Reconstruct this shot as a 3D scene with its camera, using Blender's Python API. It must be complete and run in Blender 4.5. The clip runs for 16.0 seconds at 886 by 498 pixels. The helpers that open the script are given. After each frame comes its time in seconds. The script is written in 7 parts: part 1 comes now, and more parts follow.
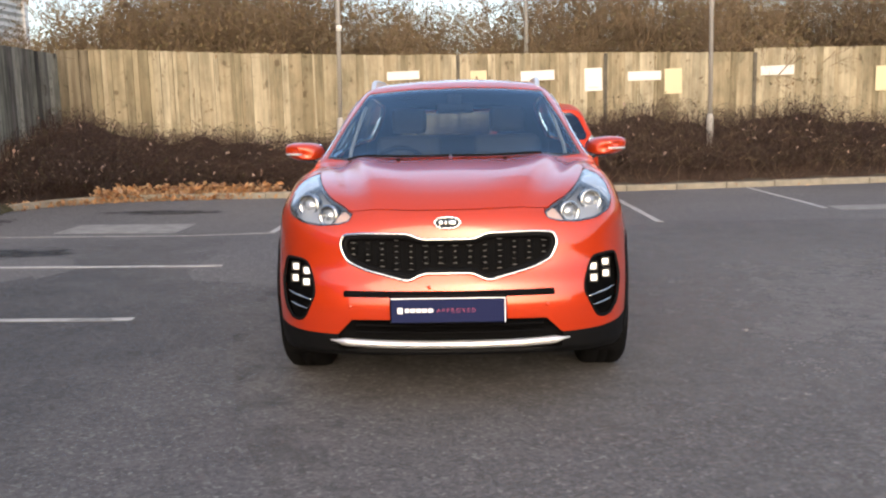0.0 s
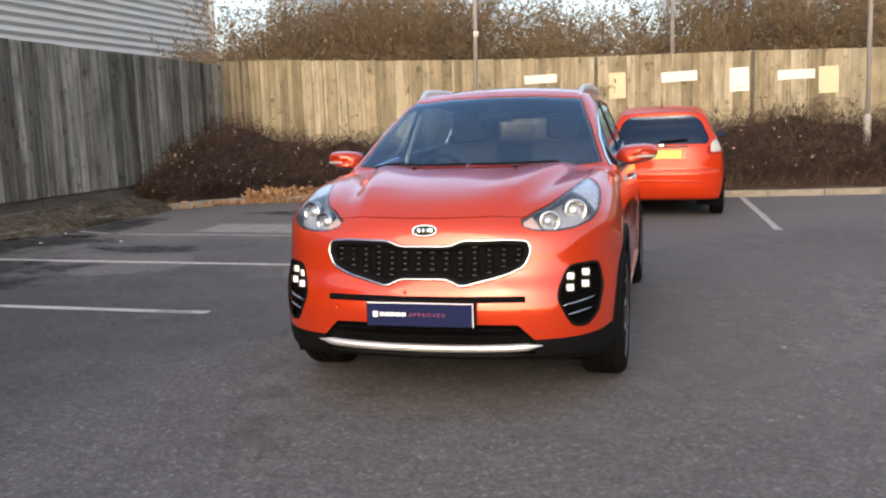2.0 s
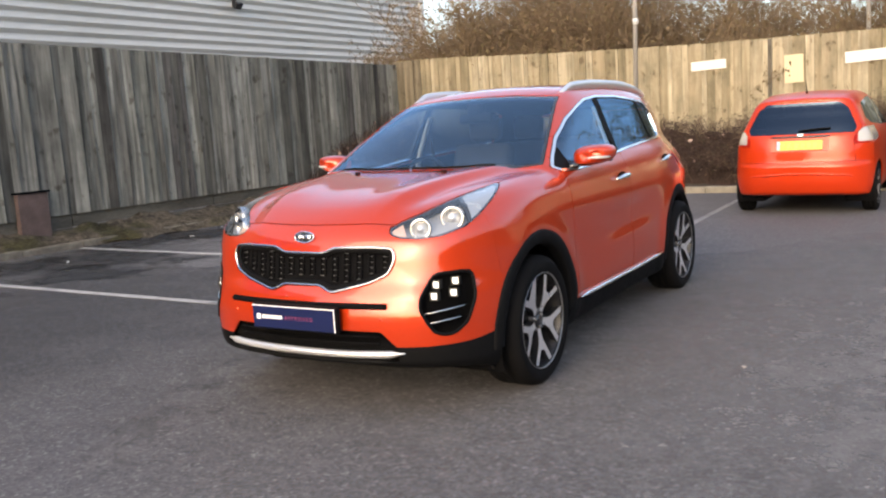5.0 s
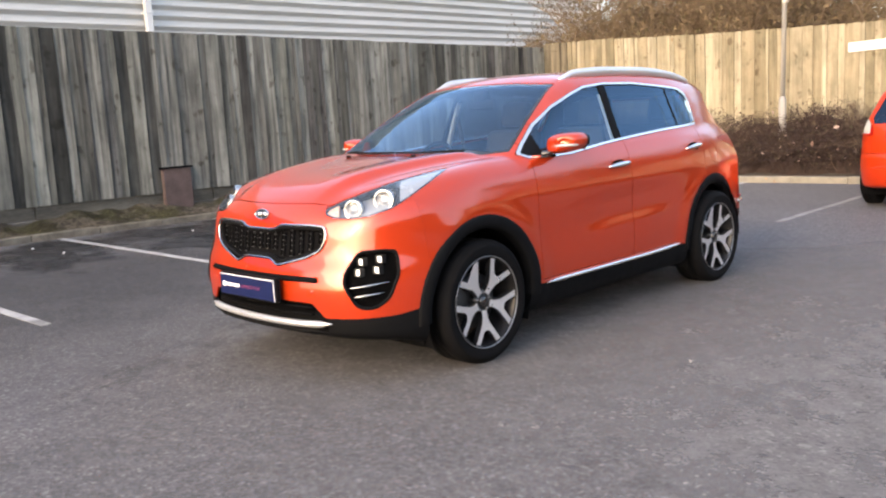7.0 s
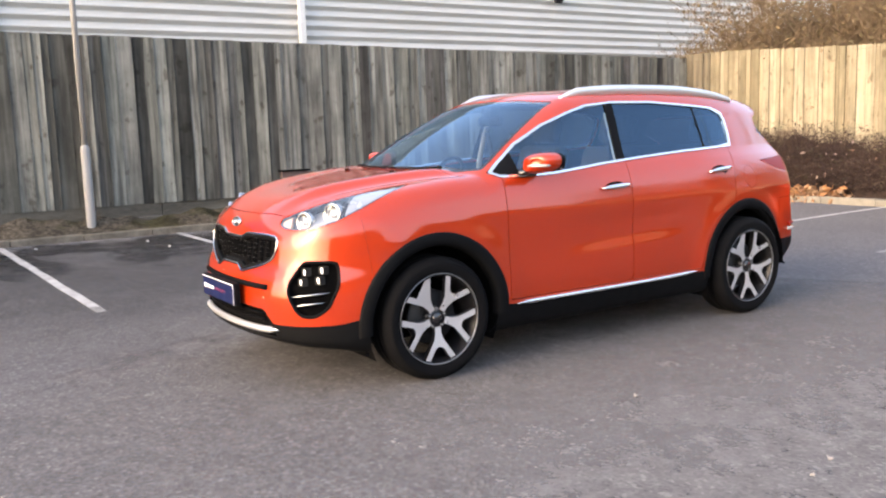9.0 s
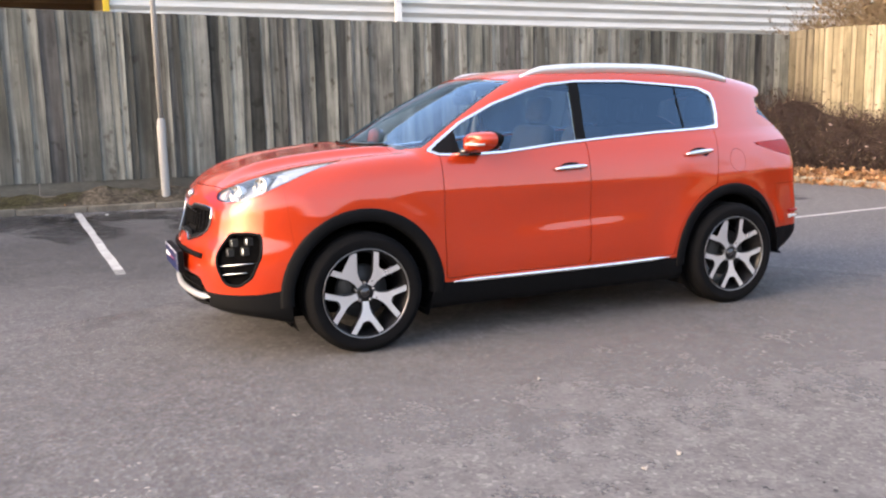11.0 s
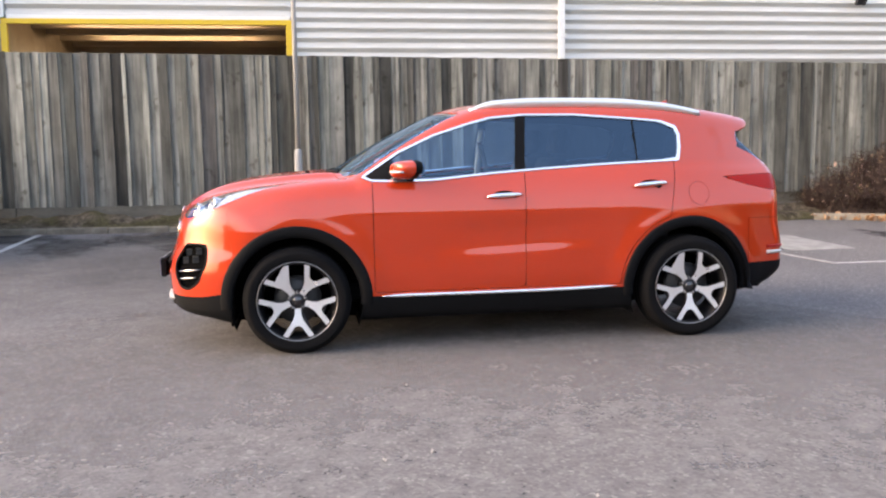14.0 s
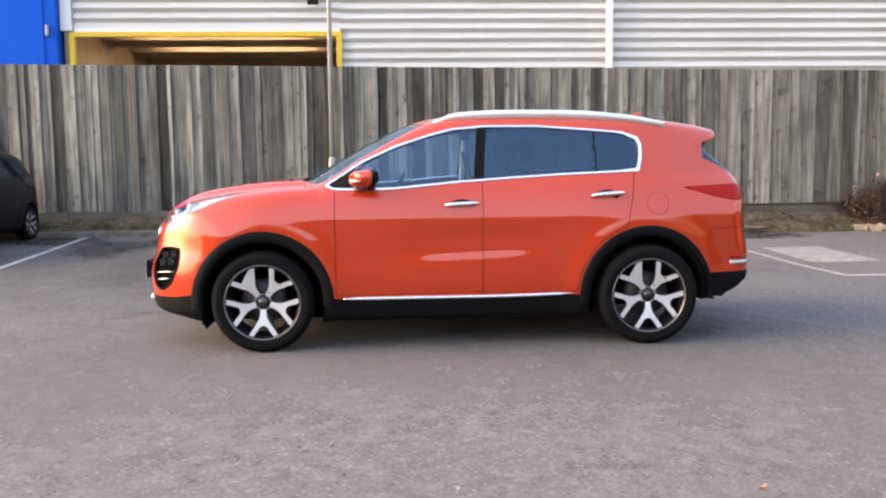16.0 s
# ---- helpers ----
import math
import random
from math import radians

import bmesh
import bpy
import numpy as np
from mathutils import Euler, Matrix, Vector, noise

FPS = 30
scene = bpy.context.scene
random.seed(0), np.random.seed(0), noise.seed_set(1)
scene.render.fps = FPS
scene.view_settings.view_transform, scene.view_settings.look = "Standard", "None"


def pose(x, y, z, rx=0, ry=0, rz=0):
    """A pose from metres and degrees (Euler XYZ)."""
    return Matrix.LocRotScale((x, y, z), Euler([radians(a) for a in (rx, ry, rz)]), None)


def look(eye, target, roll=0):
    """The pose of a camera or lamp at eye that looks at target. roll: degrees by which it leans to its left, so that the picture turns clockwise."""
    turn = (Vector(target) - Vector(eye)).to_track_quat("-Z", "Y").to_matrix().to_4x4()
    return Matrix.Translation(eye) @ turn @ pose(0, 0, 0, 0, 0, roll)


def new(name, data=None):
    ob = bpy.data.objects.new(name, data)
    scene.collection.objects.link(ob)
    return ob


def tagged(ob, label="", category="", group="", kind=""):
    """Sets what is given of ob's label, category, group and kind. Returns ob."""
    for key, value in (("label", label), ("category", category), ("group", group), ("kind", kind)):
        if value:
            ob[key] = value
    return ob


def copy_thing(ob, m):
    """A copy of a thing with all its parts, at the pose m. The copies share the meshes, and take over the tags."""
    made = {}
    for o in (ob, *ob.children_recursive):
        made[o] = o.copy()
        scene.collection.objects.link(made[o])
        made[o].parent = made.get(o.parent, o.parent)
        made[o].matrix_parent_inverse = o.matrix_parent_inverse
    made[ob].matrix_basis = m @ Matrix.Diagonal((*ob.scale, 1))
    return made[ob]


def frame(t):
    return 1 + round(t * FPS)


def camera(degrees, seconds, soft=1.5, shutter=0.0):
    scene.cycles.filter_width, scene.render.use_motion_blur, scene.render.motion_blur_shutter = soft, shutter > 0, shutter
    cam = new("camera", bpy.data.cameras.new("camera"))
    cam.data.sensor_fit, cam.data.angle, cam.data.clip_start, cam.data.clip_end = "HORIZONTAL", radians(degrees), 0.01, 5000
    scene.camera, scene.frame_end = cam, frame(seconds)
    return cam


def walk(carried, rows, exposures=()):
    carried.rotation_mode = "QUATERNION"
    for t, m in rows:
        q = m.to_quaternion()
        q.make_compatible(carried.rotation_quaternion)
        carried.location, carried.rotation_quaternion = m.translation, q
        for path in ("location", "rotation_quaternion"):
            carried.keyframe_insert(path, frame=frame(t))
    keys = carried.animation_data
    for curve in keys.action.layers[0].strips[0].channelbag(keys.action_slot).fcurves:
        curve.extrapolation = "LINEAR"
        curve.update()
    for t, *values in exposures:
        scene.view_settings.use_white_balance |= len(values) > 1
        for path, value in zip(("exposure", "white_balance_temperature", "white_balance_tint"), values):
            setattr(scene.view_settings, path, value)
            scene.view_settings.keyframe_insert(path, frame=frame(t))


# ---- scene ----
cam = camera(53.7, 16.0, soft=2.2)
PATH = [
    (0, (0.145, -6.185, 1.402), (0.063, -4.21, 1.096), -1.3),
    (0.5, (0.371, -6.236, 1.417), (0.179, -4.274, 1.08), -1.2),
    (1, (0.58, -6.189, 1.405), (0.299, -4.231, 1.111), -1.2),
    (1.5, (0.83, -6.163, 1.428), (0.48, -4.215, 1.145), -1.7),
    (2, (1.145, -6.189, 1.427), (0.646, -4.275, 1.135), -1.9),
    (2.5, (1.394, -6.112, 1.404), (0.798, -4.226, 1.108), -2.0),
    (3, (1.624, -6.001, 1.416), (0.949, -4.142, 1.113), -2.1),
    (3.5, (1.948, -5.885, 1.428), (1.188, -4.06, 1.125), -3.1),
    (4, (2.262, -5.762, 1.416), (1.391, -3.989, 1.106), -2.4),
    (4.2, (2.382, -5.714, 1.416), (1.475, -3.957, 1.115), -2.4),
    (6.3, (3.695, -5.13, 1.451), (2.408, -3.627, 1.16), -4.3),
    (6.5, (3.84, -5.076, 1.406), (2.503, -3.617, 1.117), -3.8),
    (7, (4.09, -4.86, 1.384), (2.697, -3.457, 1.081), -3.2),
    (7.5, (4.3, -4.627, 1.396), (2.835, -3.296, 1.111), -3.6),
    (8, (4.569, -4.408, 1.4), (2.989, -3.215, 1.114), -3.5),
    (8.5, (4.772, -4.162, 1.372), (3.145, -3.034, 1.088), -2.8),
    (9, (4.937, -3.911, 1.393), (3.274, -2.832, 1.122), -1.9),
    (9.5, (5.162, -3.665, 1.382), (3.436, -2.691, 1.111), -1.9),
    (9.7, (5.167, -3.587, 1.393), (3.429, -2.64, 1.104), -1.8),
    (12, (5.98, -2.311, 1.335), (4.091, -1.707, 1.074), -1.4),
    (12.5, (6.142, -2.044, 1.323), (4.212, -1.577, 1.084), -1.5),
    (13, (6.269, -1.784, 1.304), (4.324, -1.389, 1.063), -0.9),
    (13.5, (6.341, -1.531, 1.314), (4.391, -1.158, 1.072), -0.6),
    (14, (6.539, -1.224, 1.308), (4.573, -0.931, 1.081), -0.8),
    (14.5, (6.644, -0.99, 1.29), (4.68, -0.706, 1.045), -0.4),
    (15, (6.679, -0.797, 1.296), (4.702, -0.587, 1.073), -0.3),
    (15.5, (6.764, -0.572, 1.313), (4.779, -0.442, 1.109), -1.2),
    (16, (6.855, -0.442, 1.32), (4.869, -0.328, 1.111), -0.6),
]
# the clip's camera opens up as it turns towards the shaded side
EXPOSURE = [(t, stops + 0.25, 7250 + 350 * min(max((t - 4) / 8, 0), 1), 13 + 5 * min(max((t - 4) / 8, 0), 1)) for t, stops in ((0.0, 0.93), (0.5, 1.03), (1.0, 0.93), (2.0, 0.83), (3.0, 0.86), (3.5, 0.95), (4.0, 0.97), (6.5, 1.42), (9.0, 1.74), (12.0, 1.84), (16.0, 1.85))]
walk(cam, [(t, look(eye, target, roll)) for t, eye, target, roll in PATH], EXPOSURE)

# ---------------------------------------------------------------- light
SUN_AZ, SUN_EL = radians(-8), radians(24)      # low winter sun out of the south (-y), veiled by cloud
world = bpy.data.worlds.new("world")
world.use_nodes = True
scene.world = world
wn = world.node_tree.nodes
sky = wn.new("ShaderNodeTexSky")
sky.sky_type, sky.sun_disc = "NISHITA", False
sky.sun_elevation, sky.sun_rotation = SUN_EL, math.pi + SUN_AZ
sky.air_density, sky.dust_density, sky.ozone_density = 1.0, 2.4, 2.0
wn["Background"].inputs["Strength"].default_value = 0.15
veil = wn.new("ShaderNodeHueSaturation")      # thin high cloud pales the blue
veil.inputs["Saturation"].default_value = 1.05
world.node_tree.links.new(sky.outputs["Color"], veil.inputs["Color"])
cloud = wn.new("ShaderNodeMix")               # the bright even veil itself
cloud.data_type, cloud.blend_type = "RGBA", "ADD"
cloud.inputs[0].default_value = 1.0
cloud.inputs[7].default_value = (0.85, 1.0, 1.2, 1.0)
world.node_tree.links.new(veil.outputs["Color"], cloud.inputs[6])
world.node_tree.links.new(cloud.outputs[2], wn["Background"].inputs["Color"])

sun_data = bpy.data.lights.new("sun", "SUN")
sun_data.energy, sun_data.angle, sun_data.color = 0.76, radians(36), (1.0, 0.80, 0.56)
sun = new("sun", sun_data)
sun_dir = Vector((math.sin(SUN_AZ) * math.cos(SUN_EL), -math.cos(SUN_AZ) * math.cos(SUN_EL), math.sin(SUN_EL)))
sun.matrix_basis = look(sun_dir * 50, (0, 0, 0))

# ---------------------------------------------------------------- materials
def node(nt, kind, **inputs):
    n = nt.nodes.new(kind)
    for key, value in inputs.items():
        n.inputs[key.replace("_", " ")].default_value = value
    return n


def base_material(name, color=(0.5, 0.5, 0.5), rough=0.6, metal=0.0, coat=0.0, spec=0.5):
    m = bpy.data.materials.new(name)
    m.use_nodes = True
    b = m.node_tree.nodes["Principled BSDF"]
    b.inputs["Base Color"].default_value = (*color, 1)
    b.inputs["Roughness"].default_value = rough
    b.inputs["Metallic"].default_value = metal
    b.inputs["Coat Weight"].default_value = coat
    b.inputs["Coat Roughness"].default_value = 0.03
    b.inputs["Coat IOR"].default_value = 1.65
    b.inputs["Specular IOR Level"].default_value = spec
    return m, m.node_tree, b


def ramp(nt, stops, source):
    r = nt.nodes.new("ShaderNodeValToRGB")
    while len(r.color_ramp.elements) < len(stops):
        r.color_ramp.elements.new(0.5)
    for e, (p, c) in zip(r.color_ramp.elements, stops):
        e.position, e.color = p, (*c, 1)
    nt.links.new(source, r.inputs["Fac"])
    return r.outputs["Color"]


def coords(nt, which="Object", scale=(1, 1, 1), random_shift=0.0):
    c = nt.nodes.new("ShaderNodeTexCoord")
    mp = nt.nodes.new("ShaderNodeMapping")
    mp.inputs["Scale"].default_value = scale
    nt.links.new(c.outputs[which], mp.inputs["Vector"])
    if random_shift:
        info = nt.nodes.new("ShaderNodeObjectInfo")
        mul = node(nt, "ShaderNodeMath")
        mul.operation = "MULTIPLY"
        mul.inputs[1].default_value = random_shift
        nt.links.new(info.outputs["Random"], mul.inputs[0])
        nt.links.new(mul.outputs[0], mp.inputs["Location"])
    return mp.outputs["Vector"]


def noise_tex(nt, vector, scale, detail=4.0, rough=0.55):
    n = node(nt, "ShaderNodeTexNoise", Scale=scale, Detail=detail, Roughness=rough)
    nt.links.new(vector, n.inputs["Vector"])
    return n.outputs["Fac"]


def bump(nt, b, height, strength=0.3, distance=0.01):
    n = node(nt, "ShaderNodeBump", Strength=strength, Distance=distance)
    nt.links.new(height, n.inputs["Height"])
    nt.links.new(n.outputs["Normal"], b.inputs["Normal"])


def mix_color(nt, fac, a, b, mode="MIX"):
    n = nt.nodes.new("ShaderNodeMix")
    n.data_type, n.blend_type = "RGBA", mode
    for sock, value in ((n.inputs[0], fac), (n.inputs[6], a), (n.inputs[7], b)):
        if isinstance(value, (int, float)):
            sock.default_value = value
        elif isinstance(value, tuple):
            sock.default_value = (*value, 1)
        else:
            nt.links.new(value, sock)
    return n.outputs[2]


def rough_material(name, dark, light, scale=6.0, rough=0.8, relief=0.25, metal=0.0, stretch=(1, 1, 1), spec=0.4, fine=90.0):
    """A surface with broad stains and fine grain between two tones."""
    m, nt, b = base_material(name, light, rough, metal, spec=spec)
    v = coords(nt, "Object", stretch)
    broad, grain = noise_tex(nt, v, scale, 5), noise_tex(nt, v, fine, 3)
    c = ramp(nt, ((0.3, dark), (0.7, light)), broad)
    c = mix_color(nt, 0.35, c, ramp(nt, ((0.3, dark), (0.7, light)), grain))
    nt.links.new(c, b.inputs["Base Color"])
    bump(nt, b, grain, relief, 0.004)
    return m


def plain(name, color, rough=0.5, metal=0.0, coat=0.0, spec=0.5, wear=0.12):
    """A manufactured surface: one colour with faint dirt in the gloss."""
    m, nt, b = base_material(name, color, rough, metal, coat, spec)
    f = noise_tex(nt, coords(nt), 14, 4)
    mr = node(nt, "ShaderNodeMapRange", To_Min=max(rough - wear, 0.02), To_Max=min(rough + wear, 1))
    nt.links.new(f, mr.inputs["Value"])
    nt.links.new(mr.outputs["Result"], b.inputs["Roughness"])
    return m


def paint_material(name, color, flake=0.25, coat=1.0):
    m, nt, b = base_material(name, color, 0.37, flake, coat, 0.08)
    b.inputs["Coat IOR"].default_value = 1.62
    v = coords(nt)
    speck = noise_tex(nt, v, 900, 1)
    film = noise_tex(nt, v, 5, 5)
    c = mix_color(nt, 0.25, color, ramp(nt, ((0.35, tuple(k * 0.72 for k in color)), (0.65, tuple(min(k * 1.25, 1) for k in color))), speck))
    nt.links.new(c, b.inputs["Base Color"])
    mr = node(nt, "ShaderNodeMapRange", To_Min=0.05, To_Max=0.11)
    nt.links.new(film, mr.inputs["Value"])
    nt.links.new(mr.outputs["Result"], b.inputs["Coat Roughness"])
    return m


def glass_material(name, tint, gloss=(1.0, 1.0, 1.0), sheen=0.08):
    """Thin tinted pane: clear through, with a mirror sheen that grows towards a glancing view."""
    m = bpy.data.materials.new(name)
    m.use_nodes = True
    nt = m.node_tree
    nt.nodes.remove(nt.nodes["Principled BSDF"])
    clear = node(nt, "ShaderNodeBsdfTransparent")
    clear.inputs["Color"].default_value = (*tint, 1)
    shine = node(nt, "ShaderNodeBsdfGlossy", Roughness=0.015)
    shine.inputs["Color"].default_value = (*gloss, 1)
    lean = node(nt, "ShaderNodeLayerWeight", Blend=0.5)
    power = node(nt, "ShaderNodeMath")
    power.operation = "POWER"
    power.inputs[1].default_value = 5.0
    nt.links.new(lean.outputs["Facing"], power.inputs[0])
    amount = node(nt, "ShaderNodeMath")
    amount.operation = "MULTIPLY_ADD"
    amount.inputs[1].default_value, amount.inputs[2].default_value = 1 - sheen, sheen
    nt.links.new(power.outputs[0], amount.inputs[0])
    mx = nt.nodes.new("ShaderNodeMixShader")
    nt.links.new(amount.outputs[0], mx.inputs[0])
    nt.links.new(clear.outputs[0], mx.inputs[1])
    nt.links.new(shine.outputs[0], mx.inputs[2])
    nt.links.new(mx.outputs[0], nt.nodes["Material Output"].inputs["Surface"])
    return m


def glow(name, color, strength):
    m, nt, b = base_material(name, color, 0.2)
    b.inputs["Emission Color"].default_value = (*color, 1)
    b.inputs["Emission Strength"].default_value = strength
    return m


def asphalt_material():
    m, nt, b = base_material("asphalt", (0.1, 0.1, 0.1), 0.85, spec=0.35)
    v = coords(nt)
    stone = node(nt, "ShaderNodeTexVoronoi", Scale=62.0, Randomness=1.0)
    nt.links.new(v, stone.inputs["Vector"])
    bits = nt.nodes.new("ShaderNodeSeparateColor")
    nt.links.new(stone.outputs["Color"], bits.inputs["Color"])
    chips = ramp(nt, ((0.0, (0.078, 0.073, 0.074)), (0.5, (0.105, 0.100, 0.101)), (0.92, (0.135, 0.129, 0.127)), (1.0, (0.20, 0.194, 0.188))), bits.outputs[0])
    mid = noise_tex(nt, v, 11.0, 6, 0.68)
    chips = mix_color(nt, 0.5, chips, ramp(nt, ((0.3, (0.74, 0.74, 0.76)), (0.7, (1.2, 1.18, 1.16))), mid), "MULTIPLY")
    broad = noise_tex(nt, v, 0.35, 4)
    chips = mix_color(nt, 0.8, chips, ramp(nt, ((0.3, (0.78, 0.78, 0.80)), (0.7, (1.18, 1.17, 1.15))), broad), "MULTIPLY")
    nt.links.new(chips, b.inputs["Base Color"])
    bump(nt, b, stone.outputs["Distance"], 0.36, 0.005)
    return m


def board_material(name, tones, streak=0.85, streak_dark=(0.30, 0.29, 0.28)):
    """Weathered fence timber: tone from board to board, vertical streaks, knots and fine grain."""
    m, nt, b = base_material(name, tones[1], 0.88, spec=0.25)
    info = nt.nodes.new("ShaderNodeObjectInfo")
    tone = ramp(nt, tuple((k / (len(tones) - 1), c) for k, c in enumerate(tones)), info.outputs["Random"])
    v = coords(nt, "Object", (1, 1, 0.10), 57.0)
    streaks = noise_tex(nt, v, 17.0, 5, 0.6)
    c = mix_color(nt, streak, tone, ramp(nt, ((0.34, streak_dark), (0.66, (1.35, 1.33, 1.3))), streaks), "MULTIPLY")
    v2 = coords(nt, "Object", (1, 1, 1.1), 31.0)
    stain = noise_tex(nt, v2, 3.4, 6, 0.65)
    knot = noise_tex(nt, coords(nt, "Object", (1, 1, 1.3), 83.0), 8.0, 2)
    c = mix_color(nt, 0.8, c, ramp(nt, ((0.62, (1, 1, 1)), (0.72, (0.42, 0.38, 0.34))), knot), "MULTIPLY")
    c = mix_color(nt, 0.55, c, ramp(nt, ((0.38, (0.5, 0.52, 0.48)), (0.6, (1.15, 1.13, 1.08))), stain), "MULTIPLY")
    nt.links.new(c, b.inputs["Base Color"])
    grain = noise_tex(nt, coords(nt, "Object", (1, 1, 0.05), 13.0), 130.0, 3)
    bump(nt, b, grain, 0.4, 0.004)
    return m


def verge_material():
    """Grit, moss and rotted leaves in patches."""
    m, nt, b = base_material("mossy_verge", (0.08, 0.07, 0.05), 0.95, spec=0.2)
    v = coords(nt)
    grit = ramp(nt, ((0.3, (0.034, 0.027, 0.019)), (0.5, (0.085, 0.069, 0.050)), (0.72, (0.18, 0.150, 0.112))), noise_tex(nt, v, 16.0, 6, 0.7))
    moss = ramp(nt, ((0.35, (0.026, 0.023, 0.011)), (0.65, (0.075, 0.066, 0.030))), noise_tex(nt, v, 30.0, 4))
    c = mix_color(nt, ramp(nt, ((0.46, (0, 0, 0)), (0.56, (1, 1, 1))), noise_tex(nt, v, 1.4, 5, 0.65)), grit, moss)
    dark = ramp(nt, ((0.36, (0.35, 0.33, 0.31)), (0.55, (1.05, 1.05, 1.05))), noise_tex(nt, v, 4.0, 5, 0.6))
    nt.links.new(mix_color(nt, 0.9, c, dark, "MULTIPLY"), b.inputs["Base Color"])
    bump(nt, b, noise_tex(nt, v, 45.0, 5, 0.7), 0.9, 0.02)
    return m


M_ASPHALT = asphalt_material()
M_LINE = rough_material("road_line_paint", (0.198, 0.191, 0.185), (0.475, 0.469, 0.455), 9.0, 0.75, 0.2)
M_LINE_FADED = rough_material("faded_line_paint", (0.120, 0.116, 0.112), (0.30, 0.295, 0.285), 6.0, 0.8, 0.2)
M_KERB = rough_material("kerb_concrete", (0.145, 0.132, 0.106), (0.277, 0.251, 0.205), 5.0, 0.9, 0.4)
M_KERB_DIRTY = rough_material("mossy_kerb", (0.048, 0.041, 0.031), (0.215, 0.188, 0.148), 7.0, 0.9, 0.5)
M_SOIL = rough_material("soil", (0.0198, 0.0145, 0.0099), (0.0726, 0.0561, 0.0363), 4.0, 0.95, 0.8)
M_MOSS = verge_material()
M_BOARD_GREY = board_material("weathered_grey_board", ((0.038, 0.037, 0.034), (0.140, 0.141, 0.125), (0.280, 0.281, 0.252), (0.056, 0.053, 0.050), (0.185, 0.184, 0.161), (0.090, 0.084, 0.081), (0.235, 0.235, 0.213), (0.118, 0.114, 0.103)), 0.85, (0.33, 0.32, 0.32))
# tan of the weathered wood, with part of the warm sunlight put into it
M_BOARD_TAN_SUNLIT = board_material("weathered_tan_board_sunlit", ((0.177, 0.152, 0.103), (0.265, 0.230, 0.164), (0.366, 0.327, 0.250), (0.234, 0.200, 0.140), (0.304, 0.263, 0.189)), 0.5, (0.55, 0.50, 0.43))
# darker brown that holds the shade of the fence corner
M_BOARD_CORNER_SHADE = board_material("corner_shade_board", ((0.11, 0.096, 0.072), (0.155, 0.134, 0.10), (0.13, 0.113, 0.086)), 0.7, (0.45, 0.42, 0.38))
M_RAIL_WOOD = rough_material("gravel_board_wood", (0.035, 0.031, 0.025), (0.145, 0.132, 0.105), 6.0, 0.9, 0.6, stretch=(1, 0.12, 1))
M_CLAD = rough_material("white_cladding", (0.455, 0.45, 0.425), (0.535, 0.53, 0.51), 1.2, 0.45, 0.04, stretch=(1, 0.25, 1.0))
M_CLAD_TRIM = plain("white_flashing", (0.62, 0.615, 0.60), 0.4)
M_BLUE = plain("blue_cladding", (0.001, 0.082, 0.46), 0.8, spec=0.06)
M_YELLOW = plain("yellow_painted_steel", (0.561, 0.37, 0.0132), 0.45)
M_BAY = rough_material("loading_bay_lining", (0.20, 0.15, 0.10), (0.44, 0.36, 0.25), 1.3, 0.7, 0.1, stretch=(1, 0.2, 1))
M_POLE = plain("galvanised_pole", (0.30, 0.287, 0.27), 0.6, 0.0)
M_SIGN = plain("white_sign_board", (0.60, 0.59, 0.56), 0.5)
M_SIGN_CREAM = plain("cream_sign_board", (0.528, 0.462, 0.304), 0.55)
M_CANE = rough_material("bramble_cane", (0.015, 0.008, 0.007), (0.052, 0.028, 0.022), 3.0, 0.85, 0.2)
M_CANE_TAN = rough_material("dry_cane", (0.0594, 0.0396, 0.0264), (0.145, 0.102, 0.066), 3.0, 0.85, 0.2)
M_TWIG = rough_material("bare_twig", (0.080, 0.056, 0.035), (0.235, 0.165, 0.102), 2.0, 0.9, 0.2)
M_PAPER = plain("wind_blown_litter", (0.26, 0.24, 0.22), 0.8)


def leaf_material(name, tones):
    m, nt, b = base_material(name, tones[0], 0.75, spec=0.3)
    geo = nt.nodes.new("ShaderNodeNewGeometry")
    c = ramp(nt, tuple((k / (len(tones) - 1), t) for k, t in enumerate(tones)), geo.outputs["Random Per Island"])
    nt.links.new(c, b.inputs["Base Color"])
    return m


M_LEAF_DRY = leaf_material("dry_fallen_leaf", ((0.198, 0.0858, 0.033), (0.34, 0.165, 0.072), (0.42, 0.27, 0.155), (0.145, 0.066, 0.033), (0.36, 0.24, 0.15)))
M_LEAF_BRAMBLE = leaf_material("bramble_leaf", ((0.030, 0.018, 0.013), (0.058, 0.031, 0.021), (0.042, 0.039, 0.018), (0.105, 0.07, 0.05)))
M_LEAF_PALE = leaf_material("pale_dead_leaf", ((0.277, 0.198, 0.172), (0.363, 0.277, 0.238), (0.238, 0.145, 0.112)))
M_LEAF_TREE = leaf_material("winter_tree_leaf", ((0.11, 0.077, 0.042), (0.17, 0.118, 0.065), (0.13, 0.108, 0.052), (0.215, 0.147, 0.084)))

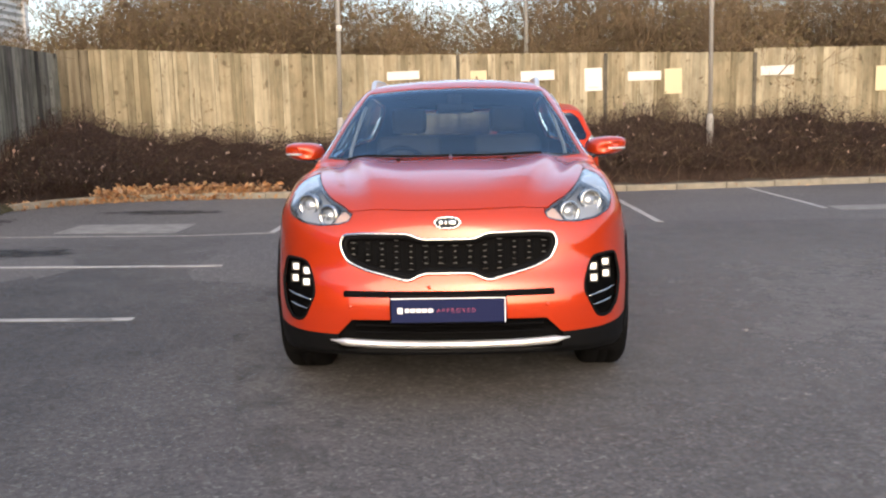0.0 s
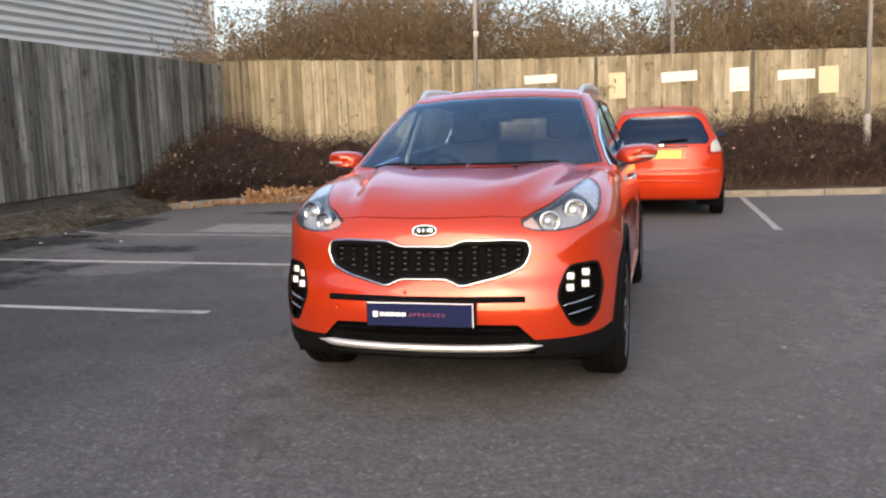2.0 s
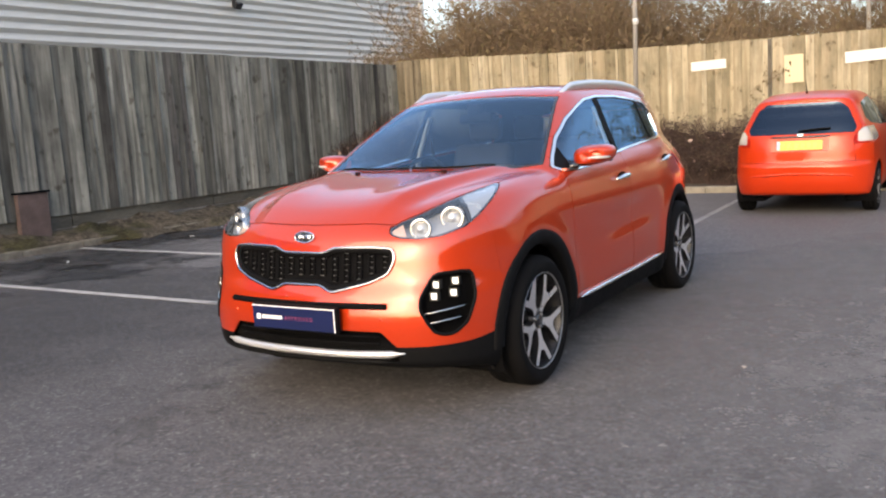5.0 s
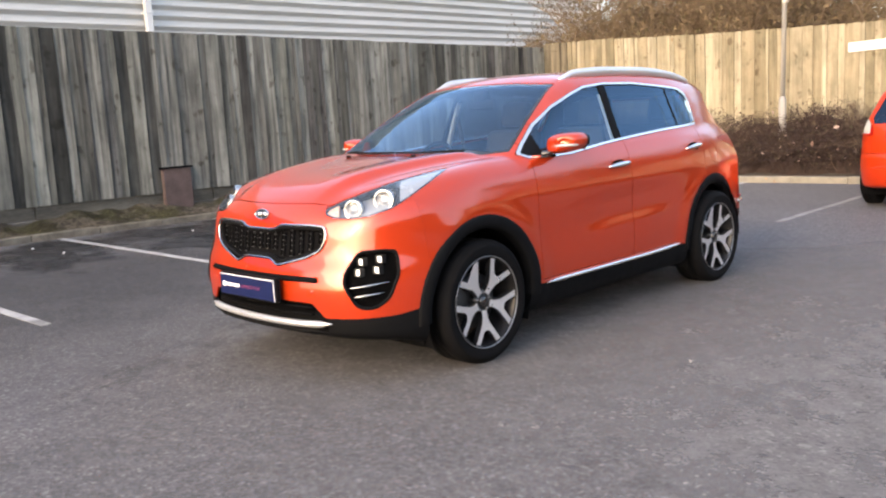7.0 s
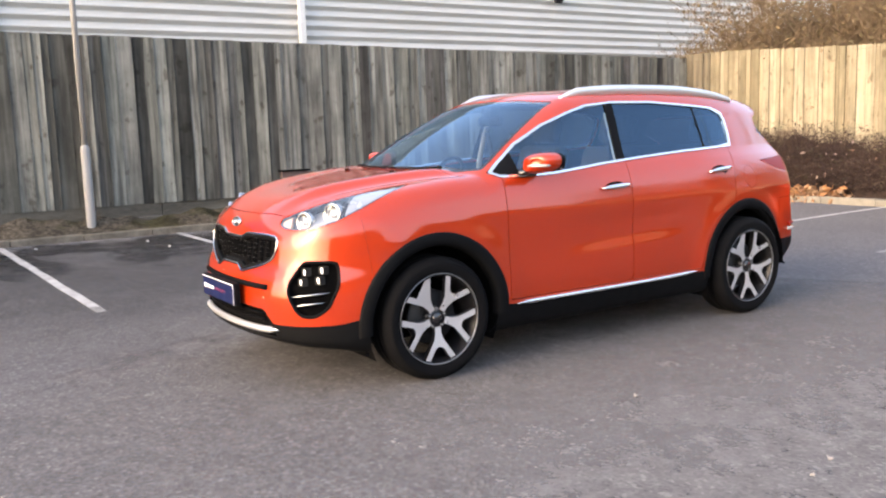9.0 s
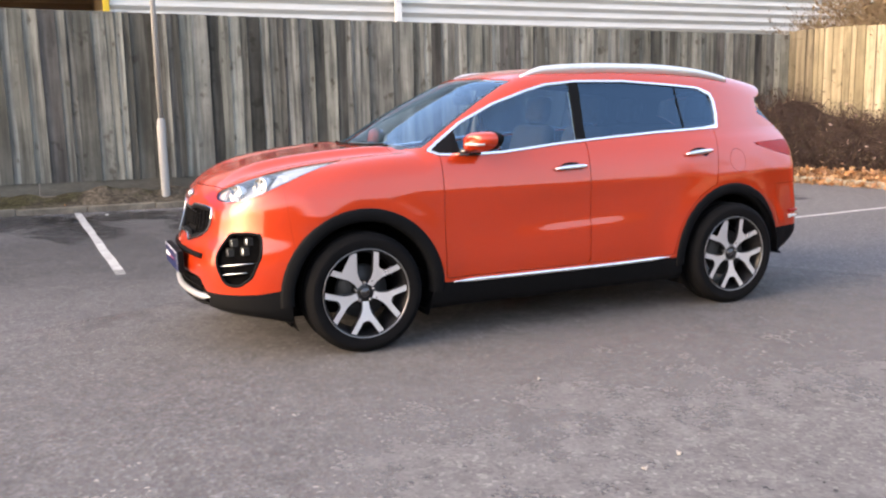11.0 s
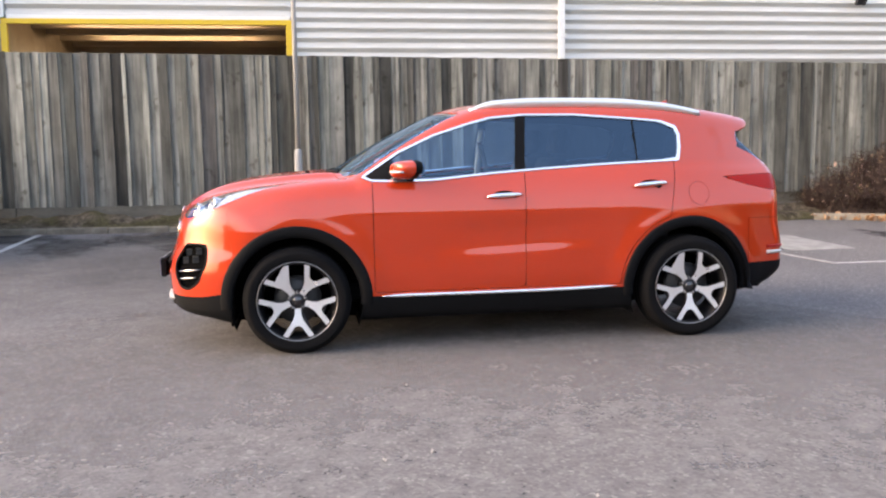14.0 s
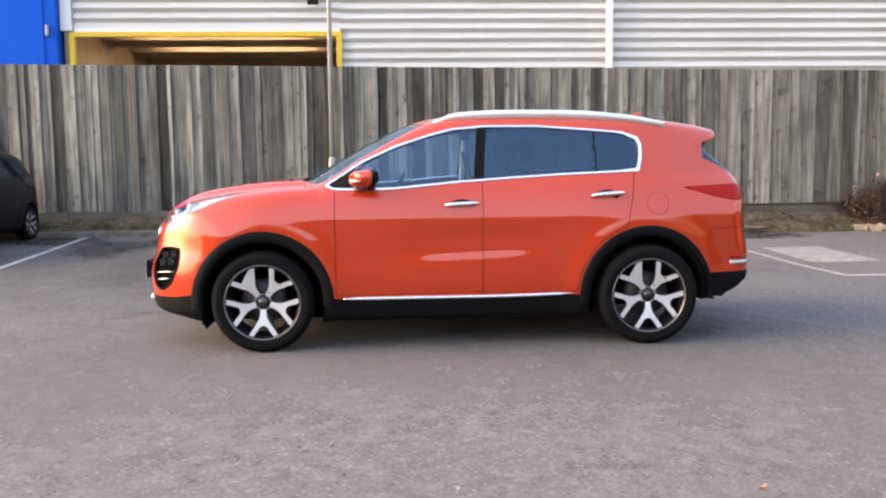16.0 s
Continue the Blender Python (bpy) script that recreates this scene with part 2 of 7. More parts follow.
M_PAINT = paint_material("orange_metallic_paint", (0.46, 0.034, 0.0058), 0.36)
M_PAINT_HATCH = paint_material("orange_red_paint", (0.46, 0.031, 0.005), 0.1, 0.45)
M_PAINT_DARK = paint_material("charcoal_paint", (0.004, 0.005, 0.008), 0.1, 0.25)
M_BLACK = plain("black_textured_plastic", (0.0032, 0.0034, 0.004), 0.7, spec=0.10)
M_GLOSSBLACK = plain("gloss_black_plastic", (0.010, 0.010, 0.012), 0.14, coat=0.6, wear=0.05)
M_LINING = plain("dark_lining", (0.004, 0.004, 0.0045), 0.9, spec=0.05)
M_CHROME = plain("bright_chrome", (0.80, 0.79, 0.78), 0.10, 1.0, wear=0.04)
M_CHROME_DULL = plain("dull_chrome", (0.52, 0.51, 0.50), 0.14, 1.0, wear=0.04)
M_TRIM = plain("bright_window_trim", (0.86, 0.855, 0.85), 0.17, 0.95, wear=0.04)
M_SATIN = plain("satin_silver", (0.68, 0.68, 0.68), 0.34, 0.7)
M_ALLOY = plain("machined_alloy", (0.74, 0.74, 0.75), 0.32, 0.75)
M_ALLOY_DARK = plain("dark_wheel_paint", (0.009, 0.009, 0.011), 0.4, 0.2)
M_DISC = plain("brake_disc_iron", (0.045, 0.043, 0.043), 0.5, 0.6)
M_TYRE = plain("tyre_rubber", (0.004, 0.004, 0.0045), 0.85, spec=0.10)
# bluish gloss colours put the blue of the overhead sky into the reflections
M_GLASS = glass_material("windscreen_glass", (0.80, 0.89, 0.96), (0.54, 0.77, 1.0), 0.14)
M_GLASS_SIDE = glass_material("side_glass", (0.60, 0.73, 0.84), (0.45, 0.72, 1.0), 0.11)
M_GLASS_PRIVACY = glass_material("privacy_glass", (0.16, 0.22, 0.29), (0.42, 0.70, 1.0), 0.10)
M_GLASS_DARK = glass_material("dark_glass", (0.34, 0.38, 0.42), (0.6, 0.8, 1.0), 0.07)
M_GLASS_TINTED = glass_material("tinted_rear_glass", (0.05, 0.06, 0.08), (0.55, 0.75, 1.0), 0.07)
M_LENS = glass_material("clear_lens", (0.95, 0.97, 0.98), sheen=0.10)
M_BAR = plain("grille_bar_silver", (0.17, 0.17, 0.175), 0.3, 0.6)
M_LAMP_BOWL = plain("lamp_bowl", (0.33, 0.335, 0.35), 0.32, 0.3)
M_LAMP_DARK = plain("lamp_bezel", (0.035, 0.036, 0.04), 0.25, 0.3)
M_AMBER = plain("amber_reflector", (0.528, 0.343, 0.264), 0.25, coat=1.0)
M_RED = plain("red_lamp_lens", (0.30, 0.007, 0.003), 0.3, coat=0.0, wear=0.04, spec=0.12)
M_CLEARLAMP = plain("white_lamp_lens", (0.40, 0.385, 0.36), 0.14, coat=1.0, wear=0.04)
M_GUIDE = plain("white_light_guide", (0.38, 0.39, 0.41), 0.25, 0.3)
M_LED = glow("daytime_led", (1.0, 0.98, 0.95), 0.48)
M_CUP = plain("lamp_cup_grey", (0.025, 0.024, 0.023), 0.4, 0.3)
M_BULB = plain("projector_glass", (0.50, 0.51, 0.53), 0.15, 0.6, coat=1.0, wear=0.02)
M_NAVY = plain("navy_plate", (0.006, 0.011, 0.052), 0.5, spec=0.15)
M_WHITEPRINT = plain("white_print", (0.85, 0.85, 0.88), 0.4)
M_PINKPRINT = plain("pink_print", (0.264, 0.0462, 0.106), 0.4)
M_PLATE_YELLOW = plain("yellow_plate", (0.561, 0.409, 0.0264), 0.35)
M_BAND = plain("pale_blue_band", (0.30, 0.38, 0.50), 0.4)
M_PLATE_BAR = plain("faded_plate_print", (0.50, 0.36, 0.04), 0.4)
M_SEAT = rough_material("black_seat_cloth", (0.018, 0.018, 0.02), (0.045, 0.045, 0.048), 20.0, 0.9, 0.3)
M_HEADLINER = plain("grey_headliner", (0.38, 0.37, 0.36), 0.9)
M_MIRROR = plain("mirror_glass", (0.55, 0.66, 0.8), 0.02, 1.0, wear=0.0)

# ---------------------------------------------------------------- mesh helpers
def link_mesh(name, bm, mats, parent=None, label="", smooth=True):
    me = bpy.data.meshes.new(name)
    bm.normal_update()
    bm.to_mesh(me)
    bm.free()
    for m in mats if isinstance(mats, (list, tuple)) else [mats]:
        me.materials.append(m)
    if smooth:
        me.shade_smooth()
    ob = new(name, me)
    if parent is not None:
        ob.parent = parent
    return tagged(ob, label)


def part(name, bm, material, parent, label="", smooth=False):
    return link_mesh(name, bm, material, parent, label, smooth)


def thing(name, label, category, group="", kind="", at=None):
    ob = new(name)
    ob.empty_display_size = 0.1
    if at is not None:
        ob.matrix_basis = at
    return tagged(ob, label, category, group, kind)


def add_box(bm, x0, x1, y0, y1, z0, z1, bevel=0.0, segments=2, m=None, mat=0):
    made = bmesh.ops.create_cube(bm, size=1.0)["verts"]
    for v in made:
        v.co = Vector((x0 + (v.co.x + 0.5) * (x1 - x0), y0 + (v.co.y + 0.5) * (y1 - y0), z0 + (v.co.z + 0.5) * (z1 - z0)))
    if bevel:
        edges = list({e for v in made for e in v.link_edges})
        out = bmesh.ops.bevel(bm, geom=edges, offset=bevel, segments=segments, profile=0.5, affect="EDGES")
        made = list({v for f in out["faces"] for v in f.verts} | {v for v in made if v.is_valid})
    faces = {f for v in made for f in v.link_faces}
    for f in faces:
        f.material_index = mat
    if m is not None:
        bmesh.ops.transform(bm, matrix=m, verts=made)
    return made


def box_mesh(*args, **kw):
    bm = bmesh.new()
    add_box(bm, *args, **kw)
    return bm


def add_tube(bm, points, radii, sides=8, mat=0, caps=True, flat=1.0):
    """A tube along points; radii one number or one a point. flat squeezes it across the second axis."""
    pts = [Vector(p) for p in points]
    n = len(pts)
    rad = [radii] * n if isinstance(radii, (int, float)) else list(radii)
    rings, ref = [], None
    for i, p in enumerate(pts):
        d = (pts[min(i + 1, n - 1)] - pts[max(i - 1, 0)]).normalized()
        if ref is None:
            ref = Vector((0, 0, 1)) if abs(d.z) < 0.9 else Vector((1, 0, 0))
        u = (ref - d * ref.dot(d)).normalized()
        w = d.cross(u)
        ref = u
        rings.append([bm.verts.new(p + (u * math.cos(2 * math.pi * k / sides) * flat + w * math.sin(2 * math.pi * k / sides)) * rad[i]) for k in range(sides)])
    for a, b in zip(rings, rings[1:]):
        for k in range(sides):
            f = bm.faces.new((a[k], a[(k + 1) % sides], b[(k + 1) % sides], b[k]))
            f.material_index, f.smooth = mat, True
    if caps:
        for ring, flip in ((rings[0], True), (rings[-1], False)):
            f = bm.faces.new(ring[::-1] if flip else ring)
            f.material_index = mat
    return rings


def add_lathe(bm, profile, sides=48, axis="x", mat=0, m=None):
    """Turns a profile of (radius, along) about an axis."""
    rings = []
    for r, a in profile:
        ring = []
        for k in range(sides):
            t = 2 * math.pi * k / sides
            c = (a, r * math.cos(t), r * math.sin(t)) if axis == "x" else (r * math.cos(t), r * math.sin(t), a) if axis == "z" else (r * math.cos(t), a, r * math.sin(t))
            ring.append(bm.verts.new(m @ Vector(c) if m is not None else c))
        rings.append(ring)
    for a, b in zip(rings, rings[1:]):
        for k in range(sides):
            f = bm.faces.new((a[k], a[(k + 1) % sides], b[(k + 1) % sides], b[k]))
            f.material_index, f.smooth = mat, True
    return rings


def add_prism(bm, outline, x0, x1, mat_face=0, mat_side=0, to=None):
    """A flat outline of (a, b) pulled from x0 to x1; to(a, b, x) gives the place."""
    low = [bm.verts.new(to(a, b, x0)) for a, b in outline]
    high = [bm.verts.new(to(a, b, x1)) for a, b in outline]
    n = len(outline)
    f = bm.faces.new(high)
    f.material_index = mat_face
    f = bm.faces.new(low[::-1])
    f.material_index = mat_side
    for k in range(n):
        f = bm.faces.new((low[k], low[(k + 1) % n], high[(k + 1) % n], high[k]))
        f.material_index = mat_side


# ---------------------------------------------------------------- smooth skins: closed forms cut into panels
def curve(*pts):
    """A smooth curve through (x, y) points that never overshoots; straight past its ends."""
    xs, ys = np.array(pts, float).T
    h, s = np.diff(xs), np.diff(ys) / np.diff(xs)
    m = np.zeros(len(xs))
    m[0], m[-1] = s[0], s[-1]
    ok = s[:-1] * s[1:] > 0
    w1, w2 = 2 * h[1:] + h[:-1], h[1:] + 2 * h[:-1]
    with np.errstate(divide="ignore", invalid="ignore"):
        mid = (w1 + w2) / (w1 / s[:-1] + w2 / s[1:])
    m[1:-1] = np.where(ok, mid, 0.0)

    def f(x):
        x = np.asarray(x, float)
        i = np.clip(np.searchsorted(xs, x) - 1, 0, len(h) - 1)
        t = (np.clip(x, xs[0], xs[-1]) - xs[i]) / h[i]
        y = ys[i] * (1 + 2 * t) * (1 - t) ** 2 + m[i] * h[i] * t * (1 - t) ** 2 + ys[i + 1] * t * t * (3 - 2 * t) + m[i + 1] * h[i] * t * t * (t - 1)
        return y + np.minimum(x - xs[0], 0) * m[0] + np.maximum(x - xs[-1], 0) * m[-1]

    return f


def smax(a, b, k):
    h = np.maximum(k - np.abs(a - b), 0) / k
    return np.maximum(a, b) + h * h * k * 0.25


def smin(a, b, k):
    return -smax(-a, -b, k)


def slope(field, p, e=0.002):
    x, y, z = p.T
    return np.stack([field(x + e, y, z) - field(x - e, y, z), field(x, y + e, z) - field(x, y - e, z), field(x, y, z + e) - field(x, y, z - e)], 1) / (2 * e)


def skin_of(field, low, high, h):
    """The surface field = 0 as places, normals and triangles."""
    axes = [np.arange(a, b + h, h) for a, b in zip(low, high)]
    v = field(axes[0][:, None, None], axes[1][None, :, None], axes[2][None, None, :])
    inside = v < 0
    count = np.zeros([n - 1 for n in v.shape], int)
    corners = [(i, j, k) for i in (0, 1) for j in (0, 1) for k in (0, 1)]
    cut = lambda a, i, j, k: a[i : a.shape[0] - 1 + i, j : a.shape[1] - 1 + j, k : a.shape[2] - 1 + k]
    for c in corners:
        count += cut(inside, *c)
    cells = np.argwhere((count > 0) & (count < 8))
    index = np.full(count.shape, -1)
    index[tuple(cells.T)] = np.arange(len(cells))
    total, hits = np.zeros((len(cells), 3)), np.zeros(len(cells))
    at = {c: v[tuple((cells + c).T)] for c in corners}
    for c in corners:
        for axis in range(3):
            if c[axis]:
                continue
            d = tuple(1 if n == axis else m for n, m in enumerate(c))
            a, b = at[c], at[d]
            crossing = (a < 0) != (b < 0)
            t = np.where(crossing, a / np.where(crossing, a - b, 1), 0)
            spot = np.array(c, float)[None] + t[:, None] * (np.array(d) - np.array(c))
            total += spot * crossing[:, None]
            hits += crossing
    p = np.array(low) + (cells + total / hits[:, None]) * h
    for _ in range(3):
        g = slope(field, p)
        step = -(field(*p.T) / np.maximum((g * g).sum(1), 1e-6))[:, None] * g
        p = p + np.clip(step, -h / 2, h / 2)
    g = slope(field, p)
    normals = g / np.maximum(np.linalg.norm(g, axis=1), 1e-9)[:, None]
    tris = []
    for axis in range(3):
        u, w = (axis + 1) % 3, (axis + 2) % 3
        first = [slice(None)] * 3
        second = [slice(None)] * 3
        first[axis], second[axis] = slice(0, -1), slice(1, None)
        edges = np.argwhere(inside[tuple(first)] != inside[tuple(second)])
        edges = edges[(edges[:, u] > 0) & (edges[:, w] > 0) & (edges[:, u] < count.shape[u]) & (edges[:, w] < count.shape[w])]
        du, dw = np.eye(3, dtype=int)[u], np.eye(3, dtype=int)[w]
        quad = np.stack([index[tuple((edges - o).T)] for o in (du + dw, dw, 0 * du, du)], 1)
        flip = ~inside[tuple(edges.T)]
        quad[flip] = quad[flip][:, ::-1]
        quad = quad[(quad >= 0).all(1)]
        tris += [quad[:, [0, 1, 2]], quad[:, [0, 2, 3]]]
    return p, normals, np.concatenate(tris)


def pack(p, n, t):
    used, flat = np.unique(t, return_inverse=True)
    return p[used], n[used], flat.reshape(-1, 3)


def keep(skin, g):
    """The piece of a skin where g < 0, cut cleanly along g = 0."""
    p, n, t = skin
    if not len(t):
        return skin
    g = np.where(np.abs(g) < 1e-7, 1e-7, g)
    ins = g[t] < 0
    c = ins.sum(1)
    out = [t[c == 3]]
    part_t, part_i = t[(c == 1) | (c == 2)], ins[(c == 1) | (c == 2)]
    if len(part_t):
        odd = np.where(part_i.sum(1) == 1, part_i.argmax(1), (~part_i).argmax(1))
        r = np.arange(len(part_t))
        a, b, d = part_t[r, odd], part_t[r, (odd + 1) % 3], part_t[r, (odd + 2) % 3]
        pairs = np.sort(np.concatenate([np.stack([a, b], 1), np.stack([a, d], 1)]), 1)
        uniq, back = np.unique(pairs, axis=0, return_inverse=True)
        back = back.reshape(-1)
        w = (g[uniq[:, 0]] / (g[uniq[:, 0]] - g[uniq[:, 1]]))[:, None]
        base = len(p)
        p = np.concatenate([p, p[uniq[:, 0]] * (1 - w) + p[uniq[:, 1]] * w])
        m = n[uniq[:, 0]] * (1 - w) + n[uniq[:, 1]] * w
        n = np.concatenate([n, m / np.maximum(np.linalg.norm(m, axis=1), 1e-9)[:, None]])
        ab, ad = base + back[: len(part_t)], base + back[len(part_t) :]
        one = part_i.sum(1) == 1
        out += [np.stack([a, ab, ad], 1)[one], np.stack([ab, b, d], 1)[~one], np.stack([ab, d, ad], 1)[~one]]
    return pack(p, n, np.concatenate(out))


def split(skin, g_of, gap=0.0):
    """Two pieces, inside and outside, with a joint of that width between them."""
    g = g_of(*skin[0].T)
    return keep(skin, g + gap / 2), keep(skin, gap / 2 - g)


def away(skin, d):
    return skin[0] + skin[1] * d, skin[1], skin[2]


def skin_part(name, skin, material, parent, label="", rim=0.012, sink=0.0):
    """A panel from a piece of skin, with a folded edge that goes rim deep."""
    p, n, t = skin
    if not len(t):
        return None
    p = p - n * sink
    if rim:
        e = np.sort(np.concatenate([t[:, [0, 1]], t[:, [1, 2]], t[:, [2, 0]]]), 1)
        d = np.concatenate([t[:, [0, 1]], t[:, [1, 2]], t[:, [2, 0]]])
        uniq, first, cnt = np.unique(e, axis=0, return_index=True, return_counts=True)
        edge = d[first[cnt == 1]]
        if len(edge):
            a, b = edge.T
            k, base = len(a), len(p)
            q = np.concatenate([p[a], p[b], p[b] - n[b] * rim, p[a] - n[a] * rim])
            fn = np.cross(p[b] - p[a], n[a])
            fn /= np.maximum(np.linalg.norm(fn, axis=1), 1e-12)[:, None]
            i = base + np.arange(k)
            t = np.concatenate([t, np.stack([i + k, i, i + 3 * k], 1), np.stack([i + k, i + 3 * k, i + 2 * k], 1)])
            p, n = np.concatenate([p, q]), np.concatenate([n, fn, fn, fn, fn])
    me = bpy.data.meshes.new(name)
    me.from_pydata(p.tolist(), [], t.tolist())
    me.materials.append(material)
    me.shade_smooth()
    me.normals_split_custom_set_from_vertices(n.tolist())
    ob = new(name, me)
    ob.parent = parent
    return tagged(ob, label)


def outline_distance(a, b, poly, rounding=0.0):
    """Signed distance of (a, b) to a closed outline, negative inside."""
    pts = np.array(poly, float)
    best, wind = np.full(np.shape(a), 1e9), np.ones(np.shape(a))
    for (ax, ay), (bx, by) in zip(pts, np.roll(pts, -1, 0)):
        ex, ey = bx - ax, by - ay
        wx, wy = a - ax, b - ay
        t = np.clip((wx * ex + wy * ey) / (ex * ex + ey * ey + 1e-12), 0, 1)
        best = np.minimum(best, (wx - ex * t) ** 2 + (wy - ey * t) ** 2)
        up, down, side = b >= ay, b < by, ex * wy > ey * wx
        wind = np.where((up & down & side) | (~up & ~down & ~side), -wind, wind)
    return wind * np.sqrt(best) - rounding


def drape(field, p, way, far=1.2):
    """Moves places along way onto the skin, from outside."""
    p, way = np.asarray(p, float), np.asarray(way, float) / np.linalg.norm(way)
    lo, hi = np.zeros(len(p)), np.full(len(p), far)
    steps = np.linspace(0, far, 160)
    vals = np.stack([field(*(p + way * s).T) for s in steps])
    first = np.argmax(vals < 0, 0)
    hi, lo = steps[first], steps[np.maximum(first - 1, 0)]
    for _ in range(18):
        mid = (lo + hi) / 2
        neg = field(*(p + way * mid[:, None]).T) < 0
        hi, lo = np.where(neg, mid, hi), np.where(neg, lo, mid)
    q = p + way * hi[:, None]
    g = slope(field, q)
    return q, g / np.linalg.norm(g, axis=1)[:, None]


def ribbon_path(pts, step=0.03, closed=False):
    """Even places along a line of points."""
    pts = np.array(pts, float)
    if closed:
        pts = np.concatenate([pts, pts[:1]])
    d = np.r_[0, np.cumsum(np.linalg.norm(np.diff(pts, axis=0), axis=1))]
    s = np.linspace(0, d[-1], max(int(d[-1] / step), 2) + 1)
    out = np.stack([np.interp(s, d, c) for c in pts.T], 1)
    return out[:-1] if closed else out


def rounded(poly, r=0.03, n=4):
    """An outline with its corners rounded."""
    out, m = [], len(poly)
    for k in range(m):
        p, a, b = (Vector(poly[j % m]) for j in (k, k - 1, k + 1))
        u, w = a - p, b - p
        q = min(r, u.length * 0.45, w.length * 0.45)
        s, e = p + u.normalized() * q, p + w.normalized() * q
        for i in range(n + 1):
            t = i / n
            out.append(tuple(s * (1 - t) ** 2 + p * 2 * t * (1 - t) + e * t * t))
    return out

# ---------------------------------------------------------------- ground
def lift(x, y):
    """The tarmac climbs a little towards the long grey fence."""
    x, y = np.asarray(x), np.asarray(y)
    hollow = 0.055 * np.exp(-(((y - 5.0) / 1.7) ** 2)) * np.clip((-1.5 - x) / 2.0, 0, 1) * np.clip((x + 7.2) / 0.8, 0, 1)
    return np.clip((-2.5 - x) / 4.8, 0, 1) * np.clip(0.085 - 0.006 * y, 0.03, 0.13) - hollow


def sheet(name, xs, ys, height, material, label, category, kind="structure"):
    gx, gy = np.meshgrid(xs, ys, indexing="ij")
    p = np.stack([gx, gy, height(gx, gy)], -1).reshape(-1, 3)
    nx, ny = gx.shape
    i = (np.arange(nx - 1)[:, None] * ny + np.arange(ny - 1)[None]).ravel()
    me = bpy.data.meshes.new(name)
    me.from_pydata(p.tolist(), [], np.stack([i, i + ny, i + ny + 1, i + 1], 1).tolist())
    me.materials.append(material)
    me.shade_smooth()
    return tagged(new(name, me), label, category, kind=kind)


wide = lambda lo, hi, step: np.concatenate([[-600, -150, -60, -30], np.arange(lo, hi + step, step), [30, 60, 150, 600]])
sheet("ground", wide(-20, 20, 0.5), wide(-20, 20, 0.5), lift, M_ASPHALT, "worn grey asphalt car park surface", "ground")

# white bay lines, a few millimetres of paint
def tarmac_patch_material(name="damp_tarmac", cover=0.85, tones=((0.014, 0.0135, 0.0135), (0.038, 0.036, 0.035)), gloss=0.5, fade=(0.57, 0.73), ragged=0.55):
    """A patch of damp, darker or paler tarmac that fades out raggedly."""
    m, nt, b = base_material(name, tones[0], gloss, spec=1 - gloss)
    v = coords(nt)
    film = ramp(nt, ((0.3, tones[0]), (0.7, tones[1])), noise_tex(nt, v, 8.0, 5))
    stone = node(nt, "ShaderNodeTexVoronoi", Scale=62.0, Randomness=1.0)
    nt.links.new(v, stone.inputs["Vector"])
    bits = nt.nodes.new("ShaderNodeSeparateColor")
    nt.links.new(stone.outputs["Color"], bits.inputs["Color"])
    chips = ramp(nt, ((0.0, (0.80, 0.80, 0.81)), (0.5, (0.99, 0.99, 0.99)), (0.92, (1.15, 1.145, 1.135)), (1.0, (1.55, 1.54, 1.52))), bits.outputs[0])
    nt.links.new(mix_color(nt, 1.0, film, chips, "MULTIPLY"), b.inputs["Base Color"])
    bump(nt, b, stone.outputs["Distance"], 0.30, 0.005)
    c = nt.nodes.new("ShaderNodeTexCoord")
    off = nt.nodes.new("ShaderNodeVectorMath")
    off.operation = "SUBTRACT"
    off.inputs[1].default_value = (0.5, 0.5, 0.5)
    nt.links.new(c.outputs["Generated"], off.inputs[0])
    flat = nt.nodes.new("ShaderNodeVectorMath")
    flat.operation = "MULTIPLY"
    flat.inputs[1].default_value = (1, 1, 0)
    nt.links.new(off.outputs[0], flat.inputs[0])
    far = nt.nodes.new("ShaderNodeVectorMath")
    far.operation = "LENGTH"
    nt.links.new(flat.outputs[0], far.inputs[0])
    add = node(nt, "ShaderNodeMath")
    add.operation = "MULTIPLY_ADD"
    add.inputs[1].default_value = ragged
    nt.links.new(noise_tex(nt, v, 1.6 if ragged < 0.7 else 2.4, 7, 0.68), add.inputs[0])
    nt.links.new(far.outputs["Value"], add.inputs[2])
    mr = node(nt, "ShaderNodeMapRange", From_Min=fade[0], From_Max=fade[1], To_Min=cover, To_Max=0.0)
    nt.links.new(add.outputs[0], mr.inputs["Value"])
    nt.links.new(mr.outputs["Result"], b.inputs["Alpha"])
    return m


M_WET = tarmac_patch_material(cover=0.95, gloss=0.68, fade=(0.54, 0.82), ragged=0.95)
M_DARK_FAINT = tarmac_patch_material("faint_dark_tarmac", 0.36, fade=(0.40, 0.74))
M_PALER = tarmac_patch_material("paler_tarmac", 0.72, ((0.130, 0.123, 0.120), (0.205, 0.194, 0.189)), 0.85, (0.40, 0.76))
M_PALE = rough_material("pale_worn_patch", (0.13, 0.126, 0.12), (0.27, 0.265, 0.255), 5.0, 0.85, 0.2)


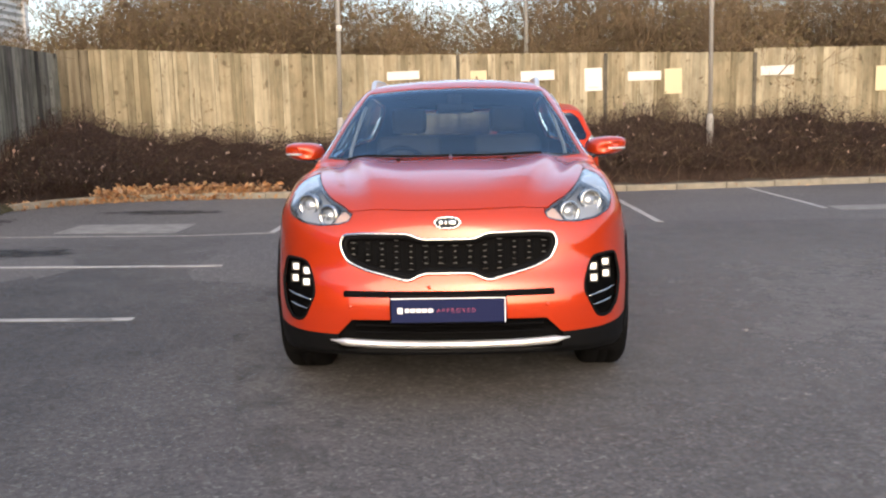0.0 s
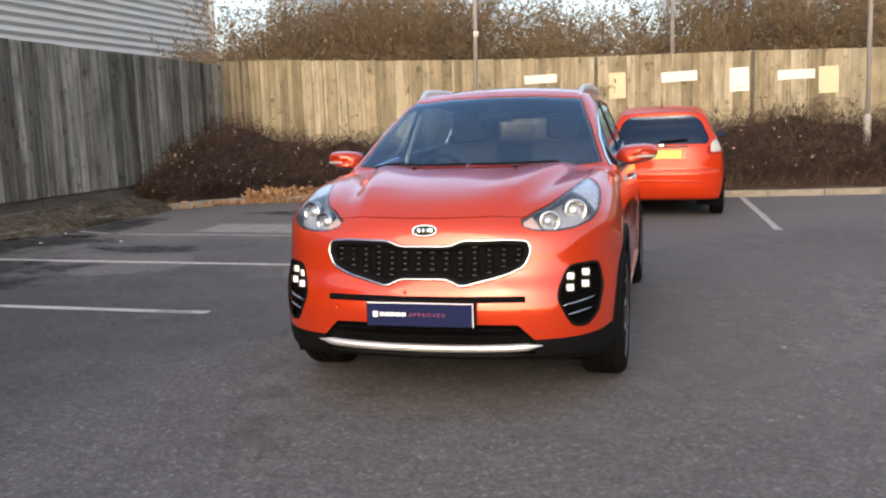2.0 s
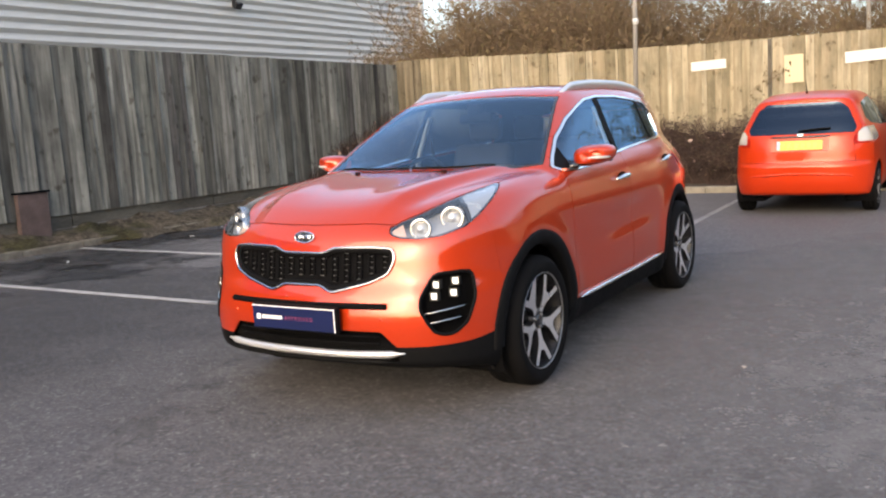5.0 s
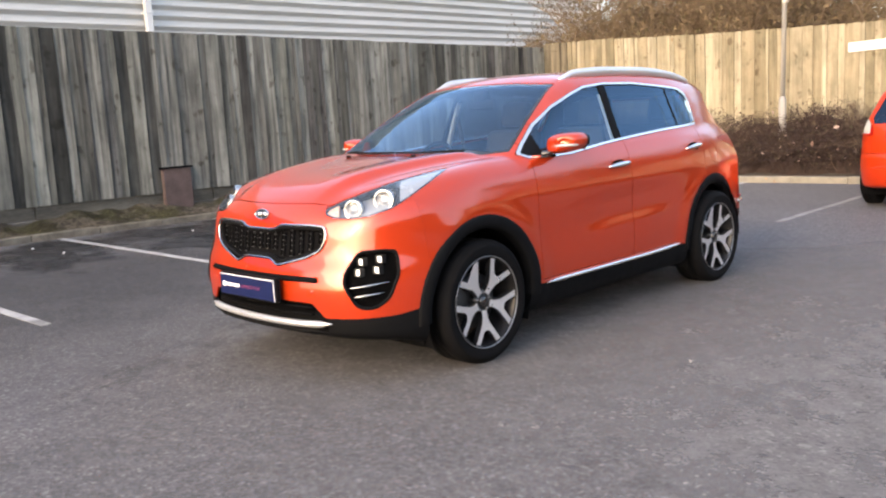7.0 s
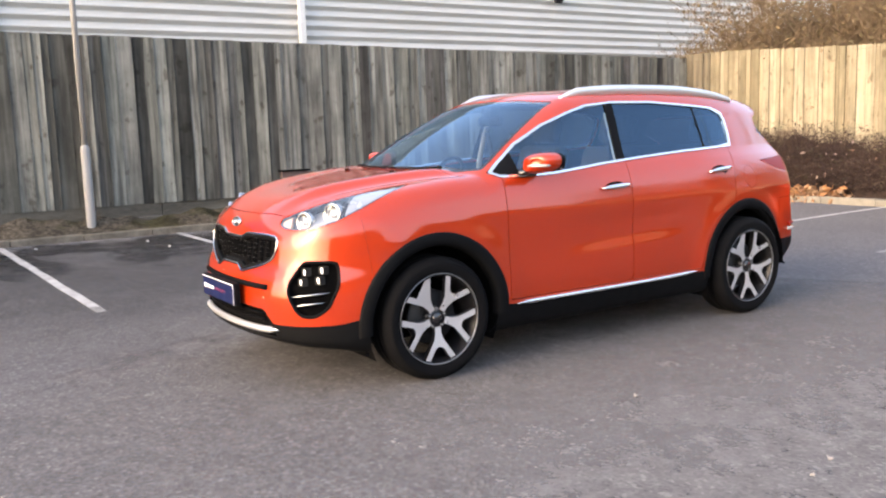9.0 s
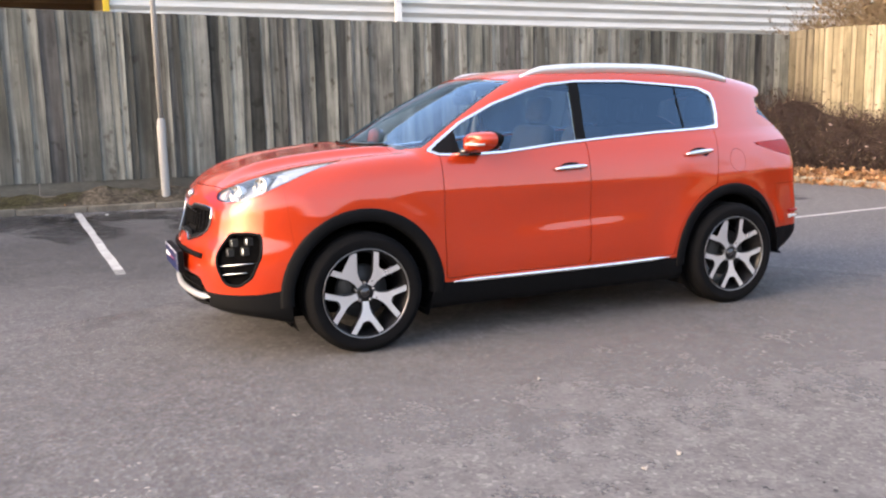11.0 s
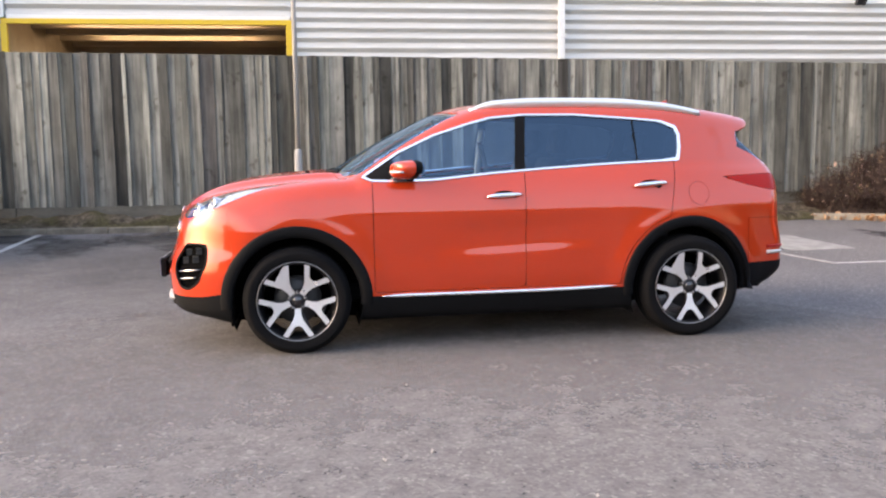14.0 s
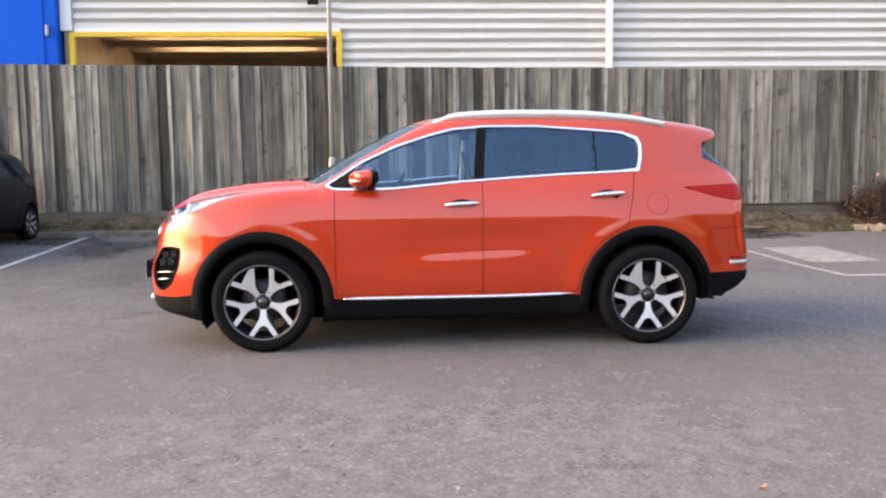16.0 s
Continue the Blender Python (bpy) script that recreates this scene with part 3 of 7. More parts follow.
def ground_strip(name, a, b, width, material, label, category, thick=0.004, step=0.25, ragged=0.0):
    a, b = Vector(a), Vector(b)
    n = max(int((b - a).length / step), 2)
    d = (b - a).normalized()
    s = Vector((-d.y, d.x))
    bm = bmesh.new()
    rng = random.Random(int(abs(a.x * 97 + a.y * 31) * 10))
    rows = []
    for k in range(n + 1):
        c = a + (b - a) * k / n
        w0, w1 = (width / 2 + rng.uniform(-ragged, ragged) for _ in range(2))
        q = [c - s * w0, c + s * w1]
        rows.append([bm.verts.new((v.x, v.y, float(lift(v.x, v.y)) + h)) for h in (-0.02, thick) for v in q])
    for p, r in zip(rows, rows[1:]):
        bm.faces.new((p[2], p[3], r[3], r[2]))
        bm.faces.new((p[0], p[2], r[2], r[0]))
        bm.faces.new((p[3], p[1], r[1], r[3]))
    bm.faces.new((rows[0][0], rows[0][1], rows[0][3], rows[0][2]))
    bm.faces.new((rows[-1][2], rows[-1][3], rows[-1][1], rows[-1][0]))
    bmesh.ops.recalc_face_normals(bm, faces=bm.faces[:])
    return tagged(link_mesh(name, bm, material, smooth=False), label, category, kind="structure")


for y0 in (2.05, -0.18, -2.43):
    ground_strip("bay_line", (-2.33 if y0 > -1 else -2.52, y0), (-7.2, y0 - 0.22), 0.085, M_LINE, "worn white painted parking bay line", "road marking", ragged=0.006)
ground_strip("bay_line", (-2.52, -5.17), (-7.2, -5.26), 0.085, M_LINE, "worn white painted parking bay line", "road marking", ragged=0.006)
ground_strip("bay_line", (-2.40, 4.56), (-6.9, 4.42), 0.085, M_LINE_FADED, "faded white painted parking bay line", "road marking", ragged=0.012)
ground_strip("bay_line", (-2.44, 4.55), (-2.50, 9.0), 0.085, M_LINE, "worn white painted parking bay line", "road marking", ragged=0.006)
ground_strip("bay_line", (-0.05, 4.62), (-0.12, 9.0), 0.085, M_LINE_FADED, "faded white painted parking bay line", "road marking", ragged=0.010)
ground_strip("bay_line", (2.41, 4.8), (2.31, 9.0), 0.085, M_LINE, "worn white painted parking bay line", "road marking", ragged=0.006)
ground_strip("bay_line", (4.92, 6.0), (4.87, 9.3), 0.085, M_LINE, "worn white painted parking bay line", "road marking", ragged=0.006)
ground_strip("pale_patch", (-5.35, 5.25), (-3.75, 5.25), 0.85, M_PALE, "pale worn rectangular tarmac repair", "road patch", 0.003, ragged=0.02)
ground_strip("pale_patch", (5.05, 6.0), (7.4, 6.05), 0.5, M_PALE, "pale worn rectangular tarmac repair", "road patch", 0.003, ragged=0.02)


def blob(name, cx, cy, rx, ry, turn, material, label, category, seed):
    rng = random.Random(seed)
    bm = bmesh.new()
    ph = [rng.uniform(0, 6.28) for _ in range(4)]
    rim = []
    for k in range(48):
        t = 2 * math.pi * k / 48
        r = 1 + 0.16 * math.sin(2 * t + ph[0]) + 0.12 * math.sin(3 * t + ph[1]) + 0.07 * math.sin(7 * t + ph[2]) + 0.04 * math.sin(11 * t + ph[3])
        x, y = rx * r * math.cos(t), ry * r * math.sin(t)
        x, y = cx + x * math.cos(turn) - y * math.sin(turn), cy + x * math.sin(turn) + y * math.cos(turn)
        rim.append((x, y))
    rings = []
    for f in (1.0, 0.66, 0.33):
        rings.append([bm.verts.new((cx + (x - cx) * f, cy + (y - cy) * f, float(lift(cx + (x - cx) * f, cy + (y - cy) * f)) + (0.0025 if f < 1 else 0.0012))) for x, y in rim])
    for a, b in zip(rings, rings[1:]):
        for k in range(48):
            bm.faces.new((a[k], a[(k + 1) % 48], b[(k + 1) % 48], b[k]))
    bm.faces.new(rings[-1])
    bmesh.ops.recalc_face_normals(bm, faces=bm.faces[:])
    return tagged(link_mesh(name, bm, material), label, category, kind="structure")


# dark wet streaks that cross the bays at a slant, with drier strips between them
WET = ((-6.45, 3.35, 1.25, 0.42, 0.45), (-6.75, 2.2, 0.45, 0.9, 0.0), (-5.7, 1.35, 1.35, 0.42, 0.42), (-5.3, 0.45, 0.9, 0.45, 0.75), (-6.6, 0.55, 0.65, 0.55, 0.3), (-6.3, -0.75, 1.0, 0.40, 0.30), (-5.5, -1.25, 1.2, 0.40, 0.35),
       (-6.65, -2.1, 0.6, 0.8, 0.1), (-5.6, -2.75, 1.1, 0.42, 0.35), (-6.6, -3.6, 0.75, 0.8, 0.0), (-5.9, -4.5, 1.0, 0.5, 0.3), (-6.7, -5.6, 0.6, 0.9, 0.0), (-6.85, 5.2, 0.40, 1.2, 0.1), (-4.6, 6.9, 0.9, 0.28, 0.15), (-4.9, 2.9, 0.9, 0.25, 0.25))
for k, (cx, cy, rx, ry, turn) in enumerate(WET):
    blob("dark_patch", cx, cy, rx * 1.35, ry * 1.5, turn, M_WET, "dark damp patch on the tarmac", "stain", k)
blob("dark_patch", -6.5, 0.2, 0.8, 4.2, 0.03, M_DARK_FAINT, "long half-dried strip along the kerb", "stain", 41)

# broad area where the tarmac is slightly darker
blob("dark_patch", -4.1, -1.6, 3.4, 6.6, 0.05, M_DARK_FAINT, "broad darker tarmac", "stain", 11)
# broad area where the tarmac is paler
blob("paler_patch", 4.5, -0.5, 4.6, 7.0, -0.25, M_PALER, "broad paler tarmac", "stain", 13)


# ---------------------------------------------------------------- kerbs and planting beds
def kerb_run(name, line, label, material=M_KERB, height=0.105, width=0.13, length=0.9):
    run = thing(name, label, "kerb", kind="structure")
    pts = ribbon_path(line, 0.05)
    d = np.r_[0, np.cumsum(np.linalg.norm(np.diff(pts, axis=0), axis=1))]
    length = float(d[-1]) / round(float(d[-1]) / length)
    bm = bmesh.new()
    add_box(bm, -length / 2 + 0.004, length / 2 - 0.004, 0, width, -0.15, height, 0.012, 2)
    bm.normal_update()
    me = bpy.data.meshes.new("kerb_stone")
    bm.to_mesh(me)
    bm.free()
    me.materials.append(material)
    rng = random.Random(7)
    for k in range(int(round(d[-1] / length))):
        s = (k + 0.5) * length
        a, b = (np.array([np.interp(v, d, pts[:, i]) for i in (0, 1)]) for v in (s - length / 2, s + length / 2))
        c, way = (a + b) / 2, b - a
        ob = new("kerb_stone", me)
        ob.parent = run
        ob.matrix_basis = Matrix.Translation((c[0], c[1], float(lift(*c)) + rng.uniform(-0.006, 0.006))) @ Matrix.Rotation(math.atan2(way[1], way[0]) + rng.uniform(-0.006, 0.006), 4, "Z")
    return run


LEFT_KERB = [(-7.22, 7.2), (-7.24, -14.0)]
BACK_KERB = [(16.0, 11.1), (9.0, 10.2), (4.8, 9.5), (2.0, 9.1), (-2.0, 9.1), (-5.0, 8.95), (-6.2, 8.6), (-6.9, 8.0), (-7.22, 7.2)]
kerb_run("kerb_left", LEFT_KERB[::-1], "long low dirty concrete kerb below the grey fence", M_KERB_DIRTY, 0.085)
kerb_run("kerb_back", BACK_KERB, "pale concrete kerb in front of the brambles")


def back_line(x):
    return 10.65 + 0.035 * (np.asarray(x) + 8)


kerb_xy = np.array(BACK_KERB[::-1])


rows = []
bm = bmesh.new()
for x in np.arange(-8.0, 16.01, 0.25):
    y0 = float(np.interp(x, kerb_xy[:, 0], kerb_xy[:, 1])) + 0.08 if x > -7.2 else 7.2
    y1 = float(back_line(x)) + 0.3
    rows.append([bm.verts.new((x, y0 + (y1 - y0) * k / 8, 0.085 + 0.18 * (k / 8) + 0.03 * math.sin(x * 5 + k) * (k > 0))) for k in range(9)])
for a, b in zip(rows, rows[1:]):
    for k in range(8):
        bm.faces.new((a[k], b[k], b[k + 1], a[k + 1]))
tagged(link_mesh("planting_bed", bm, M_SOIL), "dark soil bed below the brambles", "soil", kind="structure")
def verge_height(x, y):
    t = np.clip((-7.33 - x) / 0.63, 0, 1)
    lump = 0.6 * np.sin(y * 7.3 + x * 11) + np.sin(y * 3.1 - x * 6) + 0.5 * np.sin(y * 17 + x * 23) + 0.5 * np.sin(y * 1.1)
    return lift(-7.3, y) + 0.07 + 0.10 * t + 0.024 * lump * np.sin(np.pi * np.clip(t + 0.12, 0, 1)) + (0.10 + 0.06 * np.sin(y * 2.3) + 0.05 * np.sin(y * 5.3 + 1) + 0.04 * np.sin(y * 13.1)) * np.clip(t - 0.45, 0, 1)


def spill(y):
    """How far soil and moss have crept over the kerb, towards the corner."""
    u = np.clip((np.asarray(y) - 1.6) / 1.4, 0, 1)
    return u * u * (3 - 2 * u) * (0.78 + 0.14 * np.sin(3.1 * y) + 0.08 * np.sin(8.7 * y + 1))


gx, gy = np.meshgrid(np.linspace(0, 1, 9), np.arange(-14.0, 7.61, 0.09), indexing="ij")
gx = -7.30 + 0.26 * spill(gy) * (1 - gx) ** 2 - 0.66 * gx
bm = bmesh.new()
grid = [[bm.verts.new((gx[i, j], gy[i, j], float(verge_height(gx[i, j], gy[i, j]) + spill(gy[i, j]) * (-0.09, 0.035, 0.045, 0.03, 0.02, 0, 0, 0, 0)[i]))) for j in range(gx.shape[1])] for i in range(9)]
for i in range(8):
    for j in range(gx.shape[1] - 1):
        bm.faces.new((grid[i][j], grid[i + 1][j], grid[i + 1][j + 1], grid[i][j + 1]))
bmesh.ops.recalc_face_normals(bm, faces=bm.faces[:])
tagged(link_mesh("verge", bm, M_MOSS), "narrow mossy strip between kerb and fence", "verge", kind="structure")


# ---------------------------------------------------------------- fences, board by board
def board_meshes(material, count, seed, width=0.155):
    out = []
    rng = random.Random(seed)
    for _ in range(count):
        bm = bmesh.new()
        w = width * rng.uniform(0.9, 1.1)
        n = 5
        rows = []
        lean = [rng.uniform(-0.004, 0.004) for _ in range(n)]
        t0, t1 = rng.uniform(-0.004, 0.004), rng.uniform(-0.004, 0.004)
        for k in range(n):
            z = k / (n - 1)
            top0, top1 = (t0, t1) if k == n - 1 else (0, 0)
            o = lean[k]
            rows.append([bm.verts.new(c) for c in ((-w / 2 + o, 0, z + top0 / 2.4), (-w / 2 + o, -0.008, z + top0 / 2.4), (w / 2 + o, -0.030, z + top1 / 2.4), (w / 2 + o, 0, z + top1 / 2.4))])
        for a, b in zip(rows, rows[1:]):
            for k in range(4):
                bm.faces.new((a[k], a[(k + 1) % 4], b[(k + 1) % 4], b[k]))
        bm.faces.new(rows[0])
        bm.faces.new(rows[-1][::-1])
        bmesh.ops.recalc_face_normals(bm, faces=bm.faces[:])
        me = bpy.data.meshes.new("board")
        bm.to_mesh(me)
        bm.free()
        me.materials.append(material)
        out.append(me)
    return out


def board_fence(name, start, end, foot, top, material, label, pitch, seed, corner_material=None):
    """Upright overlapping boards from start to end; foot and top give heights along the way in metres."""
    fence = thing(name, label, "fence", kind="structure")
    meshes = board_meshes(material, 9, seed, pitch * 1.32)
    # the first boards take the corner's shade as a darker colour
    dull = board_meshes(corner_material, 4, seed + 1, pitch * 1.32) if corner_material else meshes
    a, b = Vector(start), Vector(end)
    way, total = (b - a).normalized(), (b - a).length
    rng = random.Random(seed)
    turn = math.atan2(way.y, way.x)
    s, k = 0.0, 0
    while s < total:
        step = pitch * rng.choice((0.6, 0.8, 0.95, 1.1, 1.3, 1.6))
        c = a + way * (s + step / 2)
        z0, z1 = foot(s), top(s) + rng.uniform(-0.004, 0.004)
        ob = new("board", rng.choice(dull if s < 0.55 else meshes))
        ob.parent = fence
        out = rng.uniform(-0.008, 0.008) + (0.010 if k % 2 else 0.0)
        nrm = Vector((way.y, -way.x, 0))
        ob.matrix_basis = Matrix.Translation((c.x + nrm.x * out, c.y + nrm.y * out, z0)) @ Matrix.Rotation(turn, 4, "Z") @ Matrix.Rotation(rng.uniform(-0.006, 0.006), 4, "Y") @ Matrix.Diagonal((step / pitch, 1, z1 - z0, 1))
        s += step
        k += 1
    # rails and posts at the back of the boards
    for h in (0.35, 1.2, 2.0):
        bm = bmesh.new()
        p0, p1 = a - Vector((way.y, -way.x)) * 0.04, b - Vector((way.y, -way.x)) * 0.04
        add_box(bm, 0, total, -0.02, 0.05, -0.04, 0.04, 0, 1, Matrix.Translation((p0.x, p0.y, foot(0) + h - 0.2)) @ Matrix.Rotation(turn, 4, "Z"))
        part("fence_rail", bm, M_RAIL_WOOD, fence)
    return fence


left_top = lambda y: 2.815 - 0.0115 * y
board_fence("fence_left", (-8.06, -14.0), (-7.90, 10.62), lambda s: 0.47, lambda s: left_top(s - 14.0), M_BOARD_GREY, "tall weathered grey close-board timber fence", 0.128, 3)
back_top = curve((-8, 2.76), (-6.8, 2.745), (-5.2, 2.66), (-3.5, 2.59), (-1.4, 2.525), (2.35, 2.485), (5.45, 2.43), (16, 2.40))
board_fence("fence_back", (-7.9, 10.655), (16.0, float(back_line(16.0))), lambda s: 0.22, lambda s: float(back_top(s - 7.9)) + (0.07 if s - 7.9 > 5.5 else 0.0), M_BOARD_TAN_SUNLIT, "tall sunlit tan close-board timber fence", 0.138, 5, M_BOARD_CORNER_SHADE)
# posts that show as dark uprights between the back panels
for x in (0.0 - 0.2, 2.62, 5.47):
    bm = bmesh.new()
    y = float(back_line(x))
    add_box(bm, x - 0.035, x + 0.035, y - 0.052, y - 0.024, 0.2, float(back_top(x)) - 0.01, 0.004, 1)
    p = link_mesh("fence_post", bm, M_RAIL_WOOD, bpy.data.objects["fence_back"], smooth=False)
for z0, z1, x0 in ((0.08, 0.275, -7.955), (0.285, 0.475, -7.965)):
    for k in range(9):
        y0 = 10.4 - k * 2.7
        bm = bmesh.new()
        add_box(bm, x0 - 0.045, x0, y0 - 2.69, y0, z0 + 0.004 * (k % 3), z1 + 0.006 * (k % 2), 0.006, 1)
        p = link_mesh("gravel_board", bm, M_RAIL_WOOD, bpy.data.objects["fence_left"], smooth=False)
M_STUB = rough_material("red_brown_stub_wood", (0.055, 0.036, 0.032), (0.13, 0.09, 0.08), 5.0, 0.9, 0.4)
# low hatch box standing against the grey fence
hatch = thing("post_stub", "squat weathered timber post box against the fence", "post")
part("stub", box_mesh(-7.95, -7.86, 1.45, 1.90, 0.2, 0.82, 0.008, 1), M_STUB, hatch)
part("stub_cap", box_mesh(-7.97, -7.84, 1.42, 1.93, 0.82, 0.845, 0.004, 1), M_LINING, hatch, "dark thin cap")


# ---------------------------------------------------------------- notices on the back fence
def notice(x0, x1, z0, z1, material, label, lines=0):
    y = float(back_line((x0 + x1) / 2)) - 0.045
    sign = thing("notice", label, "sign", "notices on the fence")
    tilt = (((x0 * 37) % 1) - 0.5) * 0.02
    m = Matrix.Translation(((x0 + x1) / 2, y, (z0 + z1) / 2)) @ Matrix.Rotation(tilt - 0.02, 4, "Y")
    w, h = (x1 - x0) / 2, (z1 - z0) / 2
    part("panel", box_mesh(-w, w, -0.006, 0.006, -h, h, 0.002, 1, m), material, sign)
    for k in range(lines):
        part("print_bar", box_mesh(-w * 0.55, w * 0.55, -0.0085, -0.006, -h * 0.72 - k * 0.03, -h * 0.72 + 0.012 - k * 0.03, 0, 1, m), M_POLE, sign, "grey bar of small print")
    return sign


for x0, x1, z1, z0 in ((-1.56, -0.94, 2.215, 2.055), (1.0, 1.64, 2.17, 1.985), (3.05, 3.68, 2.115, 1.945), (5.58, 6.21, 2.165, 1.99)):
    notice(x0, x1, z0, z1, M_SIGN, "plain white rectangular notice fixed to the fence")
notice(2.22, 2.555, 1.765, 2.195, M_SIGN, "white upright notice with a line of print", 1)
for x0, x1, z1, z0 in ((0.04, 0.35, 2.195, 1.715), (3.75, 4.08, 2.155, 1.68), (7.78, 8.10, 2.12, 1.65)):
    notice(x0, x1, z0, z1, M_SIGN_CREAM, "plain cream upright notice fixed to the fence")


# ---------------------------------------------------------------- lamp posts
def lamp_post(x, y, z, label, sleeve=1.25, top=7.0, lean=0.0, ring=0.0):
    post = thing("lamp_post", label, "lamp post", "car park lamp posts")
    bm = bmesh.new()
    add_lathe(bm, [(0.062, z - 0.3), (0.062, sleeve), (0.055, sleeve + 0.05), (0.040, sleeve + 0.07)], 20, "z", 0, Matrix.Translation((x, y, 0)))
    part("base_sleeve", bm, M_POLE, post, "thicker lower sleeve", True)
    bm = bmesh.new()
    add_tube(bm, [(x, y, sleeve), (x + lean * 0.5, y, (sleeve + top) / 2), (x + lean, y, top)], [0.040, 0.037, 0.032], 16)
    part("shaft", bm, M_POLE, post, "", True)
    if ring:
        bm = bmesh.new()
        add_lathe(bm, [(0.038, ring - 0.05), (0.052, ring - 0.045), (0.052, ring + 0.045), (0.038, ring + 0.05)], 16, "z", 0, Matrix.Translation((x + lean * 0.4, y, 0)))
        part("collar", bm, M_SIGN, post, "", True)
    bm = bmesh.new()
    add_tube(bm, [(x + lean, y, top - 0.05), (x + lean, y - 0.25, top + 0.12), (x + lean, y - 0.6, top + 0.16)], 0.03, 10)
    add_box(bm, x + lean - 0.10, x + lean + 0.10, y - 1.05, y - 0.55, top + 0.12, top + 0.20, 0.03, 2)
    part("lantern", bm, M_POLE, post, "", True)
    return post


lamp_post(-7.78, -1.42, 0.2, "slim grey metal lamp post in front of the grey fence", 1.27, 7.0, 0.03)
lamp_post(-2.38, 10.12, 0.2, "slim grey metal lamp post among the brambles", 1.3, 7.0, 0.10, 2.98)
lamp_post(4.42, 10.22, 0.2, "slim grey metal lamp post beside the brambles", 1.22, 7.0, -0.05)
lamp_post(1.20, 12.6, 0.0, "slim pale lamp post behind the tan fence", 1.25, 7.0, 0.0)

# ---------------------------------------------------------------- warehouse beyond the grey fence
WALL_X = -14.2
shed = thing("warehouse", "white corrugated metal warehouse with a yellow-framed loading bay", "building")


def corrugated(name, y0, y1, z0, z1, parent, material, x=WALL_X, pitch=0.2285, depth=0.085):
    bm = bmesh.new()
    prof, z = [], z0
    while z < z1:
        prof += [(z, 0.0), (z + pitch * 0.10, 0.0), (z + pitch * 0.56, -depth), (z + pitch * 0.66, -depth)]
        z += pitch
    prof.append((z, 0.0))
    cols = [[bm.verts.new((x + d, y, zz)) for zz, d in prof] for y in np.linspace(y0, y1, 3)]
    for a, b in zip(cols, cols[1:]):
        for k in range(len(prof) - 1):
            bm.faces.new((a[k], b[k], b[k + 1], a[k + 1]))
    back = [[bm.verts.new((x - 0.12, y, zz)) for zz in (z0, z)] for y in (y0, y1)]
    bm.faces.new((back[0][0], back[0][1], back[1][1], back[1][0]))
    bmesh.ops.recalc_face_normals(bm, faces=bm.faces[:])
    return part(name, bm, material, parent)


corrugated("cladding", -1.62, 22.0, 0.0, 8.4, shed, M_CLAD)
corrugated("cladding", -7.72, -1.62, 4.36, 8.4, shed, M_CLAD)
for y in (-7.93, 22.0):
    part("corner_trim", box_mesh(WALL_X - 0.13, WALL_X + 0.03, y - 0.07, y + 0.19, 0.0 if y > 0 else 4.30, 8.45, 0.006, 1), M_CLAD_TRIM, shed)
part("bay_flashing", box_mesh(WALL_X - 0.10, WALL_X + 0.015, -7.70, -1.60, 4.27, 4.36, 0.006, 1), M_CLAD_TRIM, shed)
part("roof", box_mesh(WALL_X - 20, WALL_X + 0.25, -8.2, 22.3, 8.42, 8.75, 0.03, 1), M_CLAD_TRIM, shed)
part("gable_wall", box_mesh(WALL_X - 19.8, WALL_X - 0.13, 21.9, 22.1, 0, 8.42), M_CLAD, shed)
door = part("bay_frame", box_mesh(WALL_X - 0.06, WALL_X + 0.05, -7.80, -1.56, 4.16, 4.275, 0.006, 1), M_YELLOW, shed, "yellow steel frame of the loading bay")
part("frame_post", box_mesh(WALL_X - 0.06, WALL_X + 0.05, -7.82, -7.69, 0, 4.16, 0.006, 1), M_YELLOW, door)
part("frame_post", box_mesh(WALL_X - 0.06, WALL_X + 0.05, -1.69, -1.56, 0, 4.16, 0.006, 1), M_YELLOW, door)
# inside of the bay: a deep room, its back wall, ceiling ribs, and two tubes added behind them to brighten it
part("bay_side_wall", box_mesh(WALL_X - 7, WALL_X - 0.07, -7.95, -7.83, 0, 4.6), M_BAY, shed)
part("bay_side_wall", box_mesh(WALL_X - 7, WALL_X - 0.13, -1.55, -1.43, 0, 4.6), M_BAY, shed)
part("bay_back_wall", box_mesh(WALL_X - 7.1, WALL_X - 7, -7.95, -1.43, 0, 4.6), M_BAY, shed)
part("bay_ceiling", box_mesh(WALL_X - 7.1, WALL_X - 0.13, -7.95, -1.43, 4.55, 4.65), M_BAY, shed)
for k in range(5):
    x = WALL_X - 1.0 - k * 1.25
    part("bay_beam", box_mesh(x - 0.09, x + 0.09, -7.82, -1.56, 4.37, 4.55, 0.01, 1), M_BAY, shed)
M_TUBE = glow("bay_fill_tube", (1.0, 0.82, 0.58), 10.0)
for x in (WALL_X - 1.7, WALL_X - 4.2):
    part("bay_fill_tube", box_mesh(x - 0.06, x + 0.06, -6.8, -2.6, 4.49, 4.54, 0.01, 1), M_TUBE, shed, "added warm tube that brightens the bay")
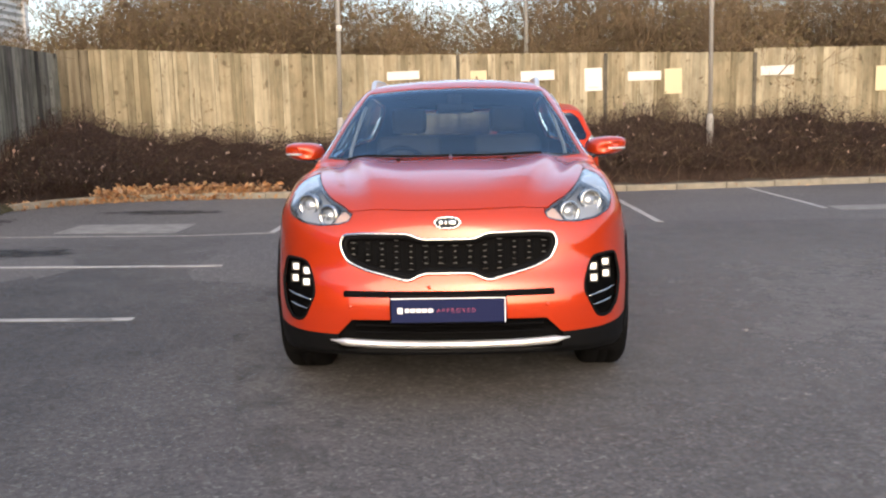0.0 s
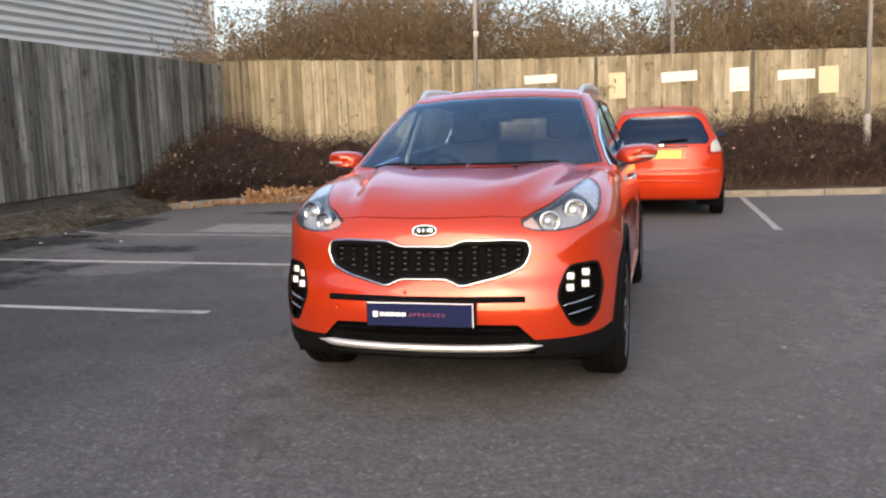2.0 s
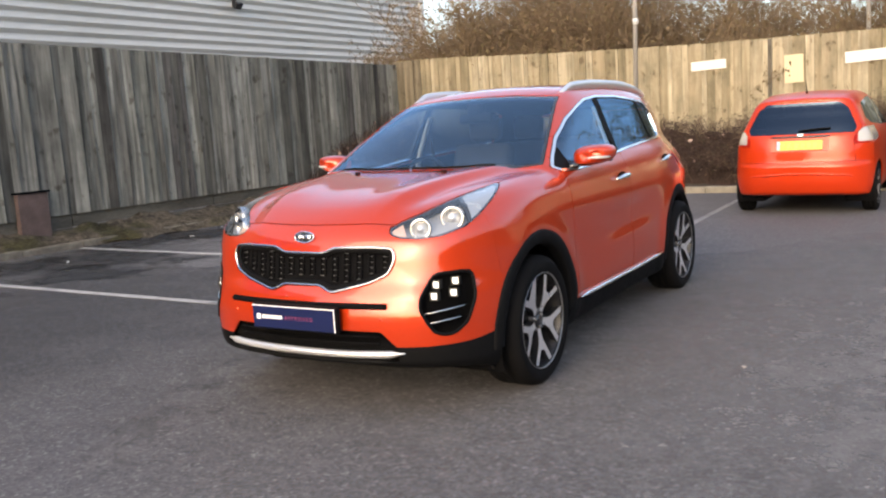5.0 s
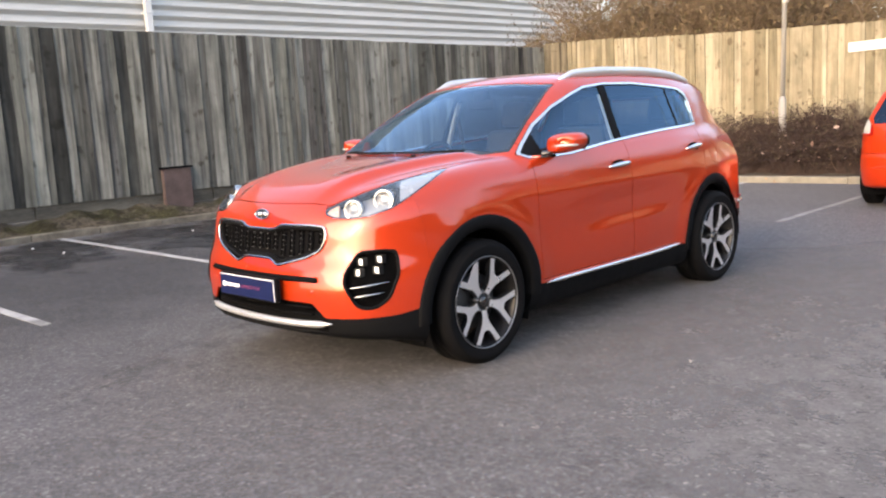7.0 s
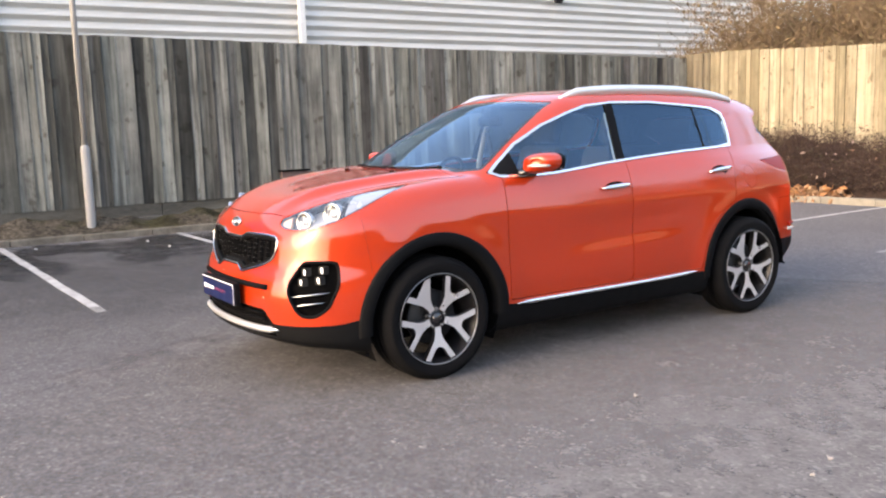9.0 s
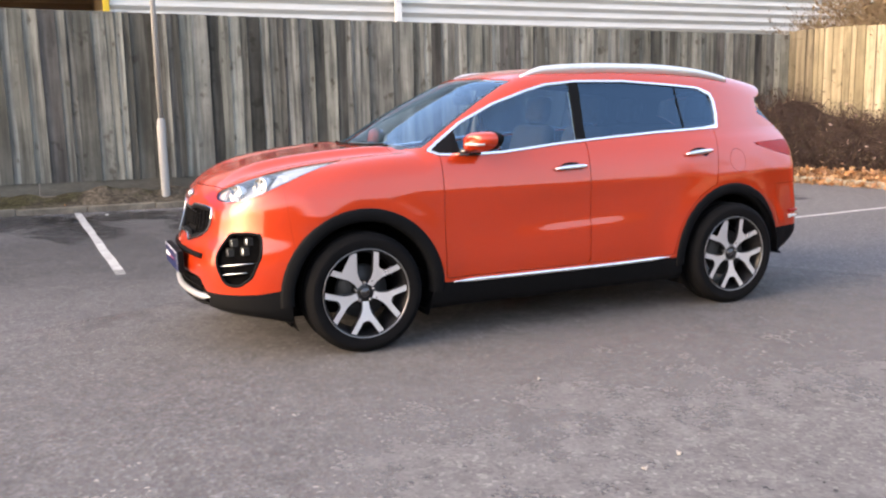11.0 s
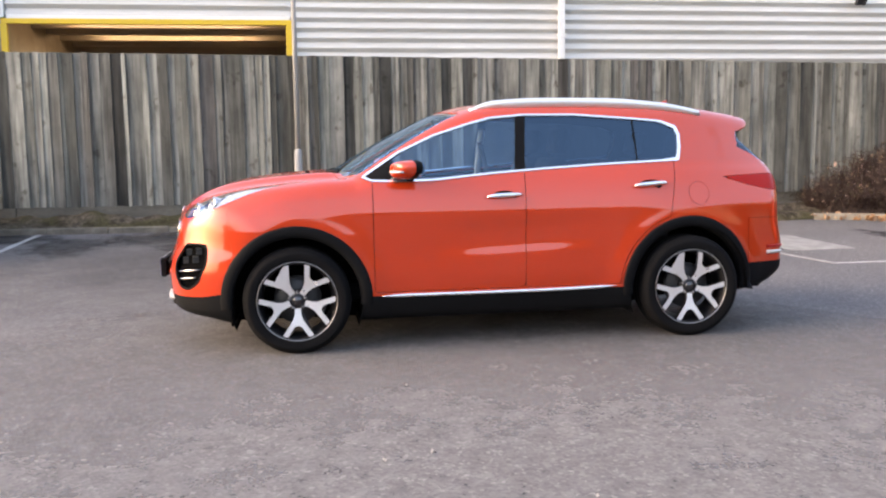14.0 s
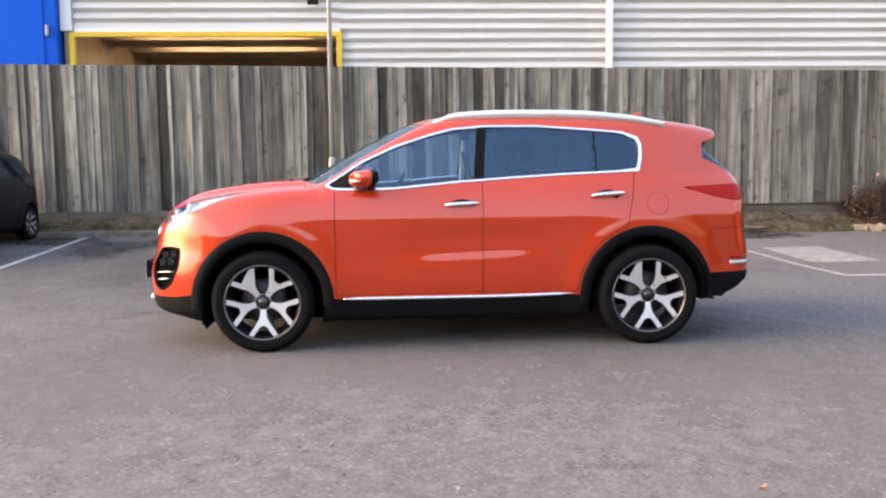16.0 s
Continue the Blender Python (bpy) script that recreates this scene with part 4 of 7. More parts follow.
# downpipes and floodlights
for y in (4.78,):
    bm = bmesh.new()
    add_box(bm, WALL_X + 0.03, WALL_X + 0.15, y - 0.075, y + 0.075, 0.0, 8.4, 0.012, 2)
    for z in (1.2, 3.9, 6.4):
        add_box(bm, WALL_X - 0.02, WALL_X + 0.158, y - 0.095, y + 0.095, z, z + 0.06, 0.006, 1)
    part("downpipe", bm, M_CLAD_TRIM, shed, "white square downpipe")
for y, z in ((-2.2, 4.93), (12.45, 4.80)):
    bm = bmesh.new()
    add_box(bm, WALL_X, WALL_X + 0.14, y - 0.02, y + 0.02, z - 0.02, z + 0.22, 0.004, 1)
    add_box(bm, -0.05, 0.05, -0.13, 0.13, -0.09, 0.09, 0.015, 2, Matrix.Translation((WALL_X + 0.2, y, z + 0.02)) @ Matrix.Rotation(radians(38), 4, "Y"))
    part("floodlight", bm, M_LAMP_DARK, shed, "small dark floodlight")
blue = thing("blue_building", "bright blue metal-clad end of the warehouse", "building")
part("blue_wall", box_mesh(WALL_X - 6, WALL_X + 0.20, -22, -8.02, 0, 8.6, 0.02, 1), M_BLUE, blue)
for y in (-8.35, -11.5, -15.0):
    part("panel_rib", box_mesh(WALL_X + 0.20, WALL_X + 0.235, y - 0.04, y + 0.04, 0, 8.6, 0.004, 1), M_BLUE, blue)
part("wall_bracket", box_mesh(WALL_X + 0.20, WALL_X + 0.32, -8.24, -8.18, 4.15, 4.40, 0.01, 1), M_POLE, blue)

# plain low wall, added far out of view, that closes the place for light and mirrors
tagged(link_mesh("wall_east", box_mesh(42.0, 42.5, -45.0, 60.0, -0.2, 6.5), rough_material("unseen_brown_wall", (0.10, 0.07, 0.055), (0.2, 0.15, 0.12), 3.0, 0.9, 0.3), smooth=False), "long plain brown wall added out of view", "wall", kind="structure")

# ---------------------------------------------------------------- plants
def tube_bundle(lines, radii, sides=3):
    """Places and faces for many thin tapered stems at once: lines (n, k, 3), radii (n, k)."""
    n, k, _ = lines.shape
    d = np.gradient(lines, axis=1)
    d /= np.maximum(np.linalg.norm(d, axis=2, keepdims=True), 1e-9)
    ref = np.where(np.abs(d[..., 2:3]) < 0.8, np.array([0, 0, 1.0]), np.array([1.0, 0, 0]))
    u = np.cross(d, ref)
    u /= np.maximum(np.linalg.norm(u, axis=2, keepdims=True), 1e-9)
    w = np.cross(d, u)
    t = np.arange(sides) * 2 * math.pi / sides
    p = lines[:, :, None] + radii[:, :, None, None] * (u[:, :, None] * np.cos(t)[:, None] + w[:, :, None] * np.sin(t)[:, None])
    idx = np.arange(n * k * sides).reshape(n, k, sides)
    a, b = idx[:, :-1], idx[:, 1:]
    f = np.stack([a, np.roll(a, -1, 2), np.roll(b, -1, 2), b], -1).reshape(-1, 4)
    return p.reshape(-1, 3), f


def leaf_bundle(rng, centres, size):
    """Small folded leaves, two faces each."""
    n = len(centres)
    a = rng.normal(size=(n, 3))
    a /= np.linalg.norm(a, axis=1, keepdims=True)
    b = np.cross(a, rng.normal(size=(n, 3)))
    b /= np.maximum(np.linalg.norm(b, axis=1, keepdims=True), 1e-9)
    c = np.cross(a, b)
    s = size * rng.uniform(0.6, 1.3, (n, 1))
    p = np.stack([centres - a * s, centres + b * s * 0.55 + c * s * 0.2, centres + a * s, centres - b * s * 0.55 + c * s * 0.2], 1)
    i = np.arange(n)[:, None] * 4
    return p.reshape(-1, 3), np.concatenate([i + [0, 1, 2], i + [0, 2, 3]])


def bundle_object(name, pieces, mats, label="", category="", kind="", parent=None, group=""):
    """One mesh from (places, faces, material index) pieces."""
    me = bpy.data.meshes.new(name)
    verts, faces, index, base = [], [], [], 0
    for p, f, m in pieces:
        verts.append(p)
        faces += (f + base).tolist()
        index += [m] * len(f)
        base += len(p)
    me.from_pydata(np.concatenate(verts).tolist(), [], faces)
    for m in mats:
        me.materials.append(m)
    me.polygons.foreach_set("material_index", np.array(index, dtype=np.int32))
    ob = new(name, me)
    if parent is not None:
        ob.parent = parent
    return tagged(ob, label, category, group, kind)


def hedge_top(x):
    """Height of the bramble bank along the back fence."""
    return np.interp(x, (-8, -7.2, -6, -4.6, -3, -1, 1.5, 3.0, 4.5, 6.3, 8, 10, 16), (1.55, 1.5, 1.22, 1.02, 1.0, 1.1, 1.35, 1.42, 1.3, 1.38, 1.3, 1.35, 1.3)) + 0.10 * np.sin(np.asarray(x) * 2.3) + 0.06 * np.sin(np.asarray(x) * 5.9 + 1)


def hedge_front(x):
    return np.interp(x, kerb_xy[:, 0], kerb_xy[:, 1]) + 0.25


def bramble_bank(seed, x0, x1, canes, leaves, pale):
    rng = np.random.default_rng(seed)
    k = 7
    x = rng.uniform(x0, x1, canes)
    y0 = hedge_front(x)
    depth = np.maximum(back_line(x) - 0.12 - y0, 0.4)
    y = y0 + depth * rng.uniform(0.02, 1, canes)
    up = hedge_top(x) * (0.35 + 0.65 * ((y - y0) / depth) ** 0.7)
    span = rng.normal(0, 0.55, canes)
    t = np.linspace(0, 1, k)[None]
    tall = up[:, None] * rng.uniform(0.5, 1.08, (canes, 1))
    lx = x[:, None] + span[:, None] * t + rng.normal(0, 0.03, (canes, k))
    ly = y[:, None] - rng.uniform(-0.15, 0.45, (canes, 1)) * t + rng.normal(0, 0.03, (canes, k))
    lz = 0.12 + tall * np.sin(t * rng.uniform(1.7, 2.8, (canes, 1))) + rng.normal(0, 0.02, (canes, k))
    ly = np.minimum(ly, back_line(lx) - 0.06)
    lines = np.stack([lx, ly, np.maximum(lz, 0.1)], -1)
    r = rng.uniform(0.0025, 0.007, (canes, 1)) * np.linspace(1, 0.45, k)[None]
    p, f = tube_bundle(lines, r)
    tan = rng.random(canes) < pale
    which = np.repeat(tan.astype(int), (k - 1) * 3)
    pieces = [(p, f[which == 0], 0), (np.zeros((0, 3)), f[which == 1] - len(p), 1)]
    pick = rng.integers(0, canes, leaves), rng.integers(2, k, leaves)
    c = lines[pick] + rng.normal(0, 0.04, (leaves, 3))
    c[:, 1] = np.minimum(c[:, 1], back_line(c[:, 0]) - 0.06)
    lp, lf = leaf_bundle(rng, c, 0.026)
    pieces.append((lp, lf, 2))
    few = leaves // 55
    c = lines[rng.integers(0, canes, few), rng.integers(2, k, few)] + rng.normal(0, 0.03, (few, 3))
    c[:, 1] = np.minimum(c[:, 1] - 0.06, back_line(c[:, 0]) - 0.06)
    lp, lf = leaf_bundle(rng, c, 0.042)
    pieces.append((lp, lf, 3))
    return bundle_object("bramble_bank", pieces, [M_CANE, M_CANE_TAN, M_LEAF_BRAMBLE, M_LEAF_PALE], "dense dark winter brambles against the tan fence", "brambles", "stuff")


bramble_bank(1, -7.9, -1.0, 5200, 9000, 0.05)
bramble_bank(2, -1.0, 7.0, 6200, 9500, 0.24)
bramble_bank(3, 7.0, 15.5, 2800, 3400, 0.24)


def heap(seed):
    """A lumpy sheet inside the bramble bank; dead stems and the shade among them share its dark colour."""
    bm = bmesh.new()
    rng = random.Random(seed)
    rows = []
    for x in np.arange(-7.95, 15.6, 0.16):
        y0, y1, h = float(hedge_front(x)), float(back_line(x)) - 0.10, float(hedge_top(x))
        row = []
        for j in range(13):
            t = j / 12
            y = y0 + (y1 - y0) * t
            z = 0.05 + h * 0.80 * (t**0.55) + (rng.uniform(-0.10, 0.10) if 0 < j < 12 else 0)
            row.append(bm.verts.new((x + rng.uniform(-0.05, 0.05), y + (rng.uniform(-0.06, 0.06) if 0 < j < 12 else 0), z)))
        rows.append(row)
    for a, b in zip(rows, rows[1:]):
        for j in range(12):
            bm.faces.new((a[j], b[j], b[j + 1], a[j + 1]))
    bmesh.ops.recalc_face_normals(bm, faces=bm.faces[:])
    return tagged(link_mesh("bramble_core", bm, rough_material("shaded_bramble_core", (0.008, 0.005, 0.0045), (0.046, 0.027, 0.020), 22.0, 0.95, 1.0), smooth=False), "dark sheet for the dead stems and shade inside the brambles", "brambles", kind="stuff")


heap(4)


def corner_brambles():
    rng = np.random.default_rng(12)
    n, k = 3600, 7
    t = np.linspace(0, 1, k)[None]
    y = rng.uniform(7.5, 10.4, n)
    reach = np.interp(y, (7.5, 8.0, 8.8, 10.4), (0.3, 0.9, 1.5, 1.9))
    x = -7.9 + reach * rng.random(n) ** 1.2
    h = np.interp(y, (7.5, 8.0, 8.8, 10.4), (0.35, 0.75, 1.15, 1.5)) * (1 - 0.62 * (x + 7.9) / 2) * (0.9 + 0.2 * np.sin(y * 6 + x * 4))
    tall = h[:, None] * rng.uniform(0.5, 1.05, (n, 1))
    lx = np.maximum(x[:, None] + rng.normal(0, 0.3, (n, 1)) * t + rng.normal(0, 0.03, (n, k)), -7.93)
    ly = y[:, None] + rng.normal(0, 0.2, (n, 1)) * t + rng.normal(0, 0.03, (n, k))
    lz = np.maximum(0.14 + tall * np.sin(t * rng.uniform(1.7, 2.8, (n, 1))), 0.1)
    ly = np.minimum(ly, 10.5)
    lines = np.stack([lx, ly, lz], -1)
    p, f = tube_bundle(lines, rng.uniform(0.003, 0.008, (n, 1)) * np.linspace(1, 0.45, k)[None])
    c = lines[rng.integers(0, n, 5200), rng.integers(2, k, 5200)] + rng.normal(0, 0.04, (5200, 3))
    c[:, 0] = np.maximum(c[:, 0], -7.9)
    lp, lf = leaf_bundle(rng, c, 0.03)
    c = lines[rng.integers(0, n, 150), rng.integers(2, k, 150)] + rng.normal(0, 0.04, (150, 3)) + np.array([0.05, -0.05, 0])
    qp, qf = leaf_bundle(rng, c, 0.045)
    return bundle_object("bramble_clump", [(p, f, 0), (lp, lf, 1), (qp, qf, 2)], [M_CANE, M_LEAF_BRAMBLE, M_LEAF_PALE], "dark red-brown brambles filling the fence corner", "brambles", "stuff")


corner_brambles()


def fallen_leaves(seed, count, along, spread, size, name, label, tall=0.11):
    rng = np.random.default_rng(seed)
    pts = ribbon_path(along, 0.05)
    c = pts[rng.integers(0, len(pts), count)] + rng.normal(0, 1, (count, 2)) * spread
    z = lift(c[:, 0], c[:, 1]) + rng.uniform(0.012, tall, count) * np.exp(-rng.random(count) * 0.8)
    centres = np.stack([c[:, 0], c[:, 1], z], 1)
    p, f = leaf_bundle(rng, centres, size)
    return bundle_object(name, [(p, f, 0)], [M_LEAF_DRY], label, "leaves", "stuff")


fallen_leaves(21, 1500, [(-7.2, 7.3), (-7.0, 7.8), (-6.3, 8.45), (-5.2, 8.85), (-3.6, 9.1)], 0.10, 0.045, "fallen_leaves", "drift of orange-brown dead leaves along the kerb")
fallen_leaves(24, 1500, [(-6.3, 8.5), (-5.6, 8.8), (-4.6, 9.0), (-3.4, 9.15)], 0.10, 0.062, "fallen_leaves", "heaped pale orange dead leaves below the brambles", 0.30)
fallen_leaves(22, 420, [(-3.6, 9.15), (2.0, 9.2), (8.0, 10.1)], 0.12, 0.035, "fallen_leaves", "scattered brown dead leaves under the brambles")
fallen_leaves(23, 900, [(-7.75, 7.0), (-7.75, -9.0)], 0.10, 0.03, "fallen_leaves", "scattered brown dead leaves on the verge")
# scraps of white litter near the kerb
rng = random.Random(8)
for x, y in ((-6.53, 3.15), (-5.63, 3.52), (-6.2, 0.9), (-5.9, -0.9), (-6.55, -1.0), (-6.9, 4.1), (-6.75, -2.3)):
    bm = bmesh.new()
    a, r = rng.uniform(0, 6.28), rng.uniform(0.016, 0.034)
    ring = [bm.verts.new((x + r * math.cos(a + t) * (1.0 if k % 2 else 0.6), y + r * math.sin(a + t) * (0.7 if k % 3 else 1.0), float(lift(x, y)) + 0.006 + 0.009 * (k % 3))) for k, t in enumerate(np.linspace(0, 5.4, 7))]
    bm.faces.new(ring)
    scrap = link_mesh("paper_scrap", bm, M_SIGN, smooth=False)
    scrap.modifiers.new("thick", "SOLIDIFY").thickness = 0.002
    tagged(scrap, "crumpled scrap of white paper on damp tarmac", "litter", "scraps of litter")
rng = random.Random(5)
for x, y in ((3.59, 1.0), (2.91, -0.74), (1.82, -0.74), (3.9, -1.6), (2.6, -3.3), (3.1, -2.6), (1.2, -3.6), (2.97, -0.95), (3.5, -0.2)):
    bm = bmesh.new()
    a, s = rng.uniform(0, 6.28), rng.uniform(0.008, 0.018) * (1.8 if x == 3.59 else 1)
    vs = [bm.verts.new((x + s * math.cos(a + t) * (1.0 if k % 2 else 0.55), y + s * math.sin(a + t) * (1.0 if k % 2 else 0.55), 0.006 + 0.006 * (k % 3))) for k, t in enumerate(np.linspace(0, 5.5, 7))]
    bm.faces.new(vs)
    lf = link_mesh("stray_leaf", bm, M_LEAF_DRY if x == 3.59 else M_PAPER, smooth=False)
    lf.modifiers.new("thick", "SOLIDIFY").thickness = 0.002
    tagged(lf, "small dry leaf lying on the asphalt", "leaf", "stray leaves")


# ---------------------------------------------------------------- bare winter trees behind the fence
def tree_parts(seed, height, stems, spread, leafy):
    rng = np.random.default_rng(seed)
    groups = {k: [] for k in ("limb", "branch", "twig")}
    ends = []

    def grow(p, d, length, r, level):
        k = 6 if level < 2 else 4
        pts, rad = [p], [r]
        q, v = p.copy(), d.copy()
        for s in range(k - 1):
            v = v + rng.normal(0, 0.13 + 0.05 * level, 3) + np.array([0, 0, 0.06])
            v /= np.linalg.norm(v)
            q = q + v * length / (k - 1)
            pts.append(q)
            rad.append(r * (1 - 0.62 * (s + 1) / (k - 1)))
        groups[("limb", "branch", "twig", "twig")[level]].append((np.array(pts), np.array(rad)))
        if level == 3:
            ends.append(np.array(pts))
            return
        many = (7, 8, 6)[level]
        for j in range(many):
            t = rng.uniform(0.22, 1.0)
            i = min(int(t * (k - 1)), k - 2)
            at = pts[i] + (pts[i + 1] - pts[i]) * (t * (k - 1) - i)
            side = rng.normal(0, 1, 3)
            side[2] = abs(side[2]) * 0.4
            nd = v * 0.55 + side / np.linalg.norm(side) * 0.85
            grow(at, nd / np.linalg.norm(nd), length * rng.uniform(0.36, 0.62), max(r * 0.42, 0.004), level + 1)

    for s in range(stems):
        a = rng.uniform(0, 6.28)
        d = np.array([math.cos(a) * spread, math.sin(a) * spread, 1.0])
        grow(np.array([math.cos(a) * 0.15, math.sin(a) * 0.15, -0.1]), d / np.linalg.norm(d), height * rng.uniform(0.7, 1.0), rng.uniform(0.035, 0.07) * height / 5, 0)
    out = []
    for key, sides in (("limb", 6), ("branch", 4), ("twig", 3)):
        by_len = {}
        for pts, rad in groups[key]:
            by_len.setdefault(len(pts), []).append((pts, rad))
        for rows in by_len.values():
            p, f = tube_bundle(np.array([a for a, _ in rows]), np.array([b for _, b in rows]), sides)
            out.append((key, p, f))
    n = int(len(ends) * leafy)
    leaves = None
    if n:
        e = np.array([ends[i][rng.integers(1, 4)] for i in rng.integers(0, len(ends), n)])
        leaves = leaf_bundle(rng, e + rng.normal(0, 0.06, e.shape), 0.042)
    return out, leaves


def build_tree(seed, height, stems, spread, leafy, at):
    out, leaves = tree_parts(seed, height, stems, spread, leafy)
    tree = thing("tree", "bare brown multi-stemmed winter tree behind the fence", "tree", "trees behind the fence", at=at)
    bundle_object("trunk", [(p, f, 0) for key, p, f in out if key == "limb"], [M_TWIG], parent=tree)
    crown = [(p, f, 0) for key, p, f in out if key != "limb"]
    if leaves:
        crown.append((leaves[0], leaves[1], 1))
    bundle_object("crown", crown, [M_TWIG, M_LEAF_TREE], parent=tree)
    return tree


rng = random.Random(31)
protos = [build_tree(41 + k, h, st, sp, lf, pose(x, y, 0.0)) for k, (h, st, sp, lf, x, y) in enumerate((
    (4.4, 7, 0.42, 1.0, -6.6, 13.6), (3.9, 8, 0.55, 1.6, -3.4, 13.9), (4.9, 6, 0.35, 0.8, 2.6, 14.4), (3.6, 9, 0.6, 1.3, 5.6, 13.9)))]
spots = [(-8.4 + 2.3 * k + 0.5 * math.sin(k * 2.1), 14.0 + 0.5 * math.cos(k * 1.7)) for k in range(11)] + [(-9.0 + 2.1 * k + 0.6 * math.sin(k * 1.3), 16.4 + 0.9 * math.cos(k * 2.9)) for k in range(13)] + [(-10.5 + 3.0 * k, 20.0 + math.sin(k * 2.0)) for k in range(10)]
spots = [(x, y) for x, y in spots if x > -7.4 + 0.25 * (14 - y) and not (-1.6 < x < 1.6) and not (4.4 < x < 5.3)]
for k, (x, y) in enumerate(spots):
    copy_thing(protos[(k * 3 + k // 4) % 4], pose(x, y, 0.0, 0, 0, rng.uniform(0, 360)))
for k, (x, y) in enumerate(((-7.2, 14.0), (-6.2, 13.9), (-7.5, 15.4), (-8.6, 18.0), (-5.4, 14.0), (-6.9, 14.9), (-8.1, 16.4), (-6.6, 17.2), (-7.4, 19.6), (-9.3, 21.2), (-8.3, 14.9))):
    copy_thing(protos[(1, 3)[k % 2]], pose(x, y, 0.0, 0, 0, 50 * k))
for x, y, size in ((-0.4, 13.4, 0.70), (-1.5, 13.2, 0.78), (0.8, 13.3, 0.78)):
    copy_thing(protos[3], pose(x, y, 0.0, 0, 0, 70 * x) @ Matrix.Scale(size, 4))
for k in range(15):
    x = -7.0 + 1.55 * k + 0.5 * math.sin(k * 2.7)
    size = 0.66 + 0.10 * math.sin(k * 1.9) - (0.10 if -2.2 < x < 1.8 else 0.0)
    copy_thing(protos[(1, 3, 0)[k % 3]], pose(x, 12.9 + 0.35 * math.cos(k * 3.1), 0.0, 0, 0, 61 * k) @ Matrix.Scale(size, 4))
for k in range(16):
    copy_thing(protos[(3, 1)[k % 2]], pose(-9.0 + 2.2 * k + 0.6 * math.sin(k * 1.7), 18.4 + 0.8 * math.cos(k * 2.3), 0.0, 0, 0, 47 * k) @ Matrix.Scale(0.86 + 0.12 * math.sin(k * 2.2), 4))
for k, (x, y, size) in enumerate(((-1.2, 15.4, 0.92), (0.3, 16.2, 0.84), (1.5, 15.2, 0.90), (4.8, 15.8, 0.95), (5.4, 14.6, 0.85), (2.4, 17.6, 0.9), (-2.4, 17.2, 0.9), (7.2, 15.0, 0.9), (9.4, 14.6, 0.9))):
    copy_thing(protos[(1, 3, 0)[k % 3]], pose(x, y, 0.0, 0, 0, 83 * k) @ Matrix.Scale(size, 4))
for x, y, size in ((-9.7, 15.6, 0.8), (-10.4, 17.2, 0.85), (-9.2, 14.4, 0.7)):
    copy_thing(protos[1], pose(x, y, 0.0, 0, 0, 40 * x) @ Matrix.Scale(size, 4))

# ---------------------------------------------------------------- wheels
def spoke_outline():
    half = ((0.048, 0.019), (0.085, 0.020), (0.120, 0.031), (0.150, 0.051), (0.219, 0.098), (0.229, 0.092), (0.2365, 0.075), (0.231, 0.068), (0.182, 0.035), (0.166, 0.024), (0.158, 0.009))
    return list(half) + [(a, -b) for a, b in half[::-1]]


